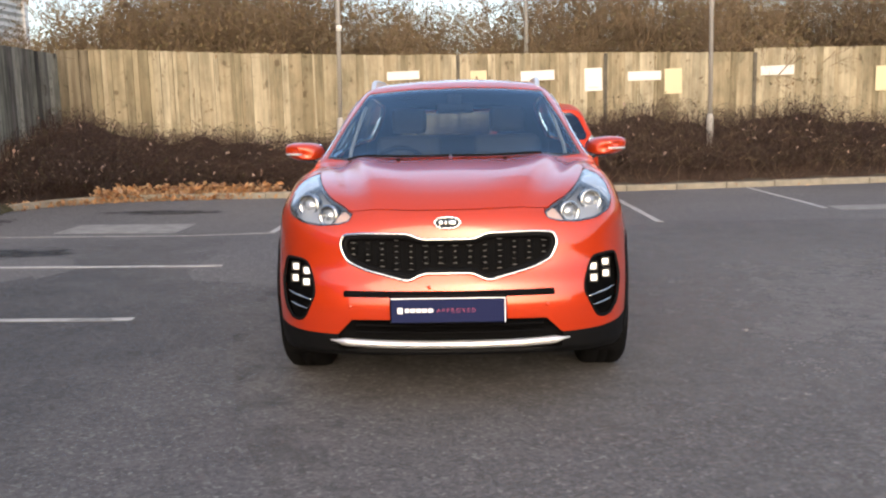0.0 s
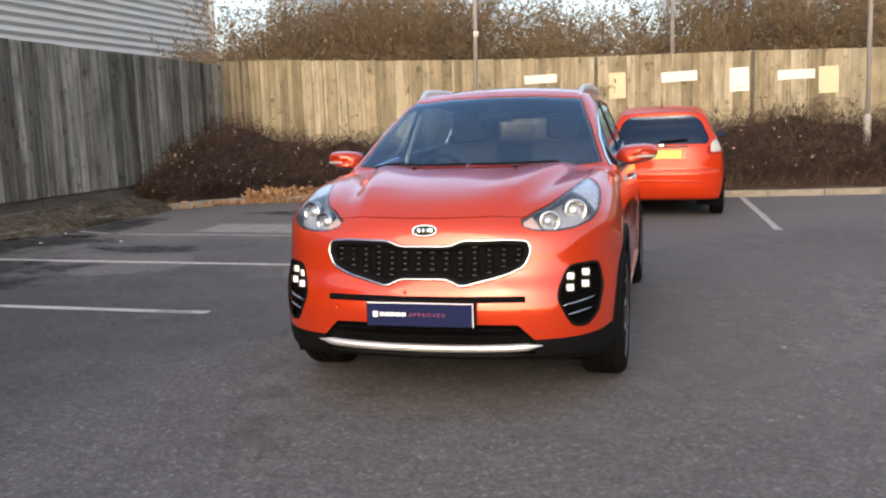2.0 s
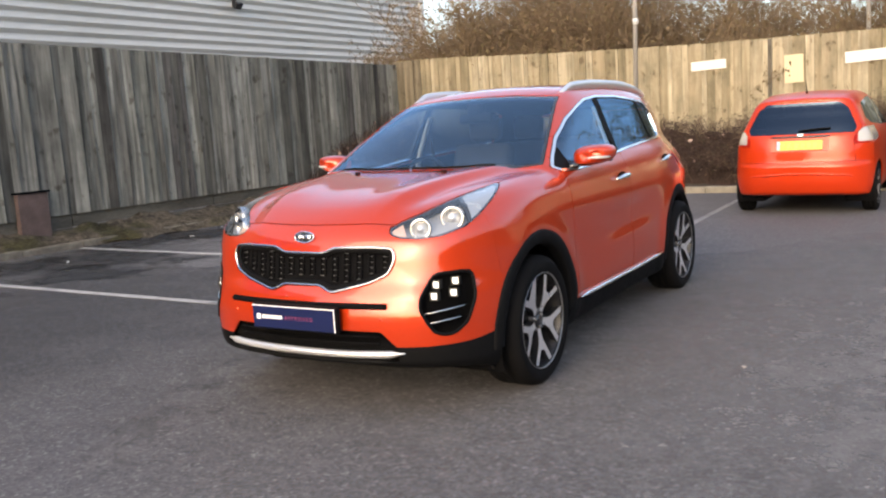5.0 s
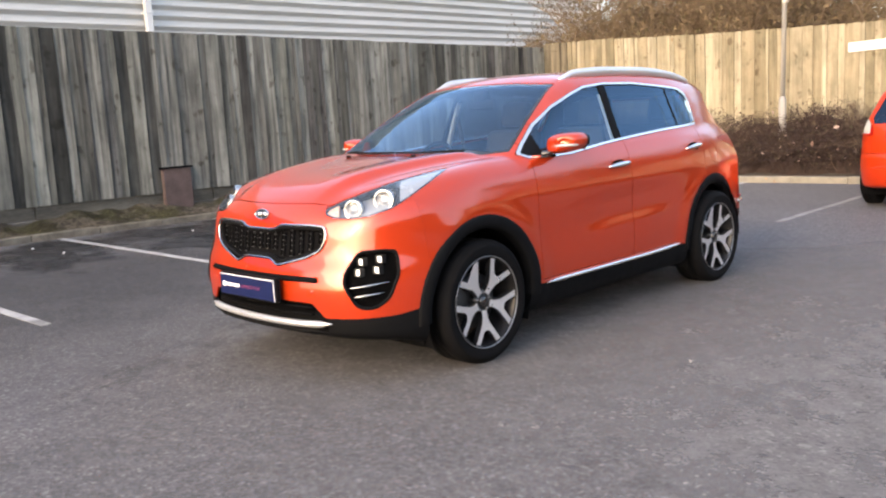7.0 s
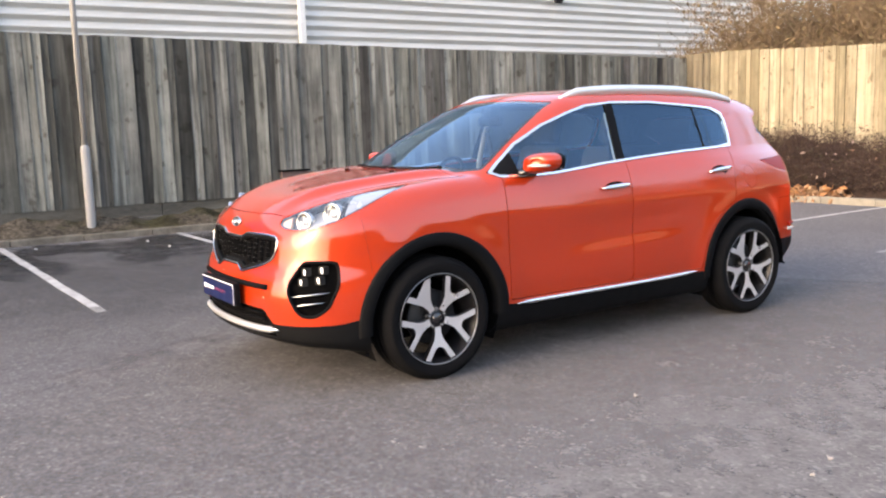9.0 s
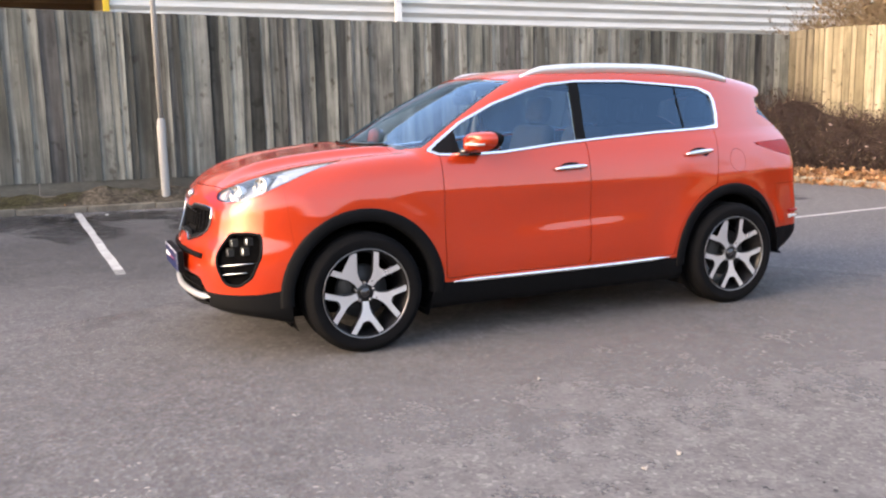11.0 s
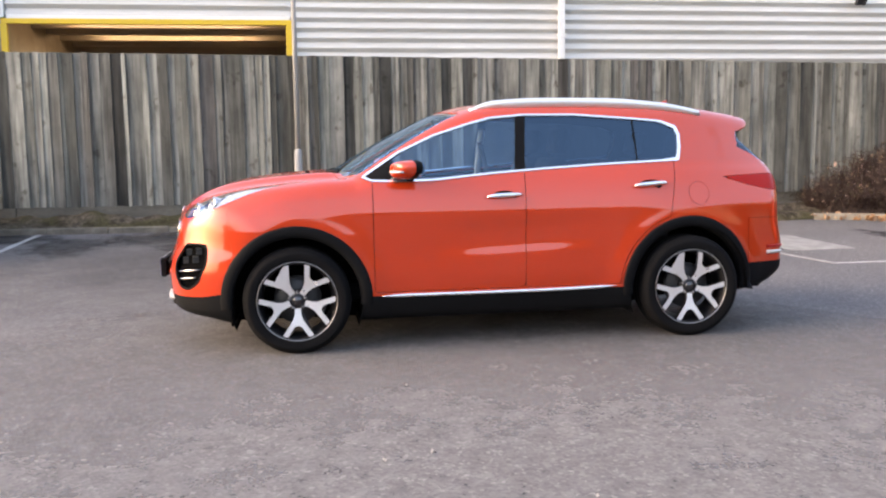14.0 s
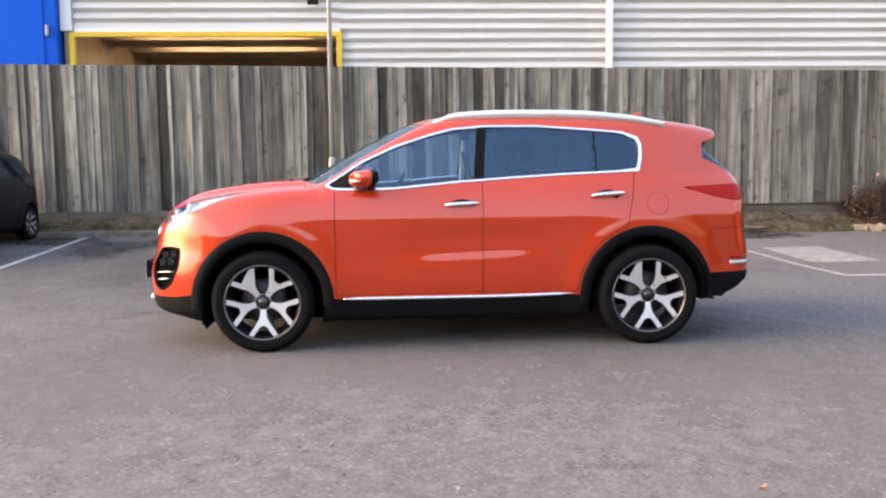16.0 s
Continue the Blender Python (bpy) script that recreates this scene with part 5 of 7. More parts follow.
def build_wheel(parent, radius, rim, width, side, fancy=True, turn=0.0):
    """A wheel about its own centre with its face towards +x, or -x for side -1."""
    wheel = new("wheel")
    wheel.parent = parent
    f = Matrix.Diagonal((side, 1, 1, 1)) @ Matrix.Rotation(turn, 4, "X")
    w = width / 2
    bm = bmesh.new()
    prof = [(rim - 0.012, -w * 0.86), (rim + 0.01, -w * 0.95), ((rim + radius) / 2, -w), (radius - 0.03, -w * 0.96), (radius - 0.006, -w * 0.80), (radius, -w * 0.6), (radius, -w * 0.25), (radius - 0.006, -w * 0.23), (radius - 0.006, -w * 0.17), (radius, -w * 0.15),
            (radius, w * 0.15), (radius - 0.006, w * 0.17), (radius - 0.006, w * 0.23), (radius, w * 0.25), (radius, w * 0.6), (radius - 0.006, w * 0.80), (radius - 0.028, w * 0.95), ((rim + radius) / 2 + 0.012, w), ((rim + radius) / 2 + 0.008, w * 1.008), (rim + 0.02, w * 0.985), (rim + 0.006, w * 0.93), (rim - 0.012, w * 0.88)]
    add_lathe(bm, prof, 64, m=f)
    bmesh.ops.recalc_face_normals(bm, faces=bm.faces[:])
    part("tyre", bm, M_TYRE, wheel, "black low-profile rubber tyre", True)
    bm = bmesh.new()
    add_lathe(bm, [(rim + 0.003, w * 0.90), (rim + 0.0025, w * 0.95), (rim - 0.002, w * 0.945), (rim - 0.006, w * 0.88)], 64, mat=0, m=f)
    add_lathe(bm, [(rim - 0.006, w * 0.88), (rim - 0.022, w * 0.6), (rim - 0.035, -w * 0.4), (rim - 0.02, -w * 0.85)], 64, mat=1, m=f)
    bmesh.ops.recalc_face_normals(bm, faces=bm.faces[:])
    for fc in bm.faces:
        fc.normal_flip()
    part("rim", bm, [M_BAR, M_ALLOY_DARK], wheel, "silver rim lip round a dark barrel", True)
    scale = rim / 0.2475
    for k in range(5):
        bm = bmesh.new()
        ang = -math.pi / 2 + k * 2 * math.pi / 5

        def place(a, b, x, ang=ang):
            r = math.hypot(a, b) * scale
            dish = w * 0.86 - 0.030 * (1 - min(r / rim, 1.0)) ** 1.3
            t = ang + math.atan2(b, a)
            return f @ Vector((dish + x, r * math.cos(t), r * math.sin(t)))

        add_prism(bm, spoke_outline(), -0.034, 0.0, 0, 1, place)
        bmesh.ops.triangulate(bm, faces=bm.faces[:])
        bmesh.ops.recalc_face_normals(bm, faces=bm.faces[:])
        part("spoke", bm, [M_ALLOY, M_ALLOY_DARK], wheel)
    bm = bmesh.new()
    add_lathe(bm, [(0.0, w * 0.86 - 0.016), (0.026, w * 0.86 - 0.017), (0.031, w * 0.86 - 0.024), (0.031, w * 0.86 - 0.06)], 32, mat=0, m=f)
    add_lathe(bm, [(0.031, w * 0.86 - 0.026), (0.050, w * 0.86 - 0.030), (0.060, w * 0.86 - 0.045), (0.064, 0.0)], 32, mat=1, m=f)
    bmesh.ops.recalc_face_normals(bm, faces=bm.faces[:])
    part("hub_cap", bm, [M_GLOSSBLACK, M_ALLOY_DARK], wheel, "", True)
    for k in range(5):
        t = math.pi / 2 + k * 2 * math.pi / 5
        bm = bmesh.new()
        o = f @ Matrix.Translation((0, 0.053 * math.cos(t), 0.053 * math.sin(t)))
        add_lathe(bm, [(0.0, w * 0.86 - 0.018), (0.0085, w * 0.86 - 0.020), (0.011, w * 0.86 - 0.03), (0.011, w * 0.86 - 0.05)], 10, m=o)
        part("wheel_nut", bm, M_BAR, wheel, "", True)
    bm = bmesh.new()
    add_lathe(bm, [(0.06, 0.02), (0.155, 0.02), (0.155, -0.006), (0.06, -0.006)], 48, m=f)
    bmesh.ops.recalc_face_normals(bm, faces=bm.faces[:])
    part("brake_disc", bm, M_DISC, wheel, "", True)
    return wheel


def arch_liner(s, yw, zw, r, x_in, x_out, low=-25.0):
    bm = bmesh.new()
    rows = []
    for k in range(25):
        t = math.radians(low + (205 - low) * k / 24)
        rows.append([bm.verts.new((s * x, yw + r * math.cos(t), zw + r * math.sin(t))) for x in (x_in, x_out)])
    for a, b in zip(rows, rows[1:]):
        bm.faces.new((a[0], a[1], b[1], b[0]))
    bm.faces.new([row[0] for row in rows])
    return bm


# ---------------------------------------------------------------- body form from a few curves
def car_field(c):
    """A closed car form: side, top, front, rear and underside surfaces melted together."""

    def field(x, y, z):
        ax = np.abs(x)
        wheel = np.full(np.shape(y + z), 9.0)
        for yw in c["axles"]:
            r = np.sqrt((y - yw) ** 2 + (z - c["axle_z"]) ** 2)
            wheel = np.minimum(wheel, np.abs(r - c["flare_r"]))
        w = c["side"](z) + c["flare"] * np.exp(-((wheel / 0.085) ** 2)) * np.clip((1.02 - z) / 0.25, 0, 1)
        w = w - (c["taper_r"][0] + c["taper_r"][1] * np.clip((z - 0.9) / 0.3, 0, 1)) * np.maximum(y - c["taper_r"][2], 0) ** 2
        w = w - c.get("taper_f", 0.0) * np.maximum(-1.3 - y, 0) ** 2 * np.clip((z - 0.80) / 0.2, 0, 1)
        w = w + c["crease"](z - 0.035 * (y - c["mid"])) * (lambda u: u * u * (3 - 2 * u))(np.clip((0.75 - np.abs(y - c["mid"])) / 0.6, 0, 1))
        side = ax - w
        bow = c["bow"](y)
        top = c["top"](y - bow * x * x) - c["crown"](y) * x * x
        ridge = c["ridge"][0] + c["ridge"][1] * (y + 1.05)
        off = ax - ridge
        ends = np.clip((-0.95 - y) / 0.15, 0, 1) * np.clip((y + 2.10) / 0.30, 0, 1)
        top = top + c["ridge"][2] * np.exp(-((off / np.where(off > 0, 0.050, 0.17)) ** 2)) * ends
        top = top - c["ridge"][2] * 0.45 * np.exp(-(((off - 0.105) / 0.06) ** 2)) * ends
        over = (z - top) * 0.85
        x2 = x * x
        fore = c["front"](z) + c["plan_f"][0] * x2 + c["plan_f"][1] * x2**4 - y
        aft = y - c["rear"](z) + c["plan_r"][0] * x2 + c["plan_r"][1] * x2**3
        under = c["belly"](y) - z
        f = smax(side, over, c["edge"])
        f = smax(f, fore, 0.07)
        f = smax(f, aft, 0.05)
        return smax(f, under, 0.04)

    return field


def seat(parent, x, y, z, wide, name="seat"):
    bm = bmesh.new()
    add_box(bm, x - wide / 2, x + wide / 2, y - 0.28, y + 0.25, z, z + 0.16, 0.05, 3)
    add_box(bm, -wide / 2, wide / 2, -0.07, 0.07, 0, 0.62, 0.06, 3, Matrix.Translation((x, y + 0.24, z + 0.12)) @ Matrix.Rotation(radians(-16), 4, "X"))
    for hx in ([x] if wide < 0.8 else [x - 0.42, x + 0.42]):
        add_box(bm, -0.13, 0.13, -0.05, 0.05, 0, 0.19, 0.04, 3, Matrix.Translation((hx, y + 0.42, z + 0.74)) @ Matrix.Rotation(radians(-10), 4, "X"))
    return part(name, bm, M_SEAT, parent, "black cloth seat with headrest", True)


def trim_along(name, field, pts3, way, material, parent, radius, lift=0.004, flat=1.0, closed=False, label="", sides=8, taper=False):
    """A moulding laid on the skin along a line of places."""
    q, n = drape(field, pts3, way)
    q = q + n * lift
    if closed:
        q = np.concatenate([q, q[:2]])
    r = [radius] * len(q)
    if taper:
        k = np.linspace(0, 1, len(q))
        r = (radius * np.clip(np.minimum(k, 1 - k) * 16, 0.2, 1)).tolist()
    bm = bmesh.new()
    add_tube(bm, q.tolist(), r, sides, caps=not closed, flat=flat)
    bmesh.ops.recalc_face_normals(bm, faces=bm.faces[:])
    return part(name, bm, material, parent, label, True)


# ---------------------------------------------------------------- the orange crossover
SUV = dict(
    axles=(-1.335, 1.335), axle_z=0.347, flare_r=0.50, flare=0.013, mid=0.12, edge=0.10,
    side=curve((0.15, 0.80), (0.25, 0.87), (0.34, 0.893), (0.5, 0.905), (0.62, 0.903), (0.75, 0.904), (0.88, 0.904), (0.97, 0.892), (1.06, 0.870), (1.13, 0.840), (1.18, 0.807), (1.25, 0.775), (1.4, 0.712), (1.55, 0.648), (1.66, 0.585), (1.9, 0.42)),
    crease=curve((0.34, 0.0), (0.46, 0.004), (0.60, 0.005), (0.69, -0.007), (0.77, -0.008), (0.88, 0.0), (1.04, 0.0)),
    taper_r=(0.10, 0.06, 0.8), taper_f=0.28,
    top=curve((-2.45, 0.55), (-2.23, 0.80), (-2.15, 0.905), (-2.09, 0.955), (-1.96, 1.03), (-1.8, 1.076), (-1.6, 1.110), (-1.3, 1.143), (-1.10, 1.156), (-1.03, 1.193), (-0.85, 1.30), (-0.68, 1.397), (-0.5, 1.487), (-0.345, 1.556), (-0.147, 1.612), (0.03, 1.632), (0.47, 1.645), (0.92, 1.634), (1.4, 1.61), (1.8, 1.555), (2.07, 1.492), (2.4, 1.40)),
    bow=curve((-2.3, 0.28), (-1.3, 0.27), (-1.05, 0.23), (-0.9, 0.21), (-0.3, 0.22), (0.3, 0.0), (2.3, 0.0)),
    crown=curve((-2.3, 0.03), (-1.1, 0.05), (-0.3, 0.09), (0.3, 0.11), (2.3, 0.11)),
    ridge=(0.555, 0.22, 0.026),
    front=curve((0.15, -2.01), (0.22, -2.12), (0.30, -2.206), (0.40, -2.225), (0.5, -2.231), (0.6, -2.214), (0.7, -2.175), (0.8, -2.158), (0.9, -2.145), (1.0, -2.12), (1.3, -2.0)),
    plan_f=(0.20, 0.73),
    rear=curve((0.25, 1.88), (0.35, 2.15), (0.45, 2.235), (0.6, 2.235), (0.75, 2.21), (0.95, 2.195), (1.06, 2.175), (1.12, 2.148), (1.19, 2.095), (1.295, 1.975), (1.365, 1.905), (1.40, 1.915), (1.44, 1.985), (1.485, 2.01), (1.7, 1.93)),
    plan_r=(0.16, 0.45),
    belly=curve((-2.3, 0.30), (-2.15, 0.265), (-1.9, 0.24), (-1.7, 0.20), (-1.0, 0.19), (1.0, 0.20), (1.7, 0.28), (2.1, 0.33), (2.3, 0.40)),
)
F_SUV = car_field(SUV)
WHEEL_R, WHEEL_RIM = 0.349, 0.256

# outlines of the openings, in metres
SIDE_GLASS = [(-0.912, 1.130), (-0.84, 1.102), (-0.65, 1.096), (-0.42, 1.102), (-0.03, 1.137), (0.36, 1.163), (0.755, 1.185), (1.15, 1.2), (1.30, 1.205), (1.329, 1.30), (1.336, 1.393), (1.312, 1.450), (1.20, 1.489), (0.98, 1.508), (0.578, 1.538), (0.219, 1.540), (-0.02, 1.520), (-0.178, 1.480), (-0.416, 1.404), (-0.654, 1.296)]
SCREEN = [(-0.762, 1.150), (-0.4, 1.120), (0.0, 1.110), (0.4, 1.120), (0.762, 1.150), (0.672, 1.36), (0.578, 1.545), (0.3, 1.566), (0.0, 1.571), (-0.3, 1.566), (-0.578, 1.545), (-0.672, 1.36)]
GRILLE = [(-0.50, 0.842), (-0.40, 0.850), (-0.185, 0.848), (-0.125, 0.822), (0.125, 0.822), (0.185, 0.848), (0.40, 0.850), (0.50, 0.842), (0.512, 0.79), (0.480, 0.722), (0.39, 0.682), (0.185, 0.632), (0.115, 0.666), (-0.115, 0.666), (-0.185, 0.632), (-0.39, 0.682), (-0.480, 0.722), (-0.512, 0.79)]
HEADLAMP = [(-1.60, 0.905), (-1.585, 0.955), (-1.45, 1.003), (-1.25, 1.056), (-1.02, 1.102), (-0.66, 1.146), (-0.54, 1.146), (-0.74, 1.070), (-0.93, 0.990), (-1.10, 0.926), (-1.28, 0.892), (-1.42, 0.882), (-1.54, 0.888)]
FOG = [(0.685, 0.718), (0.812, 0.722), (0.835, 0.60), (0.815, 0.48), (0.765, 0.425), (0.705, 0.437), (0.640, 0.565), (0.645, 0.62)]
INTAKE = [(-0.535, 0.372), (-0.455, 0.452), (-0.2, 0.456), (0.2, 0.456), (0.455, 0.452), (0.535, 0.372), (0.53, 0.30), (-0.53, 0.30)]
TAIL = [(1.61, 1.092), (1.95, 1.104), (2.5, 1.108), (2.5, 1.0), (2.0, 0.992), (1.83, 1.028)]


def build_suv():
    car = thing("car", "metallic orange crossover with chrome window trim and two-tone alloy wheels", "car")
    skin = skin_of(F_SUV, (-1.0, -2.36, 0.12), (1.0, 2.36, 1.74), 0.0175)
    az = SUV["axle_z"]

    def wheel_cut(r):
        return lambda x, y, z: np.where(np.abs(x) > 0.5, r - np.minimum(np.hypot(y + 1.335, z - az), np.hypot(y - 1.335, z - az)), -1.0)

    lining = keep(skin, wheel_cut(0.43)(*skin[0].T))
    body = keep(skin, wheel_cut(0.425)(*skin[0].T))

    side_glass = lambda x, y, z: np.where(np.abs(x) > 0.45, outline_distance(y, z, SIDE_GLASS), 1.0)
    screen = lambda x, y, z: np.where(y < 0.25, np.maximum(outline_distance(x, z, SCREEN), -1.105 + 0.24 * x * x - y), 1.0)
    rear_screen = lambda x, y, z: np.where(y > 1.8, outline_distance(x, z, [(-0.55, 1.20), (0.55, 1.20), (0.615, 1.40), (-0.615, 1.40)], 0.01), 1.0)
    grille = lambda x, y, z: np.where(y < -1.9, outline_distance(x, z, GRILLE), 1.0)
    fog = lambda x, y, z: np.where(y < -1.5, outline_distance(np.abs(x), z, FOG), 1.0)
    lamp_top = curve((0.42, 0.925), (0.47, 0.945), (0.50, 0.965), (0.57, 0.998), (0.65, 1.050), (0.70, 1.085), (0.76, 1.122), (0.9, 1.19))
    lamp = lambda x, y, z: np.where(y < -1.2, np.maximum(outline_distance(np.abs(x) + y, z, HEADLAMP), (z - lamp_top(np.abs(x))) * 0.8), 1.0)
    intake = lambda x, y, z: np.where(y < -1.9, outline_distance(x, z, INTAKE), 1.0)
    tail = lambda x, y, z: np.where((y > 1.5) & (np.abs(x) > 0.33), outline_distance(y, z, TAIL), 1.0)
    low_edge = curve((-2.3, 0.375), (-1.95, 0.385), (-1.75, 0.41), (-1.2, 0.40), (-0.8, 0.362), (0.8, 0.362), (1.3, 0.44), (1.8, 0.487), (2.3, 0.487))
    sill = lambda x, y, z: z - low_edge(y)

    # black plastic skirt and underside
    black, body = split(body, sill)
    _, black = split(black, intake)
    skin_part("lower_cladding", black, M_BLACK, car, "black plastic lower skirt")
    # openings
    cut = {}
    for key, g in (("screen", screen), ("rear_screen", rear_screen), ("grille", grille), ("fog", fog), ("lamp", lamp), ("intake", intake), ("tail", tail), ("side", side_glass)):
        cut[key], body = split(body, g, 0.003)
    for g in (side_glass, screen, rear_screen, lamp):
        _, lining = split(lining, g)
    skin_part("inner_lining", (lining[0], -lining[1], lining[2][:, ::-1]), M_LINING, car, "dark inner lining", 0, -0.030)

    # painted panels
    bonnet_line = lambda x, y, z: np.where((z > 0.85) & (y < -0.6), outline_distance(np.abs(x), y - 0.30 * x * x, [(-1, -2.088), (0.47, -2.088), (0.50, -2.075), (0.60, -2.02), (0.70, -1.85), (0.725, -1.5), (0.715, -1.17), (-1, -1.14)]), 1.0)
    door_f = lambda x, y, z: np.where(np.abs(x) > 0.5, outline_distance(y, z, rounded([(-0.835, 0.385), (0.172, 0.385), (0.182, 1.3), (-0.835, 1.3)], 0.03)), 1.0)
    door_r = lambda x, y, z: np.where(np.abs(x) > 0.5, np.maximum(outline_distance(y, z, rounded([(0.172, 0.385), (1.10, 0.385), (1.195, 0.87), (1.262, 1.22), (0.182, 1.3)], 0.03)), 0.505 - np.hypot(y - 1.335, z - az)), 1.0)
    bumper_f = lambda x, y, z: np.where(z < 1.02, y + 1.76 + 0.10 * (z - 0.9), 1.0)
    bumper_r = lambda x, y, z: np.where(z < 0.86, np.maximum(1.80 - y, z - 0.80), 1.0)
    flap = lambda x, y, z: np.where((x > 0.5) & (np.abs(y - 1.41) < 0.2), np.hypot(y - 1.41, z - 0.985) - 0.078, 1.0)
    bonnet, body = split(body, bonnet_line, 0.0045)
    skin_part("bonnet", bonnet, M_PAINT, car)
    bump_f, body = split(body, bumper_f, 0.001)
    skin_part("front_bumper", bump_f, M_PAINT, car)
    bump_r, body = split(body, bumper_r, 0.003)
    skin_part("rear_bumper", bump_r, M_PAINT, car)
    fuel, body = split(body, flap, 0.0025)
    skin_part("fuel_flap", fuel, M_PAINT, car)
    for name, g in (("front_door", door_f), ("rear_door", door_r)):
        panel, body = split(body, g, 0.0045)
        for s in (1, -1):
            skin_part(name, keep(panel, -s * panel[0][:, 0]), M_PAINT, car)
    skin_part("body_shell", body, M_PAINT, car)

    # glass and its bright surround
    band = lambda x, y, z: outline_distance(y, z, SIDE_GLASS) + 0.014 + 0.012 * np.clip((y - 1.15) / 0.15, 0, 1)
    inner, chrome = split(cut["side"], band)
    pillar = lambda x, y, z: np.maximum((y - 0.205 - 0.10 * (z - 1.3)), 0.135 + 0.10 * (z - 1.3) - y)
    post, inner = split(inner, pillar)
    quarter = lambda x, y, z: np.maximum(y - 0.992, 0.975 - y)
    bar, inner = split(inner, quarter)
    nose = lambda x, y, z: y + 0.70 + (z - 1.1) * 0.05
    triangle, inner = split(inner, nose)
    for s in (1, -1):
        pick = lambda k: keep(k, -s * k[0][:, 0])
        skin_part("window_trim", away(pick(chrome), 0.004), M_TRIM, car, "bright chrome window surround", 0.015)
        skin_part("door_pillar", pick(post), M_BLACK, car, "", 0.012)
        skin_part("quarter_bar", pick(bar), M_BLACK, car, "", 0.012)
        skin_part("corner_panel", pick(triangle), M_BLACK, car, "", 0.012)
        front_pane, back = split(pick(inner), lambda x, y, z: y - 0.17)
        rear_pane, quarter_pane = split(back, lambda x, y, z: y - 0.983)
        skin_part("front_side_window", front_pane, M_GLASS_SIDE, car, "", 0.004, 0.006)
        skin_part("rear_side_window", rear_pane, M_GLASS_PRIVACY, car, "dark privacy glass", 0.004, 0.006)
        skin_part("quarter_window", quarter_pane, M_GLASS_PRIVACY, car, "dark privacy glass", 0.004, 0.006)
    frit = lambda x, y, z: np.maximum(outline_distance(x, z, SCREEN) + 0.014, -1.065 + 0.24 * x * x - y)
    pane, border = split(cut["screen"], frit)
    ws = skin_part("windscreen", pane, M_GLASS, car, "slightly tinted windscreen", 0.004, 0.003)
    skin_part("screen_border", border, M_GLOSSBLACK, ws, "", 0.006, 0.003)
    skin_part("rear_window", cut["rear_screen"], M_GLASS_DARK, car, "", 0.004, 0.003)

    # grille: dark recess, bright frame, rows of small bright bars
    g = skin_part("grille", cut["grille"], M_LINING, car, "black honeycomb grille", 0.0, 0.035)
    ring = ribbon_path(rounded(GRILLE, 0.022), 0.02, True)
    pts = np.stack([ring[:, 0], np.full(len(ring), -2.6), ring[:, 1]], 1)
    trim_along("grille_frame", F_SUV, pts, (0, 1, 0), M_CHROME_DULL, g, 0.0075, 0.004, 1.0, True, "bright chrome grille frame")
    inner_ring = ribbon_path(rounded([(a * 0.965, (b - 0.745) * 0.86 + 0.745) for a, b in GRILLE], 0.03), 0.02, True)
    q, n = drape(F_SUV, np.stack([inner_ring[:, 0], np.full(len(inner_ring), -2.6), inner_ring[:, 1]], 1), (0, 1, 0))
    q = q + (0, 0.012, 0)
    bm = bmesh.new()
    add_tube(bm, np.concatenate([q, q[:2]]).tolist(), 0.012, 8, caps=False)
    part("grille_inner_ring", bm, M_BLACK, g, "", True)
    cols = np.linspace(-0.45, 0.45, 14)
    for i, x in enumerate(cols):
        zs = np.arange(0.655, 0.850, 0.0135) + (0.0135 if i % 2 else 0.0)
        inside = outline_distance(np.full(len(zs), x), zs, GRILLE) < -0.03
        zs = zs[inside]
        if not len(zs):
            continue
        q, n = drape(F_SUV, np.stack([np.full(len(zs), x), np.full(len(zs), -2.6), zs], 1), (0, 1, 0))
        for k, c in enumerate(q):
            if k % 2 == 0:
                part("grille_bar", box_mesh(c[0] - 0.0150, c[0] + 0.0150, c[1] + 0.023, c[1] + 0.029, c[2] - 0.0012, c[2] + 0.0012), M_BAR, g)
        for dx in (-0.019, 0.019):
            bm = bmesh.new()
            add_tube(bm, [(c[0] + dx * (0.6 + 0.4 * (k % 2)), c[1] + 0.024, c[2]) for k, c in enumerate(q)], 0.0055, 5)
            part("grille_rib", bm, M_LINING, g, "", True)
    # oval badge with plain strokes
    c, n = drape(F_SUV, [[0.0, -2.6, 0.897]], (0, 1, 0))
    at = Matrix.Translation(Vector(c[0]) + Vector((0, -0.004, 0))) @ Matrix.Rotation(radians(-14), 4, "X")
    bm = bmesh.new()
    add_lathe(bm, [(0.0, -0.006), (0.9, -0.006), (1.0, 0.004)], 32, "y", 0, at @ Matrix.Diagonal((0.060, 1, 0.027, 1)))
    bmesh.ops.recalc_face_normals(bm, faces=bm.faces[:])
    badge = part("badge", bm, M_GLOSSBLACK, car, "black oval badge with bright rim", True)
    bm = bmesh.new()
    t = np.linspace(0, 2 * math.pi, 33)
    add_tube(bm, [at @ Vector((0.060 * math.cos(a), -0.006, 0.027 * math.sin(a))) for a in t], 0.0042, 6, caps=False)
    for x0, x1 in ((-0.040, -0.020), (-0.012, -0.003), (0.006, 0.040)):
        add_box(bm, x0, x1, -0.010, -0.004, -0.012, 0.012, 0.002, 1, at)
    part("badge_rim", bm, M_CHROME, badge, "", True)

    # lower intake, slot, number panel, bright lip
    ip = skin_part("lower_intake", cut["intake"], M_BLACK, car, "", 0.0, 0.03)
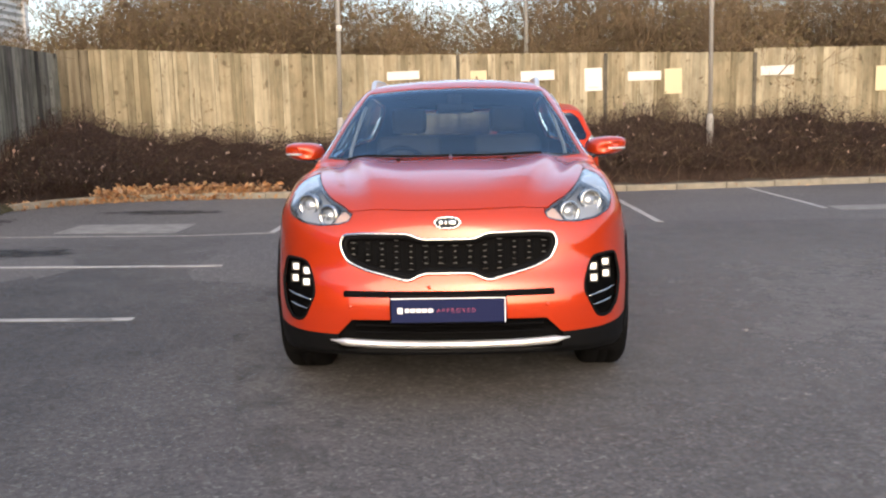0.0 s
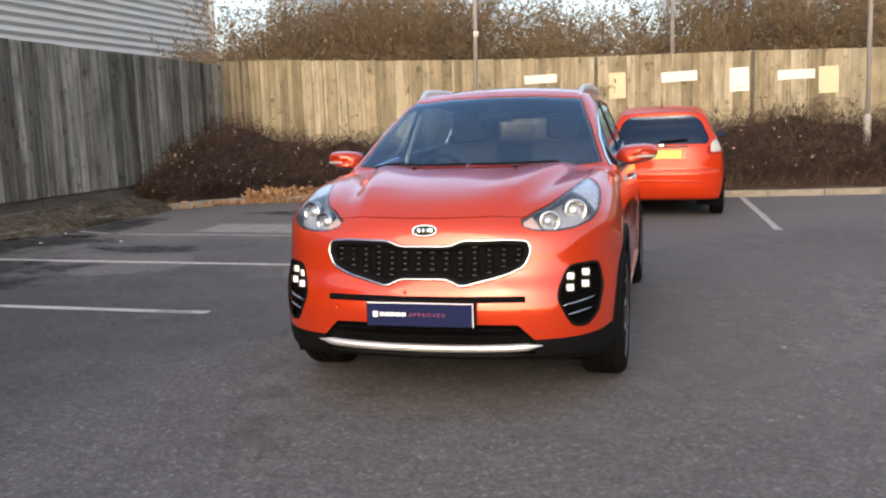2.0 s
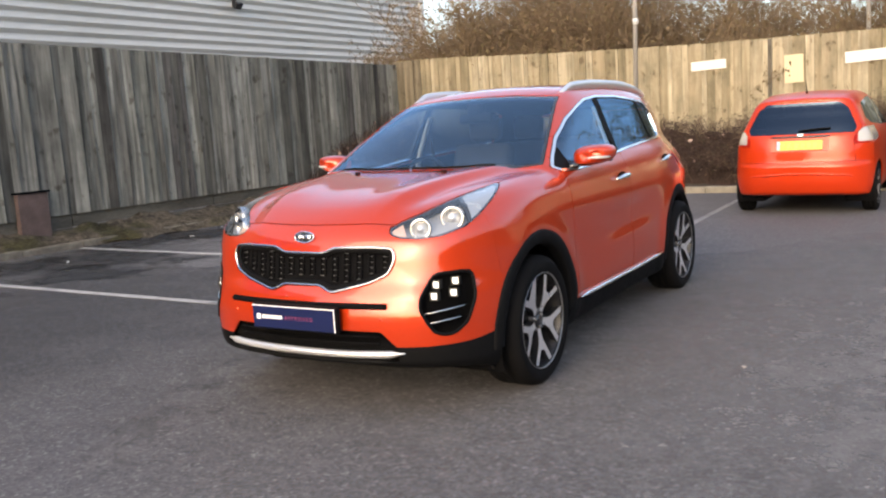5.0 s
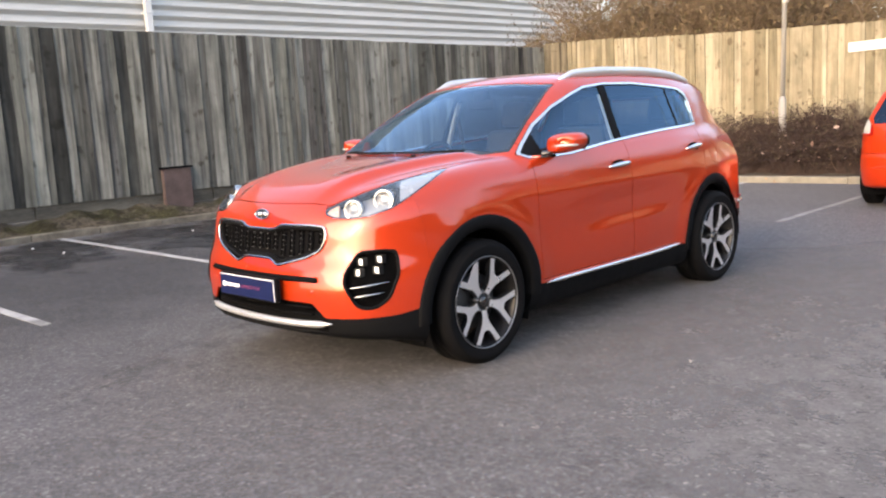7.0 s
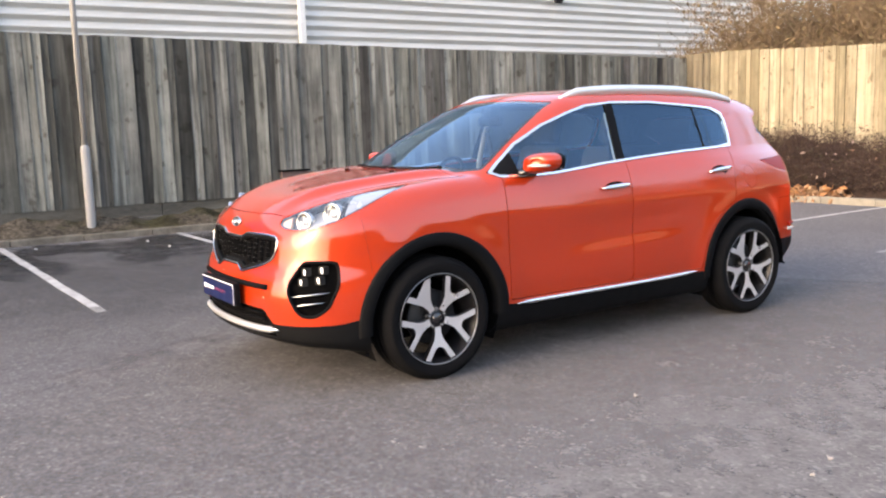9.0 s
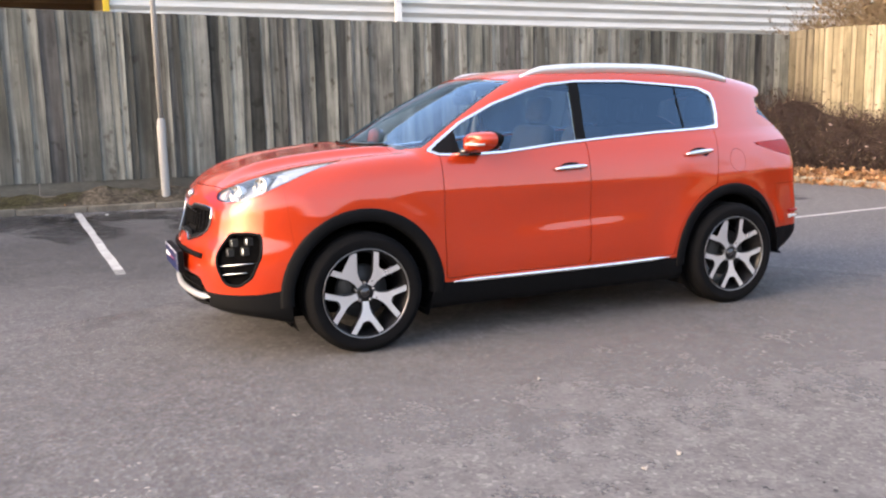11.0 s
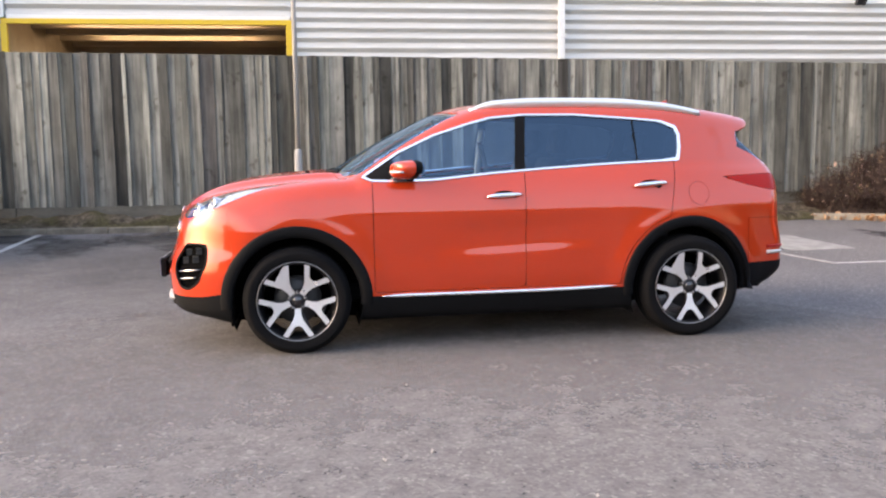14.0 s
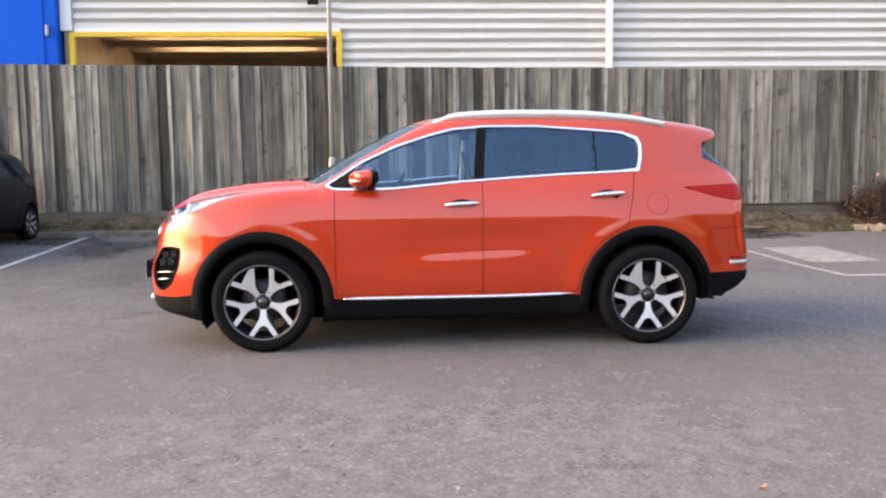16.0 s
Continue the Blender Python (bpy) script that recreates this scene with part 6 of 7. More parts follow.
    for z in (0.355, 0.39, 0.425):
        bm = bmesh.new()
        xs = np.linspace(-0.44, 0.44, 23)
        q, n = drape(F_SUV, np.stack([xs, np.full(23, -2.6), np.full(23, z)], 1), (0, 1, 0))
        add_tube(bm, (q + (0, 0.012, 0)).tolist(), 0.010, 6, flat=0.5)
        part("intake_slat", bm, M_LINING, ip, "", True)
    xs = np.linspace(-0.49, 0.49, 41)
    q, n = drape(F_SUV, np.stack([xs, np.full(41, -2.6), np.full(41, 0.574)], 1), (0, 1, 0))
    bm = bmesh.new()
    add_tube(bm, (q + (0, 0.002, 0)).tolist(), 0.017, 8, flat=0.95)
    part("bumper_slot", bm, M_LINING, car, "dark slot across the bumper", True)
    xs = np.linspace(-0.565, 0.565, 49)
    lip = 0.338 + 0.012 * (np.abs(xs) / 0.565) ** 4
    trim_along("bumper_lip", F_SUV, np.stack([xs, np.full(49, -2.6), lip], 1), (0, 1, 0), M_SATIN, car, 0.019, 0.006, 1.0, False, "satin silver bumper lip", 10, True)
    xs = np.linspace(-0.50, 0.50, 41)
    trim_along("skid_strip", F_SUV, np.stack([xs, np.full(41, -2.6), np.full(41, 0.297)], 1), (0, 1, 0), M_BLACK, car, 0.017, -0.004, 1.0, False, "grey skid strip", 8, True)
    plate = part("number_panel", box_mesh(-0.262, 0.262, -2.2820, -2.2700, 0.456, 0.572, 0.003, 1), M_NAVY, car, "navy dealer plate with white and pink lettering")
    bm = bmesh.new()
    add_box(bm, -0.268, 0.268, -2.2760, -2.2420, 0.450, 0.578, 0.004, 1)
    part("plate_holder", bm, M_BLACK, plate)
    bm = bmesh.new()
    add_box(bm, -0.262, 0.262, -2.2832, -2.2825, 0.5672, 0.572)
    add_box(bm, 0.2575, 0.262, -2.2832, -2.2825, 0.456, 0.567)
    part("plate_edge", bm, M_WHITEPRINT, plate, "thin pale plate edge")
    bm = bmesh.new()
    for x0, x1, z0, z1 in ((-0.232, -0.208, 0.500, 0.528), (-0.198, -0.178, 0.505, 0.523), (-0.174, -0.150, 0.505, 0.523), (-0.146, -0.124, 0.505, 0.523), (-0.120, -0.096, 0.505, 0.523), (-0.092, -0.068, 0.505, 0.523)):
        add_box(bm, x0, x1, -2.2840, -2.2822, z0, z1, 0.002, 1)
    part("plate_emblem", bm, M_WHITEPRINT, plate, "white bars of the maker's mark")
    txt = bpy.data.curves.new("plate_text", "FONT")
    txt.body, txt.size, txt.align_x, txt.extrude = "APPROVED", 0.026, "LEFT", 0.0006
    txt.space_character = 1.55
    txt.materials.append(M_PINKPRINT)
    word = new("plate_text", txt)
    word.parent = plate
    word.matrix_basis = Matrix.Translation((-0.052, -2.2832, 0.5045)) @ Matrix.Rotation(radians(90), 4, "X")
    # parking sensors
    for x, z in ((-0.46, 0.515), (-0.09, 0.606), (0.46, 0.515)):
        c, n = drape(F_SUV, [[x, -2.6, z]], (0, 1, 0))
        bm = bmesh.new()
        add_lathe(bm, [(0.0, -0.0025), (0.009, -0.002), (0.011, 0.004)], 14, "y", 0, Matrix.Translation(c[0]))
        part("parking_sensor", bm, M_PAINT, car, "", True)

    # head lamps
    for s in (1, -1):
        lens = keep(cut["lamp"], -s * cut["lamp"][0][:, 0])
        lo = skin_part("headlamp", away(lens, -0.050), M_LAMP_BOWL, car, "clear-lensed headlamp with two round projectors", 0)
        skin_part("lamp_lens", lens, M_LENS, lo, "clear lens", 0.05, 0.002)
        amb, _ = split(lens, lambda x, y, z: np.abs(x) + y + 1.50)
        skin_part("turn_signal", away(amb, -0.014), M_AMBER, lo, "pale amber indicator", 0.02)
        tip, _ = split(lens, lambda x, y, z: np.maximum(-1.04 - (np.abs(x) + y), lamp(x, y, z) + 0.010))
        skin_part("light_guide", away(tip, -0.006), M_GUIDE, lo, "white light guide in the lamp tip", 0.02)
        edge = keep(lens, -np.minimum(lamp(*lens[0].T) + 0.009, 1.0))
        gap, _ = split(lens, lambda x, y, z: np.abs(np.abs(x) + y + 1.055) - 0.016)
        skin_part("lamp_divider", away(gap, -0.004), M_LAMP_DARK, lo, "", 0.02)
        skin_part("lamp_bezel", away(edge, -0.004), M_LAMP_DARK, lo, "", 0.03)
        for u, z, r in ((-1.395, 0.948, 0.052), (-1.165, 0.990, 0.058)):
            # the place on the skin that has this |x| + y
            best = None
            for xx in np.linspace(0.45, 0.85, 81):
                c, n = drape(F_SUV, [[s * xx, -2.6, z]], (0, 1, 0))
                d = abs(xx + c[0][1] - u)
                if best is None or d < best[0]:
                    best = (d, c[0], n[0])
            _, c, n = best
            aim = Vector((s * 0.42, -1.0, 0.12)).normalized()
            rot = aim.to_track_quat("Y", "Z").to_matrix().to_4x4()
            m = Matrix.Translation(Vector(c) - Vector(n) * 0.034) @ rot
            bm = bmesh.new()
            add_lathe(bm, [(r, -0.030), (r * 1.04, 0.012), (r * 0.86, 0.017), (r * 0.70, 0.006), (r * 0.64, -0.012)], 32, "y", 0, m)
            bmesh.ops.recalc_face_normals(bm, faces=bm.faces[:])
            ring_ob = part("projector_ring", bm, M_CHROME_DULL, lo, "", True)
            bm = bmesh.new()
            add_lathe(bm, [(0.0, 0.010), (r * 0.32, 0.007), (r * 0.52, -0.002), (r * 0.64, -0.014)], 28, "y", 0, m)
            bmesh.ops.recalc_face_normals(bm, faces=bm.faces[:])
            part("projector_lens", bm, M_BULB, ring_ob, "", True)

    # fog lamp pockets with four lamps and two bright blades each
    for s in (1, -1):
        pocket = keep(cut["fog"], -s * cut["fog"][0][:, 0])
        fg = skin_part("fog_lamp", pocket, M_BLACK, car, "black pocket with four square daytime lamps", 0.0, 0.030)
        rim_pts = ribbon_path(rounded(FOG, 0.03), 0.02, True)
        trim_along("fog_surround", F_SUV, np.stack([s * rim_pts[:, 0], np.full(len(rim_pts), -2.6), rim_pts[:, 1]], 1), (0, 1, 0), M_BLACK, fg, 0.008, -0.002, 1.0, True)
        for x, z in ((0.702, 0.672), (0.772, 0.680), (0.702, 0.620), (0.772, 0.628)):
            c, n = drape(F_SUV, [[s * x, -2.6, z]], (0, 1, 0))
            aim = Vector((n[0][0] * 0.15, n[0][1], 0)).normalized()
            m = Matrix.Translation(Vector(c[0]) - Vector(n[0]) * 0.022) @ aim.to_track_quat("-Y", "Z").to_matrix().to_4x4()
            bm = bmesh.new()
            add_box(bm, -0.017, 0.017, -0.008, 0.02, -0.0165, 0.0165, 0.006, 2, m)
            led = part("daytime_lamp", bm, M_LED, fg, "lit square daytime lamp", True)
            bm = bmesh.new()
            for x0, x1, z0, z1 in ((-0.021, -0.017, -0.021, 0.021), (0.017, 0.021, -0.021, 0.021), (-0.017, 0.017, -0.021, -0.0165), (-0.017, 0.017, 0.0165, 0.021)):
                add_box(bm, x0, x1, -0.015, 0.02, z0, z1, 0, 1, m)
            part("lamp_cup", bm, M_CUP, led, "grey reflector cup")
        for z, x0, x1 in ((0.548, 0.662, 0.815), (0.498, 0.682, 0.800)):
            xs = np.linspace(x0, x1, 9)
            q, n = drape(F_SUV, np.stack([s * xs, np.full(9, -2.6), z + (xs - 0.735) * 0.16], 1), (0, 1, 0))
            bm = bmesh.new()
            add_tube(bm, (q - n * 0.008).tolist(), [0.003, 0.006, 0.009, 0.0105, 0.011, 0.0105, 0.009, 0.006, 0.003], 6, flat=0.55)
            part("fog_blade", bm, M_CHROME_DULL, fg, "", True)

    # tail lamps and bumper reflectors
    for s in (1, -1):
        t_l = keep(cut["tail"], -s * cut["tail"][0][:, 0])
        tl = skin_part("tail_lamp", t_l, M_RED, car, "red wraparound tail lamp", 0.02)
        bm = bmesh.new()
        ys = np.linspace(1.96, 2.11, 9)
        q, n = drape(F_SUV, np.stack([np.full(9, s * 1.3), ys, np.full(9, 0.552)], 1), (-s, 0, 0))
        add_tube(bm, (q + n * 0.003).tolist(), 0.018, 8, flat=0.8)
        part("rear_fog_lamp", bm, M_CLEARLAMP, car, "pale reflector strip in the bumper", True)
        bm = bmesh.new()
        q, n = drape(F_SUV, np.stack([np.full(9, s * 1.3), ys, np.full(9, 0.592)], 1), (-s, 0, 0))
        add_tube(bm, (q + n * 0.002).tolist(), 0.012, 8, flat=0.8)
        part("bumper_reflector", bm, M_RED, car, "", True)

    # wheel arch mouldings, sill strips, liners, wheels
    for yw in SUV["axles"]:
        for s in (1, -1):
            part("arch_liner", arch_liner(s, yw, az, 0.432, 0.50, 0.875, -25.0 if yw < 0 else -4.0), M_LINING, car)
            bm = bmesh.new()
            rows = []
            for k in range(41):
                a = math.radians(-5 + 190 * k / 40)
                row = []
                for r, lift in ((0.408, -0.045), (0.410, -0.004), (0.418, 0.009), (0.445, 0.012), (0.474, 0.010), (0.486, 0.004), (0.489, -0.012)):
                    yy, zz = yw + r * math.cos(a), az + r * math.sin(a)
                    row.append((yy, zz, lift))
                rows.append(row)
            flat_rows = np.array(rows).reshape(-1, 3)
            p = np.stack([np.full(len(flat_rows), s * 1.25), flat_rows[:, 0], np.maximum(flat_rows[:, 1], 0.235)], 1)
            q, n = drape(F_SUV, p, (-s, 0, 0), 0.9)
            xo = np.where(np.abs(q[:, 0]) < 0.80, s * 0.86, q[:, 0]) + s * flat_rows[:, 2]
            vs = [bm.verts.new((xo[i], flat_rows[i, 0], flat_rows[i, 1])) for i in range(len(flat_rows))]
            for i in range(40):
                for j in range(6):
                    f = bm.faces.new((vs[i * 7 + j], vs[i * 7 + j + 1], vs[(i + 1) * 7 + j + 1], vs[(i + 1) * 7 + j]))
                    f.smooth = True
            bmesh.ops.recalc_face_normals(bm, faces=bm.faces[:])
            part("arch_moulding", bm, M_BLACK, car, "matt black wheel arch moulding", True)
            w = build_wheel(car, WHEEL_R, WHEEL_RIM, 0.245, s, True, 0.0)
            w.matrix_basis = Matrix.Translation((s * 0.802, yw, WHEEL_R - 0.002))
    for s in (1, -1):
        ys = np.linspace(-0.79, 0.80, 41)
        trim_along("sill_strip", F_SUV, np.stack([np.full(41, s * 1.3), ys, 0.362 + 0.012 * np.clip((ys - 0.2) / 0.6, 0, 1) ** 2], 1), (-s, 0, 0), M_TRIM, car, 0.014, 0.008, 0.9, False, "bright sill strip", 8, True)
        # mud flap ahead of the front wheel
        part("air_deflector", box_mesh(s * 0.66, s * 0.83, -1.765, -1.745, 0.185, 0.32, 0.006, 1), M_LINING, car)
        # door handles
        for y0, y1, z0, z1 in ((-0.095, 0.162, 0.990, 1.000), (0.922, 1.180, 1.040, 1.055)):
            ys = np.linspace(y0, y1, 15)
            q, n = drape(F_SUV, np.stack([np.full(15, s * 1.3), ys, np.linspace(z0, z1, 15)], 1), (-s, 0, 0))
            k = np.linspace(-1, 1, 15)
            arc = 0.034 * np.sqrt(np.clip(1 - np.abs(k) ** 6, 0, 1)) - 0.004
            bm = bmesh.new()
            add_tube(bm, (q + n * arc[:, None]).tolist(), (0.0165 * np.clip((1 - np.abs(k) ** 4), 0.25, 1)).tolist(), 10, flat=1.0)
            h = part("door_handle", bm, M_CHROME, car, "chrome-capped door handle", True)
            bm = bmesh.new()
            mid = q[7]
            # near-black disc: shade of the body-coloured cup, put into a flat colour
            add_lathe(bm, [(0.0, 0.0), (0.7, 0.0005), (1.0, 0.002)], 24, "x", 0, Matrix.Translation(mid + n[7] * 0.0015) @ Matrix.Diagonal((s, 0.085, 0.036, 1)))
            part("handle_cup_shade", bm, M_LINING, h, "", True)
        # door mirror
        m = Matrix.Translation((s * 0.955, -0.612, 1.180)) @ Matrix.Rotation(radians(s * 8), 4, "Z")
        mir = new("door_mirror")
        mir.parent = car
        tagged(mir, "orange door mirror with clear indicator strip")

        def shell(lo, hi, grow=1.0):
            bm2 = bmesh.new()
            rows = []
            nu, nv = 28, 18
            for i in range(nv + 1):
                ph = lo + (hi - lo) * i / nv
                row = []
                for k in range(nu):
                    th = 2 * math.pi * k / nu
                    cx, cz = math.cos(th), math.sin(th)
                    ex = 0.74
                    sx = math.copysign(abs(cx) ** ex, cx) * 0.126
                    sz = math.copysign(abs(cz) ** ex, cz) * 0.060
                    prof = math.cos(ph) ** 0.55 if math.cos(ph) > 0 else 0.0
                    yy = -0.115 * math.sin(ph)
                    tilt = 0.012 * (sx * s / 0.112)
                    row.append(bm2.verts.new(m @ Vector((sx * prof * grow, yy * grow + abs(sx) * 0.18, sz * prof * grow * (1 - 0.10 * (sx * s / 0.112)) + tilt))))
                rows.append(row)
            for a, b in zip(rows, rows[1:]):
                for k in range(nu):
                    f = bm2.faces.new((a[k], a[(k + 1) % nu], b[(k + 1) % nu], b[k]))
                    f.smooth = True
            bmesh.ops.remove_doubles(bm2, verts=bm2.verts[:], dist=0.0004)
            bmesh.ops.recalc_face_normals(bm2, faces=bm2.faces[:])
            return bm2

        cap = shell(0.0, math.pi / 2)
        under = [f for f in cap.faces if f.calc_center_median().z < 1.133]
        for f in under:
            f.material_index = 1
        part("mirror_cap", cap, [M_PAINT, M_GLOSSBLACK], mir, "", True)
        part("mirror_housing", shell(-0.42, 0.0, 0.985), M_BLACK, mir, "", True)
        bm = bmesh.new()
        add_box(bm, -0.098, 0.098, 0.052, 0.060, -0.043, 0.045, 0.012, 2, m)
        part("mirror_glass", bm, M_MIRROR, mir)
        bm = bmesh.new()
        pts = []
        for k in range(9):
            xx = -0.02 + 0.125 * k / 8
            yy = -0.113 * (1 - (xx / 0.118) ** 4) ** 0.5 if xx < 0.1179 else 0.0
            pts.append(m @ Vector((s * xx, yy + abs(xx) * 0.18 - 0.002, -0.012)))
        add_tube(bm, pts, [0.004, 0.006, 0.0075, 0.008, 0.008, 0.008, 0.008, 0.008, 0.006], 6)
        part("mirror_indicator", bm, M_CLEARLAMP, mir, "clear indicator strip", True)
        bm = bmesh.new()
        add_tube(bm, [(s * 0.80, -0.70, 1.115), (s * 0.86, -0.665, 1.125), (s * 0.91, -0.63, 1.145)], [0.045, 0.035, 0.03], 10, flat=0.55)
        part("mirror_arm", bm, M_GLOSSBLACK, mir, "", True)
        # roof rail
        ys = np.linspace(-0.14, 1.53, 49)
        top = curve((-0.14, 1.565), (-0.08, 1.600), (0.03, 1.634), (0.4, 1.650), (0.8, 1.646), (1.22, 1.615), (1.45, 1.575), (1.60, 1.533))(ys)
        xr = 0.575 - 0.03 * np.clip((ys - 0.9) / 0.7, 0, 1) ** 2 - 0.02 * np.clip((0.2 - ys) / 0.35, 0, 1)
        roof, rn = drape(F_SUV, np.stack([s * xr, ys, np.full(49, 2.2)], 1), (0, 0, -1))
        bm = bmesh.new()
        rows = []
        for i in range(49):
            zt = max(top[i], roof[i][2] + 0.004)
            zb = roof[i][2] - 0.01
            hw = 0.016
            rows.append([bm.verts.new((s * xr[i] + dx * hw, ys[i], zz)) for dx, zz in ((-1, zb), (-0.95, zt - 0.008), (-0.5, zt), (0.5, zt), (0.95, zt - 0.008), (1, zb))])
        for a, b in zip(rows, rows[1:]):
            for k in range(6):
                f = bm.faces.new((a[k], a[(k + 1) % 6], b[(k + 1) % 6], b[k]))
                f.smooth = True
        bm.faces.new(rows[0])
        bm.faces.new(rows[-1][::-1])
        bmesh.ops.recalc_face_normals(bm, faces=bm.faces[:])
        part("roof_rail", bm, M_SATIN, car, "satin silver roof rail", True)

    # wipers, washer jets, roof aerial
    for x0, x1 in ((-0.62, -0.02), (0.0, 0.52)):
        xs = np.linspace(x0, x1, 15)
        ys = -1.110 + 0.27 * xs**2
        q, n = drape(F_SUV, np.stack([xs, ys, np.full(15, 1.9)], 1), (0, 0, -1))
        bm = bmesh.new()
        add_tube(bm, (q + n * 0.008).tolist(), 0.007, 6)
        part("wiper", bm, M_BLACK, car, "", True)
    for s in (1, -1):
        q, n = drape(F_SUV, [[s * 0.30, -1.25, 1.9]], (0, 0, -1))
        bm = bmesh.new()
        add_box(bm, -0.012, 0.012, -0.016, 0.014, -0.004, 0.012, 0.004, 2, Matrix.Translation(q[0]))
        part("washer_jet", bm, M_BLACK, car, "", True)
    q, n = drape(F_SUV, [[0, 1.42, 2.2]], (0, 0, -1))
    bm = bmesh.new()
    rows = []
    for k in range(9):
        t = k / 8
        h, hw = 0.055 * t**1.4, 0.034 * math.sqrt(max(1 - t, 0)) * 0.5 + 0.004
        rows.append([bm.verts.new(Vector(q[0]) + Vector((dx * hw * 1.2, -0.09 + 0.19 * t, zz))) for dx, zz in ((-1, -0.02), (-0.35, h), (0.35, h), (1, -0.02))])
    for a, b in zip(rows, rows[1:]):
        for k in range(4):
            bm.faces.new((a[k], a[(k + 1) % 4], b[(k + 1) % 4], b[k]))
    bm.faces.new(rows[-1])
    bmesh.ops.recalc_face_normals(bm, faces=bm.faces[:])
    part("roof_aerial", bm, M_PAINT, car, "", True)

    # cabin
    bm = bmesh.new()
    add_box(bm, -0.70, 0.70, -0.98, -0.46, 0.72, 1.075, 0.09, 4)
    add_box(bm, -0.14, 0.14, -0.5, 0.3, 0.45, 0.80, 0.05, 2)
    part("dashboard", bm, M_LINING, car, "black dashboard", True)
    part("cabin_floor", box_mesh(-0.74, 0.74, -1.0, 1.95, 0.30, 0.42, 0.02, 1), M_LINING, car)
    bm = bmesh.new()
    t = np.linspace(0, 2 * math.pi, 29)
    o = Matrix.Translation((-0.37, -0.42, 1.015)) @ Matrix.Rotation(radians(66), 4, "X")
    add_tube(bm, [o @ Vector((0.185 * math.cos(a), 0.185 * math.sin(a), 0)) for a in t], 0.016, 8, caps=False)
    add_box(bm, -0.06, 0.06, -0.055, 0.055, -0.03, 0.01, 0.02, 2, o)
    add_box(bm, -0.18, 0.18, -0.018, 0.018, -0.012, 0.002, 0.004, 1, o)
    part("steering_wheel", bm, M_BLACK, car, "", True)
    for x in (-0.37, 0.37):
        seat(car, x, 0.10, 0.52, 0.50, "front_seat")
        for dx in (-0.065, 0.065):
            bm = bmesh.new()
            add_tube(bm, [(x + dx, 0.485, 1.12), (x + dx, 0.505, 1.29)], 0.007, 8)
            part("headrest_post", bm, M_CHROME, car, "", True)
    seat(car, 0.0, 0.98, 0.50, 1.22, "rear_seat")
    for s in (1, -1):
        bm = bmesh.new()
        add_tube(bm, [(s * 0.80, 0.165, 0.98), (s * 0.765, 0.168, 1.16), (s * 0.70, 0.175, 1.34), (s * 0.65, 0.185, 1.46)], [0.028, 0.027, 0.026, 0.025], 8, flat=0.5)
        part("pillar_trim", bm, M_HEADLINER, car, "pale grey door pillar trim", True)
        bm = bmesh.new()
        add_tube(bm, [(s * 0.655, 0.165, 1.36), (s * 0.66, 0.23, 1.10), (s * 0.655, 0.27, 0.75)], 0.022, 6, flat=0.12)
        part("seat_belt", bm, M_SEAT, car, "", True)
    bm = bmesh.new()
    add_box(bm, -0.125, 0.125, -0.305, -0.265, 1.40, 1.47, 0.018, 2)
    add_box(bm, -0.05, 0.05, -0.32, -0.24, 1.46, 1.53, 0.012, 2)
    part("interior_mirror", bm, M_BLACK, car, "", True)
    return car


suv = build_suv()

# ---------------------------------------------------------------- small hatchbacks
HATCH = dict(
    axles=(-1.21, 1.29), axle_z=0.295, flare_r=0.40, flare=0.012, mid=0.05, edge=0.11,
    side=curve((0.15, 0.74), (0.25, 0.80), (0.4, 0.835), (0.6, 0.845), (0.8, 0.842), (0.92, 0.825), (1.0, 0.80), (1.1, 0.755), (1.25, 0.69), (1.4, 0.625), (1.52, 0.56), (1.8, 0.4)),
    crease=curve((0.3, 0.0), (0.6, 0.0), (1.0, 0.0)),
    taper_r=(0.05, 0.03, 0.7),
    top=curve((-2.2, 0.45), (-1.95, 0.70), (-1.85, 0.80), (-1.6, 0.90), (-1.2, 1.0), (-0.95, 1.07), (-0.4, 1.33), (-0.05, 1.47), (0.3, 1.52), (0.8, 1.525), (1.3, 1.49), (1.62, 1.44), (1.8, 1.39), (2.1, 1.30)),
    bow=curve((-2.3, 0.3), (-0.9, 0.4), (-0.2, 0.2), (0.3, 0.0), (2.3, 0.0)),
    crown=curve((-2.3, 0.05), (-0.2, 0.10), (2.3, 0.13)),
    ridge=(0.55, 0.1, 0.0),
    front=curve((0.15, -1.8), (0.3, -1.93), (0.5, -1.95), (0.7, -1.93), (0.85, -1.88), (1.2, -1.7)),
    plan_f=(0.22, 1.9),
    rear=curve((0.18, 1.78), (0.28, 1.92), (0.45, 1.965), (0.60, 1.965), (0.66, 1.945), (0.80, 1.93), (0.95, 1.90), (1.05, 1.855), (1.25, 1.74), (1.38, 1.68), (1.43, 1.70), (1.6, 1.55)),
    plan_r=(0.12, 0.85),
    belly=curve((-2.3, 0.26), (-1.9, 0.2), (0, 0.18), (1.6, 0.22), (2.0, 0.27)),
)
F_HATCH = car_field(HATCH)
HATCH_REAR_GLASS = [(-0.60, 1.00), (0.60, 1.00), (0.63, 1.06), (0.52, 1.30), (0.42, 1.375), (-0.42, 1.375), (-0.52, 1.30), (-0.63, 1.06)]
HATCH_TAIL = [(0.60, 0.86), (0.80, 0.87), (0.86, 1.02), (0.80, 1.06), (0.685, 1.05), (0.605, 0.95)]
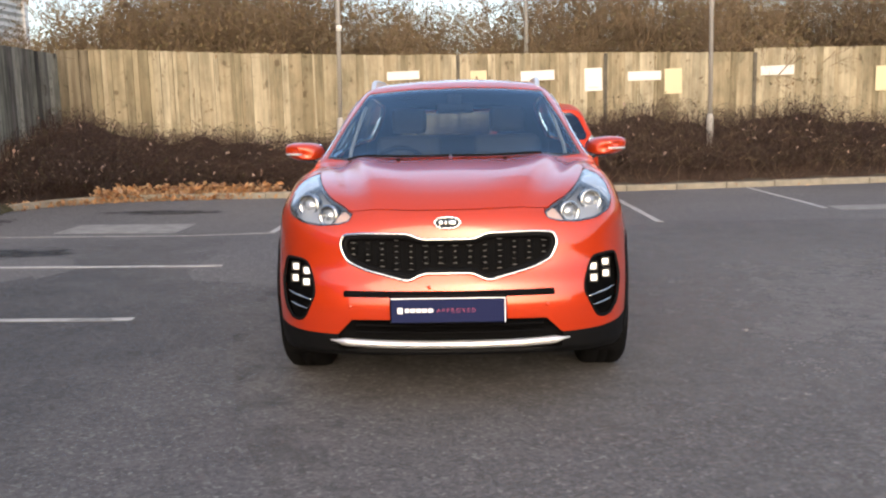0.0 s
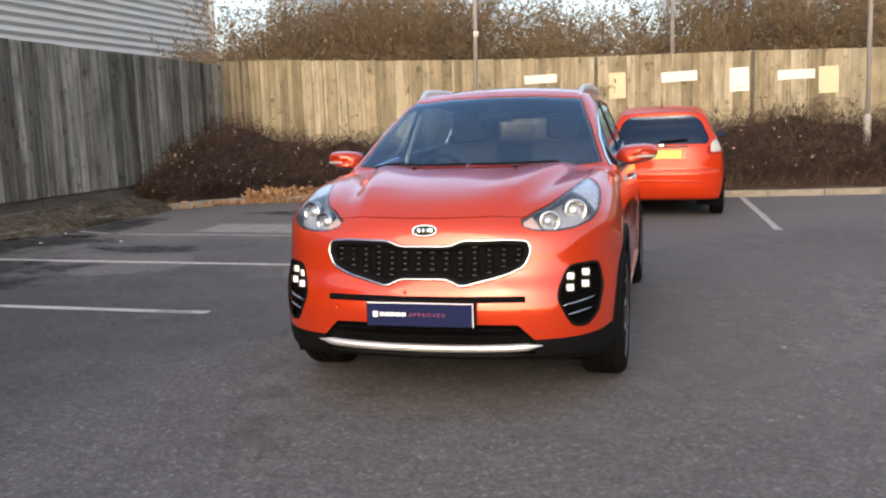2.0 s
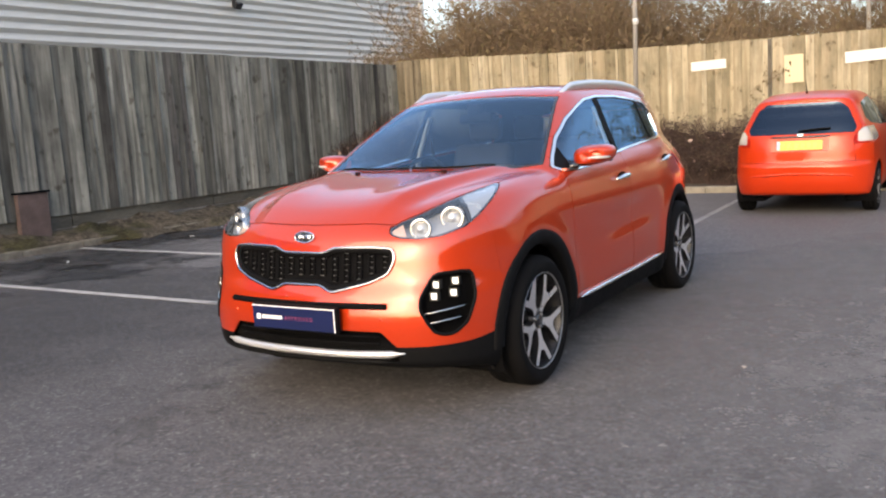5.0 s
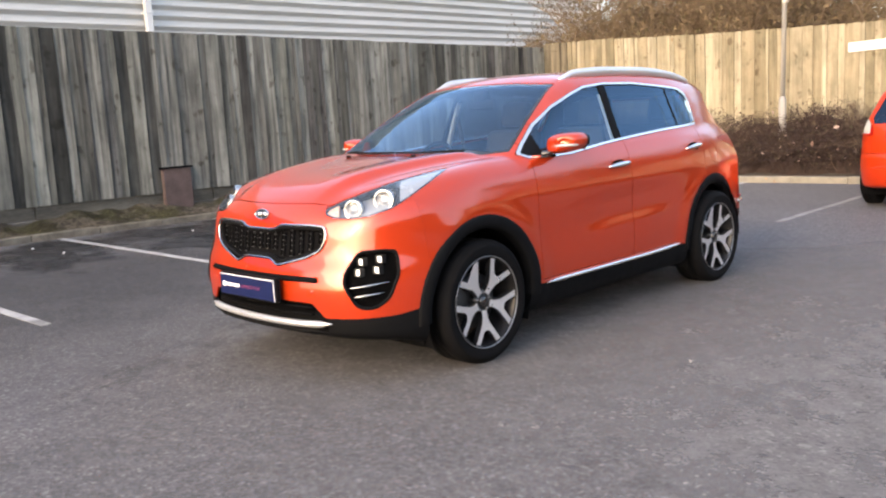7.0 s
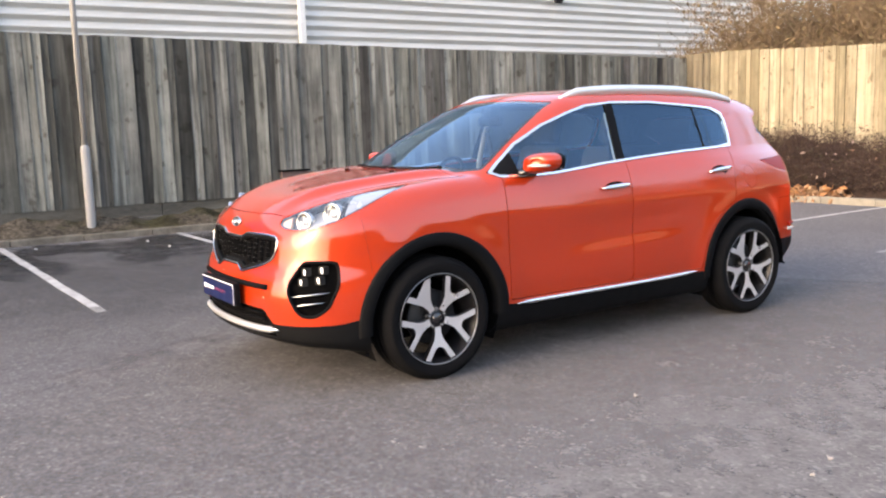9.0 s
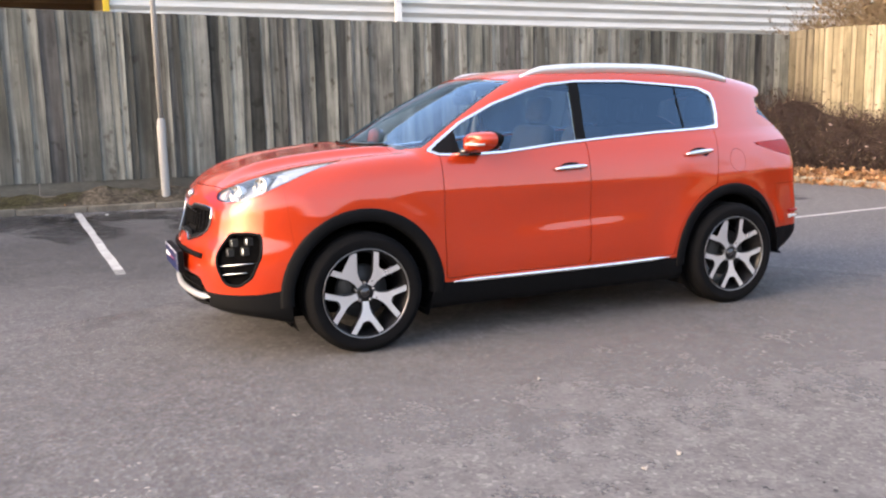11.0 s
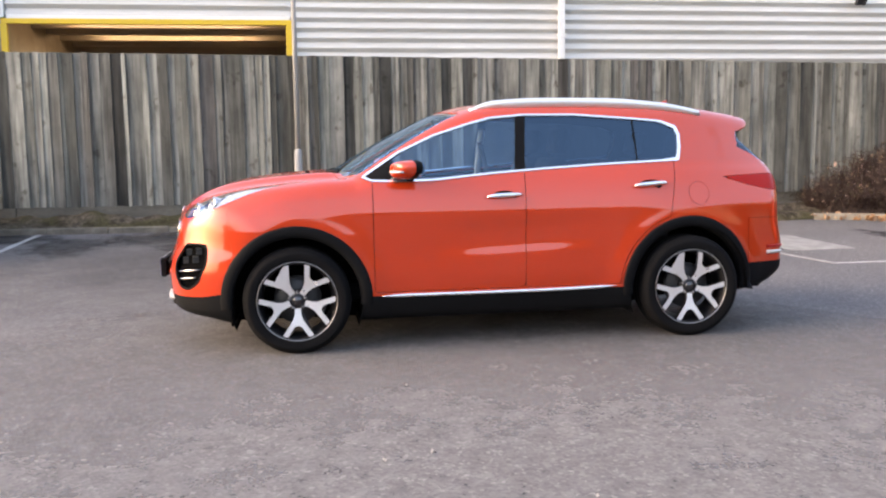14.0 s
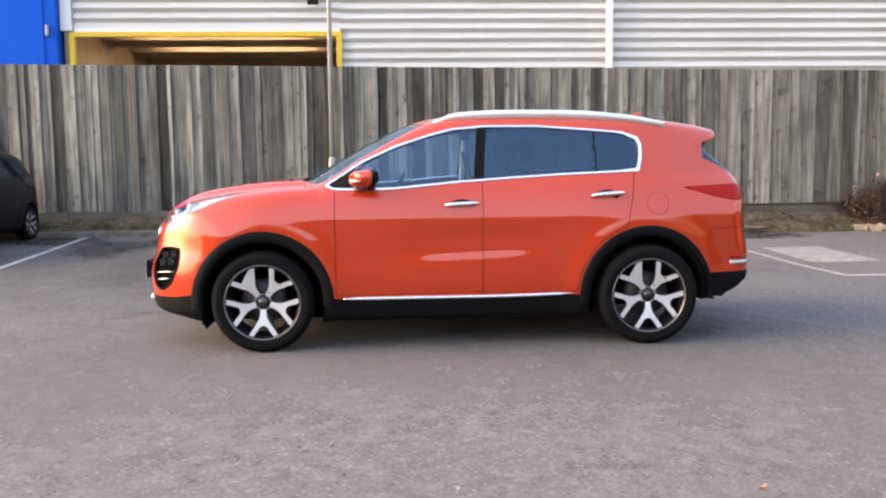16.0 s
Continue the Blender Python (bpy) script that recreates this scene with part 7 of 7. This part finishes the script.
HATCH_SIDE = [(-0.75, 1.02), (-0.2, 1.03), (0.6, 1.05), (1.28, 1.09), (1.45, 1.16), (1.35, 1.34), (0.9, 1.40), (0.3, 1.42), (-0.15, 1.36)]


def build_hatch(paint, label, at, privacy, lamp_glass, lamp_edge=M_RED):
    car = thing("car", label, "car", at=at)
    skin = skin_of(F_HATCH, (-0.95, -2.1, 0.12), (0.95, 2.1, 1.62), 0.024)
    az = HATCH["axle_z"]
    cutw = lambda x, y, z: np.where(np.abs(x) > 0.5, 0.345 - np.minimum(np.hypot(y + 1.21, z - az), np.hypot(y - 1.29, z - az)), -1.0)
    body = keep(skin, cutw(*skin[0].T))
    lining = body
    back = lambda x, y, z: np.where(y > 1.3, outline_distance(x, z, HATCH_REAR_GLASS), 1.0)
    tails = lambda x, y, z: np.where(y > 1.2, outline_distance(np.abs(x), z, HATCH_TAIL), 1.0)
    sides = lambda x, y, z: np.where(np.abs(x) > 0.4, outline_distance(y, z, HATCH_SIDE), 1.0)
    screen = lambda x, y, z: np.where((y < 0.25) & (y > -1.2), outline_distance(x, z, [(-0.68, 1.06), (0.68, 1.06), (0.52, 1.42), (-0.52, 1.42)]), 1.0)
    black, body = split(body, lambda x, y, z: z - 0.245)
    skin_part("underbody", black, M_BLACK, car)
    pieces = {}
    for key, g in (("back", back), ("tails", tails), ("sides", sides), ("screen", screen)):
        pieces[key], body = split(body, g, 0.004)
        _, lining = split(lining, g)
    skin_part("inner_lining", (lining[0], -lining[1], lining[2][:, ::-1]), M_LINING, car, "", 0, -0.03)
    gate = lambda x, y, z: np.where(y > 1.3, outline_distance(x, z, [(-0.62, 0.66), (0.62, 0.66), (0.60, 0.95), (0.67, 1.06), (0.52, 1.40), (-0.52, 1.40), (-0.67, 1.06), (-0.60, 0.95)]), 1.0)
    bumper = lambda x, y, z: np.where(z < 0.85, np.maximum(1.55 - y, z - 0.655), 1.0)
    doors = lambda x, y, z: np.where(np.abs(x) > 0.5, np.maximum(outline_distance(y, z, rounded([(-0.82, 0.33), (0.95, 0.33), (1.05, 0.8), (1.2, 1.3), (-0.82, 1.3)], 0.04)), 0.40 - np.hypot(y - 1.29, z - az)), 1.0)
    tailgate, body = split(body, gate, 0.004)
    skin_part("tailgate", tailgate, paint, car)
    rb, body = split(body, bumper, 0.003)
    skin_part("rear_bumper", rb, paint, car)
    ds, body = split(body, doors, 0.005)
    for s in (1, -1):
        skin_part("door", keep(ds, -s * ds[0][:, 0]), paint, car)
    skin_part("body_shell", body, paint, car)
    rw = skin_part("rear_window", pieces["back"], privacy, car, "dark rear window", 0.004, 0.003)
    skin_part("windscreen", pieces["screen"], M_GLASS, car, "", 0.004, 0.003)
    for s in (1, -1):
        sw = keep(pieces["sides"], -s * pieces["sides"][0][:, 0])
        post, panes = split(sw, lambda x, y, z: np.abs(y - 0.28) - 0.04)
        skin_part("door_pillar", post, M_GLOSSBLACK, car)
        fw, rwn = split(panes, lambda x, y, z: y - 0.28)
        skin_part("side_window", fw, privacy, car, "", 0.004, 0.004)
        skin_part("side_window", rwn, privacy, car, "", 0.004, 0.004)
        tl = keep(pieces["tails"], -s * pieces["tails"][0][:, 0])
        red, clear = split(tl, lambda x, y, z: np.minimum(z - 0.885, np.abs(x) - 0.640))
        lamp = skin_part("tail_lamp", away(clear, 0.004), lamp_glass, car, "tail lamp with a red edge", 0.02)
        skin_part("lamp_edge", away(red, 0.004), lamp_edge, lamp, "", 0.02)
        # mirror
        bm = bmesh.new()
        add_box(bm, -0.075, 0.075, -0.045, 0.045, -0.05, 0.05, 0.035, 4, Matrix.Translation((s * 0.90, -0.62, 1.06)))
        mir = part("door_mirror", bm, M_GLOSSBLACK, car, "", True)
        part("mirror_glass", box_mesh(s * 0.90 - 0.060, s * 0.90 + 0.060, -0.577, -0.570, 1.022, 1.098, 0.003, 1), M_NAVY, mir)
        bm = bmesh.new()
        add_tube(bm, [(s * 0.77, -0.62, 1.03), (s * 0.84, -0.62, 1.04)], 0.025, 8)
        part("mirror_arm", bm, M_BLACK, mir, "", True)
        for yw in HATCH["axles"]:
            part("arch_liner", arch_liner(s, yw, az, 0.35, 0.48, 0.80), M_LINING, car)
            w = build_wheel(car, 0.297, 0.205, 0.18, s)
            w.matrix_basis = Matrix.Translation((s * 0.745, yw, 0.296))
    # bright bar over the number plate, plate, wiper, badge, lower lip
    xs = np.linspace(-0.36, 0.36, 21)
    far = np.full(21, 2.6)
    trim_along("tailgate_bar", F_HATCH, np.stack([xs, far, np.full(21, 0.966)], 1), (0, -1, 0), M_GLOSSBLACK, car, 0.018, 0.004, 0.8, False, "dark bar above the number plate", 8, True)
    c, n = drape(F_HATCH, [[0, 2.6, 0.865]], (0, -1, 0))
    tilt = Matrix.Translation(Vector(c[0]) + Vector((0, 0.006, 0))) @ Matrix.Rotation(radians(12), 4, "X")
    bm = bmesh.new()
    add_box(bm, -0.33, 0.33, -0.012, 0.0, -0.075, 0.066, 0.004, 1, tilt)
    bed = part("plate_recess", bm, paint, car)
    bm = bmesh.new()
    add_box(bm, -0.262, 0.262, 0.0, 0.010, -0.056, 0.056, 0.003, 1, tilt)
    plate = part("number_plate", bm, M_PLATE_YELLOW, bed, "yellow number plate")
    bm = bmesh.new()
    add_box(bm, 0.225, 0.260, 0.010, 0.0112, -0.052, 0.052, 0, 1, tilt)
    part("plate_band", bm, M_BAND, plate, "pale blue end band")
    bm = bmesh.new()
    for k, x in enumerate((-0.20, -0.13, -0.06, 0.01, 0.10, 0.17)):
        add_box(bm, x, x + 0.045, 0.010, 0.0115, -0.034, 0.034, 0, 1, tilt)
    part("plate_bars", bm, M_PLATE_BAR, plate, "row of plain bars")
    c, n = drape(F_HATCH, [[0, 2.6, 0.975]], (0, -1, 0))
    bm = bmesh.new()
    add_box(bm, -0.035, 0.035, -0.004, 0.014, -0.028, 0.028, 0.012, 2, Matrix.Translation(c[0]))
    part("tailgate_badge", bm, M_CHROME, car, "", True)
    pts, n = drape(F_HATCH, np.stack([np.linspace(0.02, -0.34, 9), np.full(9, 2.6), np.linspace(1.03, 1.055, 9)], 1), (0, -1, 0))
    bm = bmesh.new()
    add_tube(bm, (pts + n * 0.02).tolist(), 0.010, 6)
    part("rear_wiper", bm, M_BLACK, rw, "", True)
    xs = np.linspace(-0.60, 0.60, 31)
    trim_along("bumper_ledge", F_HATCH, np.stack([xs, np.full(31, 2.6), 0.50 + 0.02 * np.cos(xs * 4)], 1), (0, -1, 0), paint, car, 0.016, -0.002, 1.0, False, "", 8, True)
    bm = bmesh.new()
    add_tube(bm, [(0, 1.30, 1.48), (0, 1.35, 1.55), (0, 1.42, 1.66)], [0.012, 0.006, 0.003], 6)
    part("roof_aerial", bm, M_BLACK, car, "", True)
    part("cabin_floor", box_mesh(-0.66, 0.66, -0.9, 1.6, 0.28, 0.4), M_LINING, car)
    for x in (-0.33, 0.33):
        seat(car, x, -0.05, 0.45, 0.46, "front_seat")
    seat(car, 0.0, 0.72, 0.45, 1.1, "rear_seat")
    bm = bmesh.new()
    add_box(bm, -0.62, 0.62, -0.9, -0.45, 0.65, 0.98, 0.08, 3)
    part("dashboard", bm, M_LINING, car, "", True)
    return car


build_hatch(M_PAINT_HATCH, "orange-red small hatchback parked facing the brambles", pose(1.045, 7.92, 0.0, 0, 0, 180), M_GLASS_TINTED, M_CLEARLAMP)
build_hatch(M_PAINT_DARK, "charcoal small hatchback parked tail to the fence", pose(-5.75, -6.86, 0.10, 0, 0, 90) @ Matrix.Diagonal((1, 1, 0.93, 1)), M_GLASS_TINTED, M_LAMP_DARK, M_LAMP_DARK)
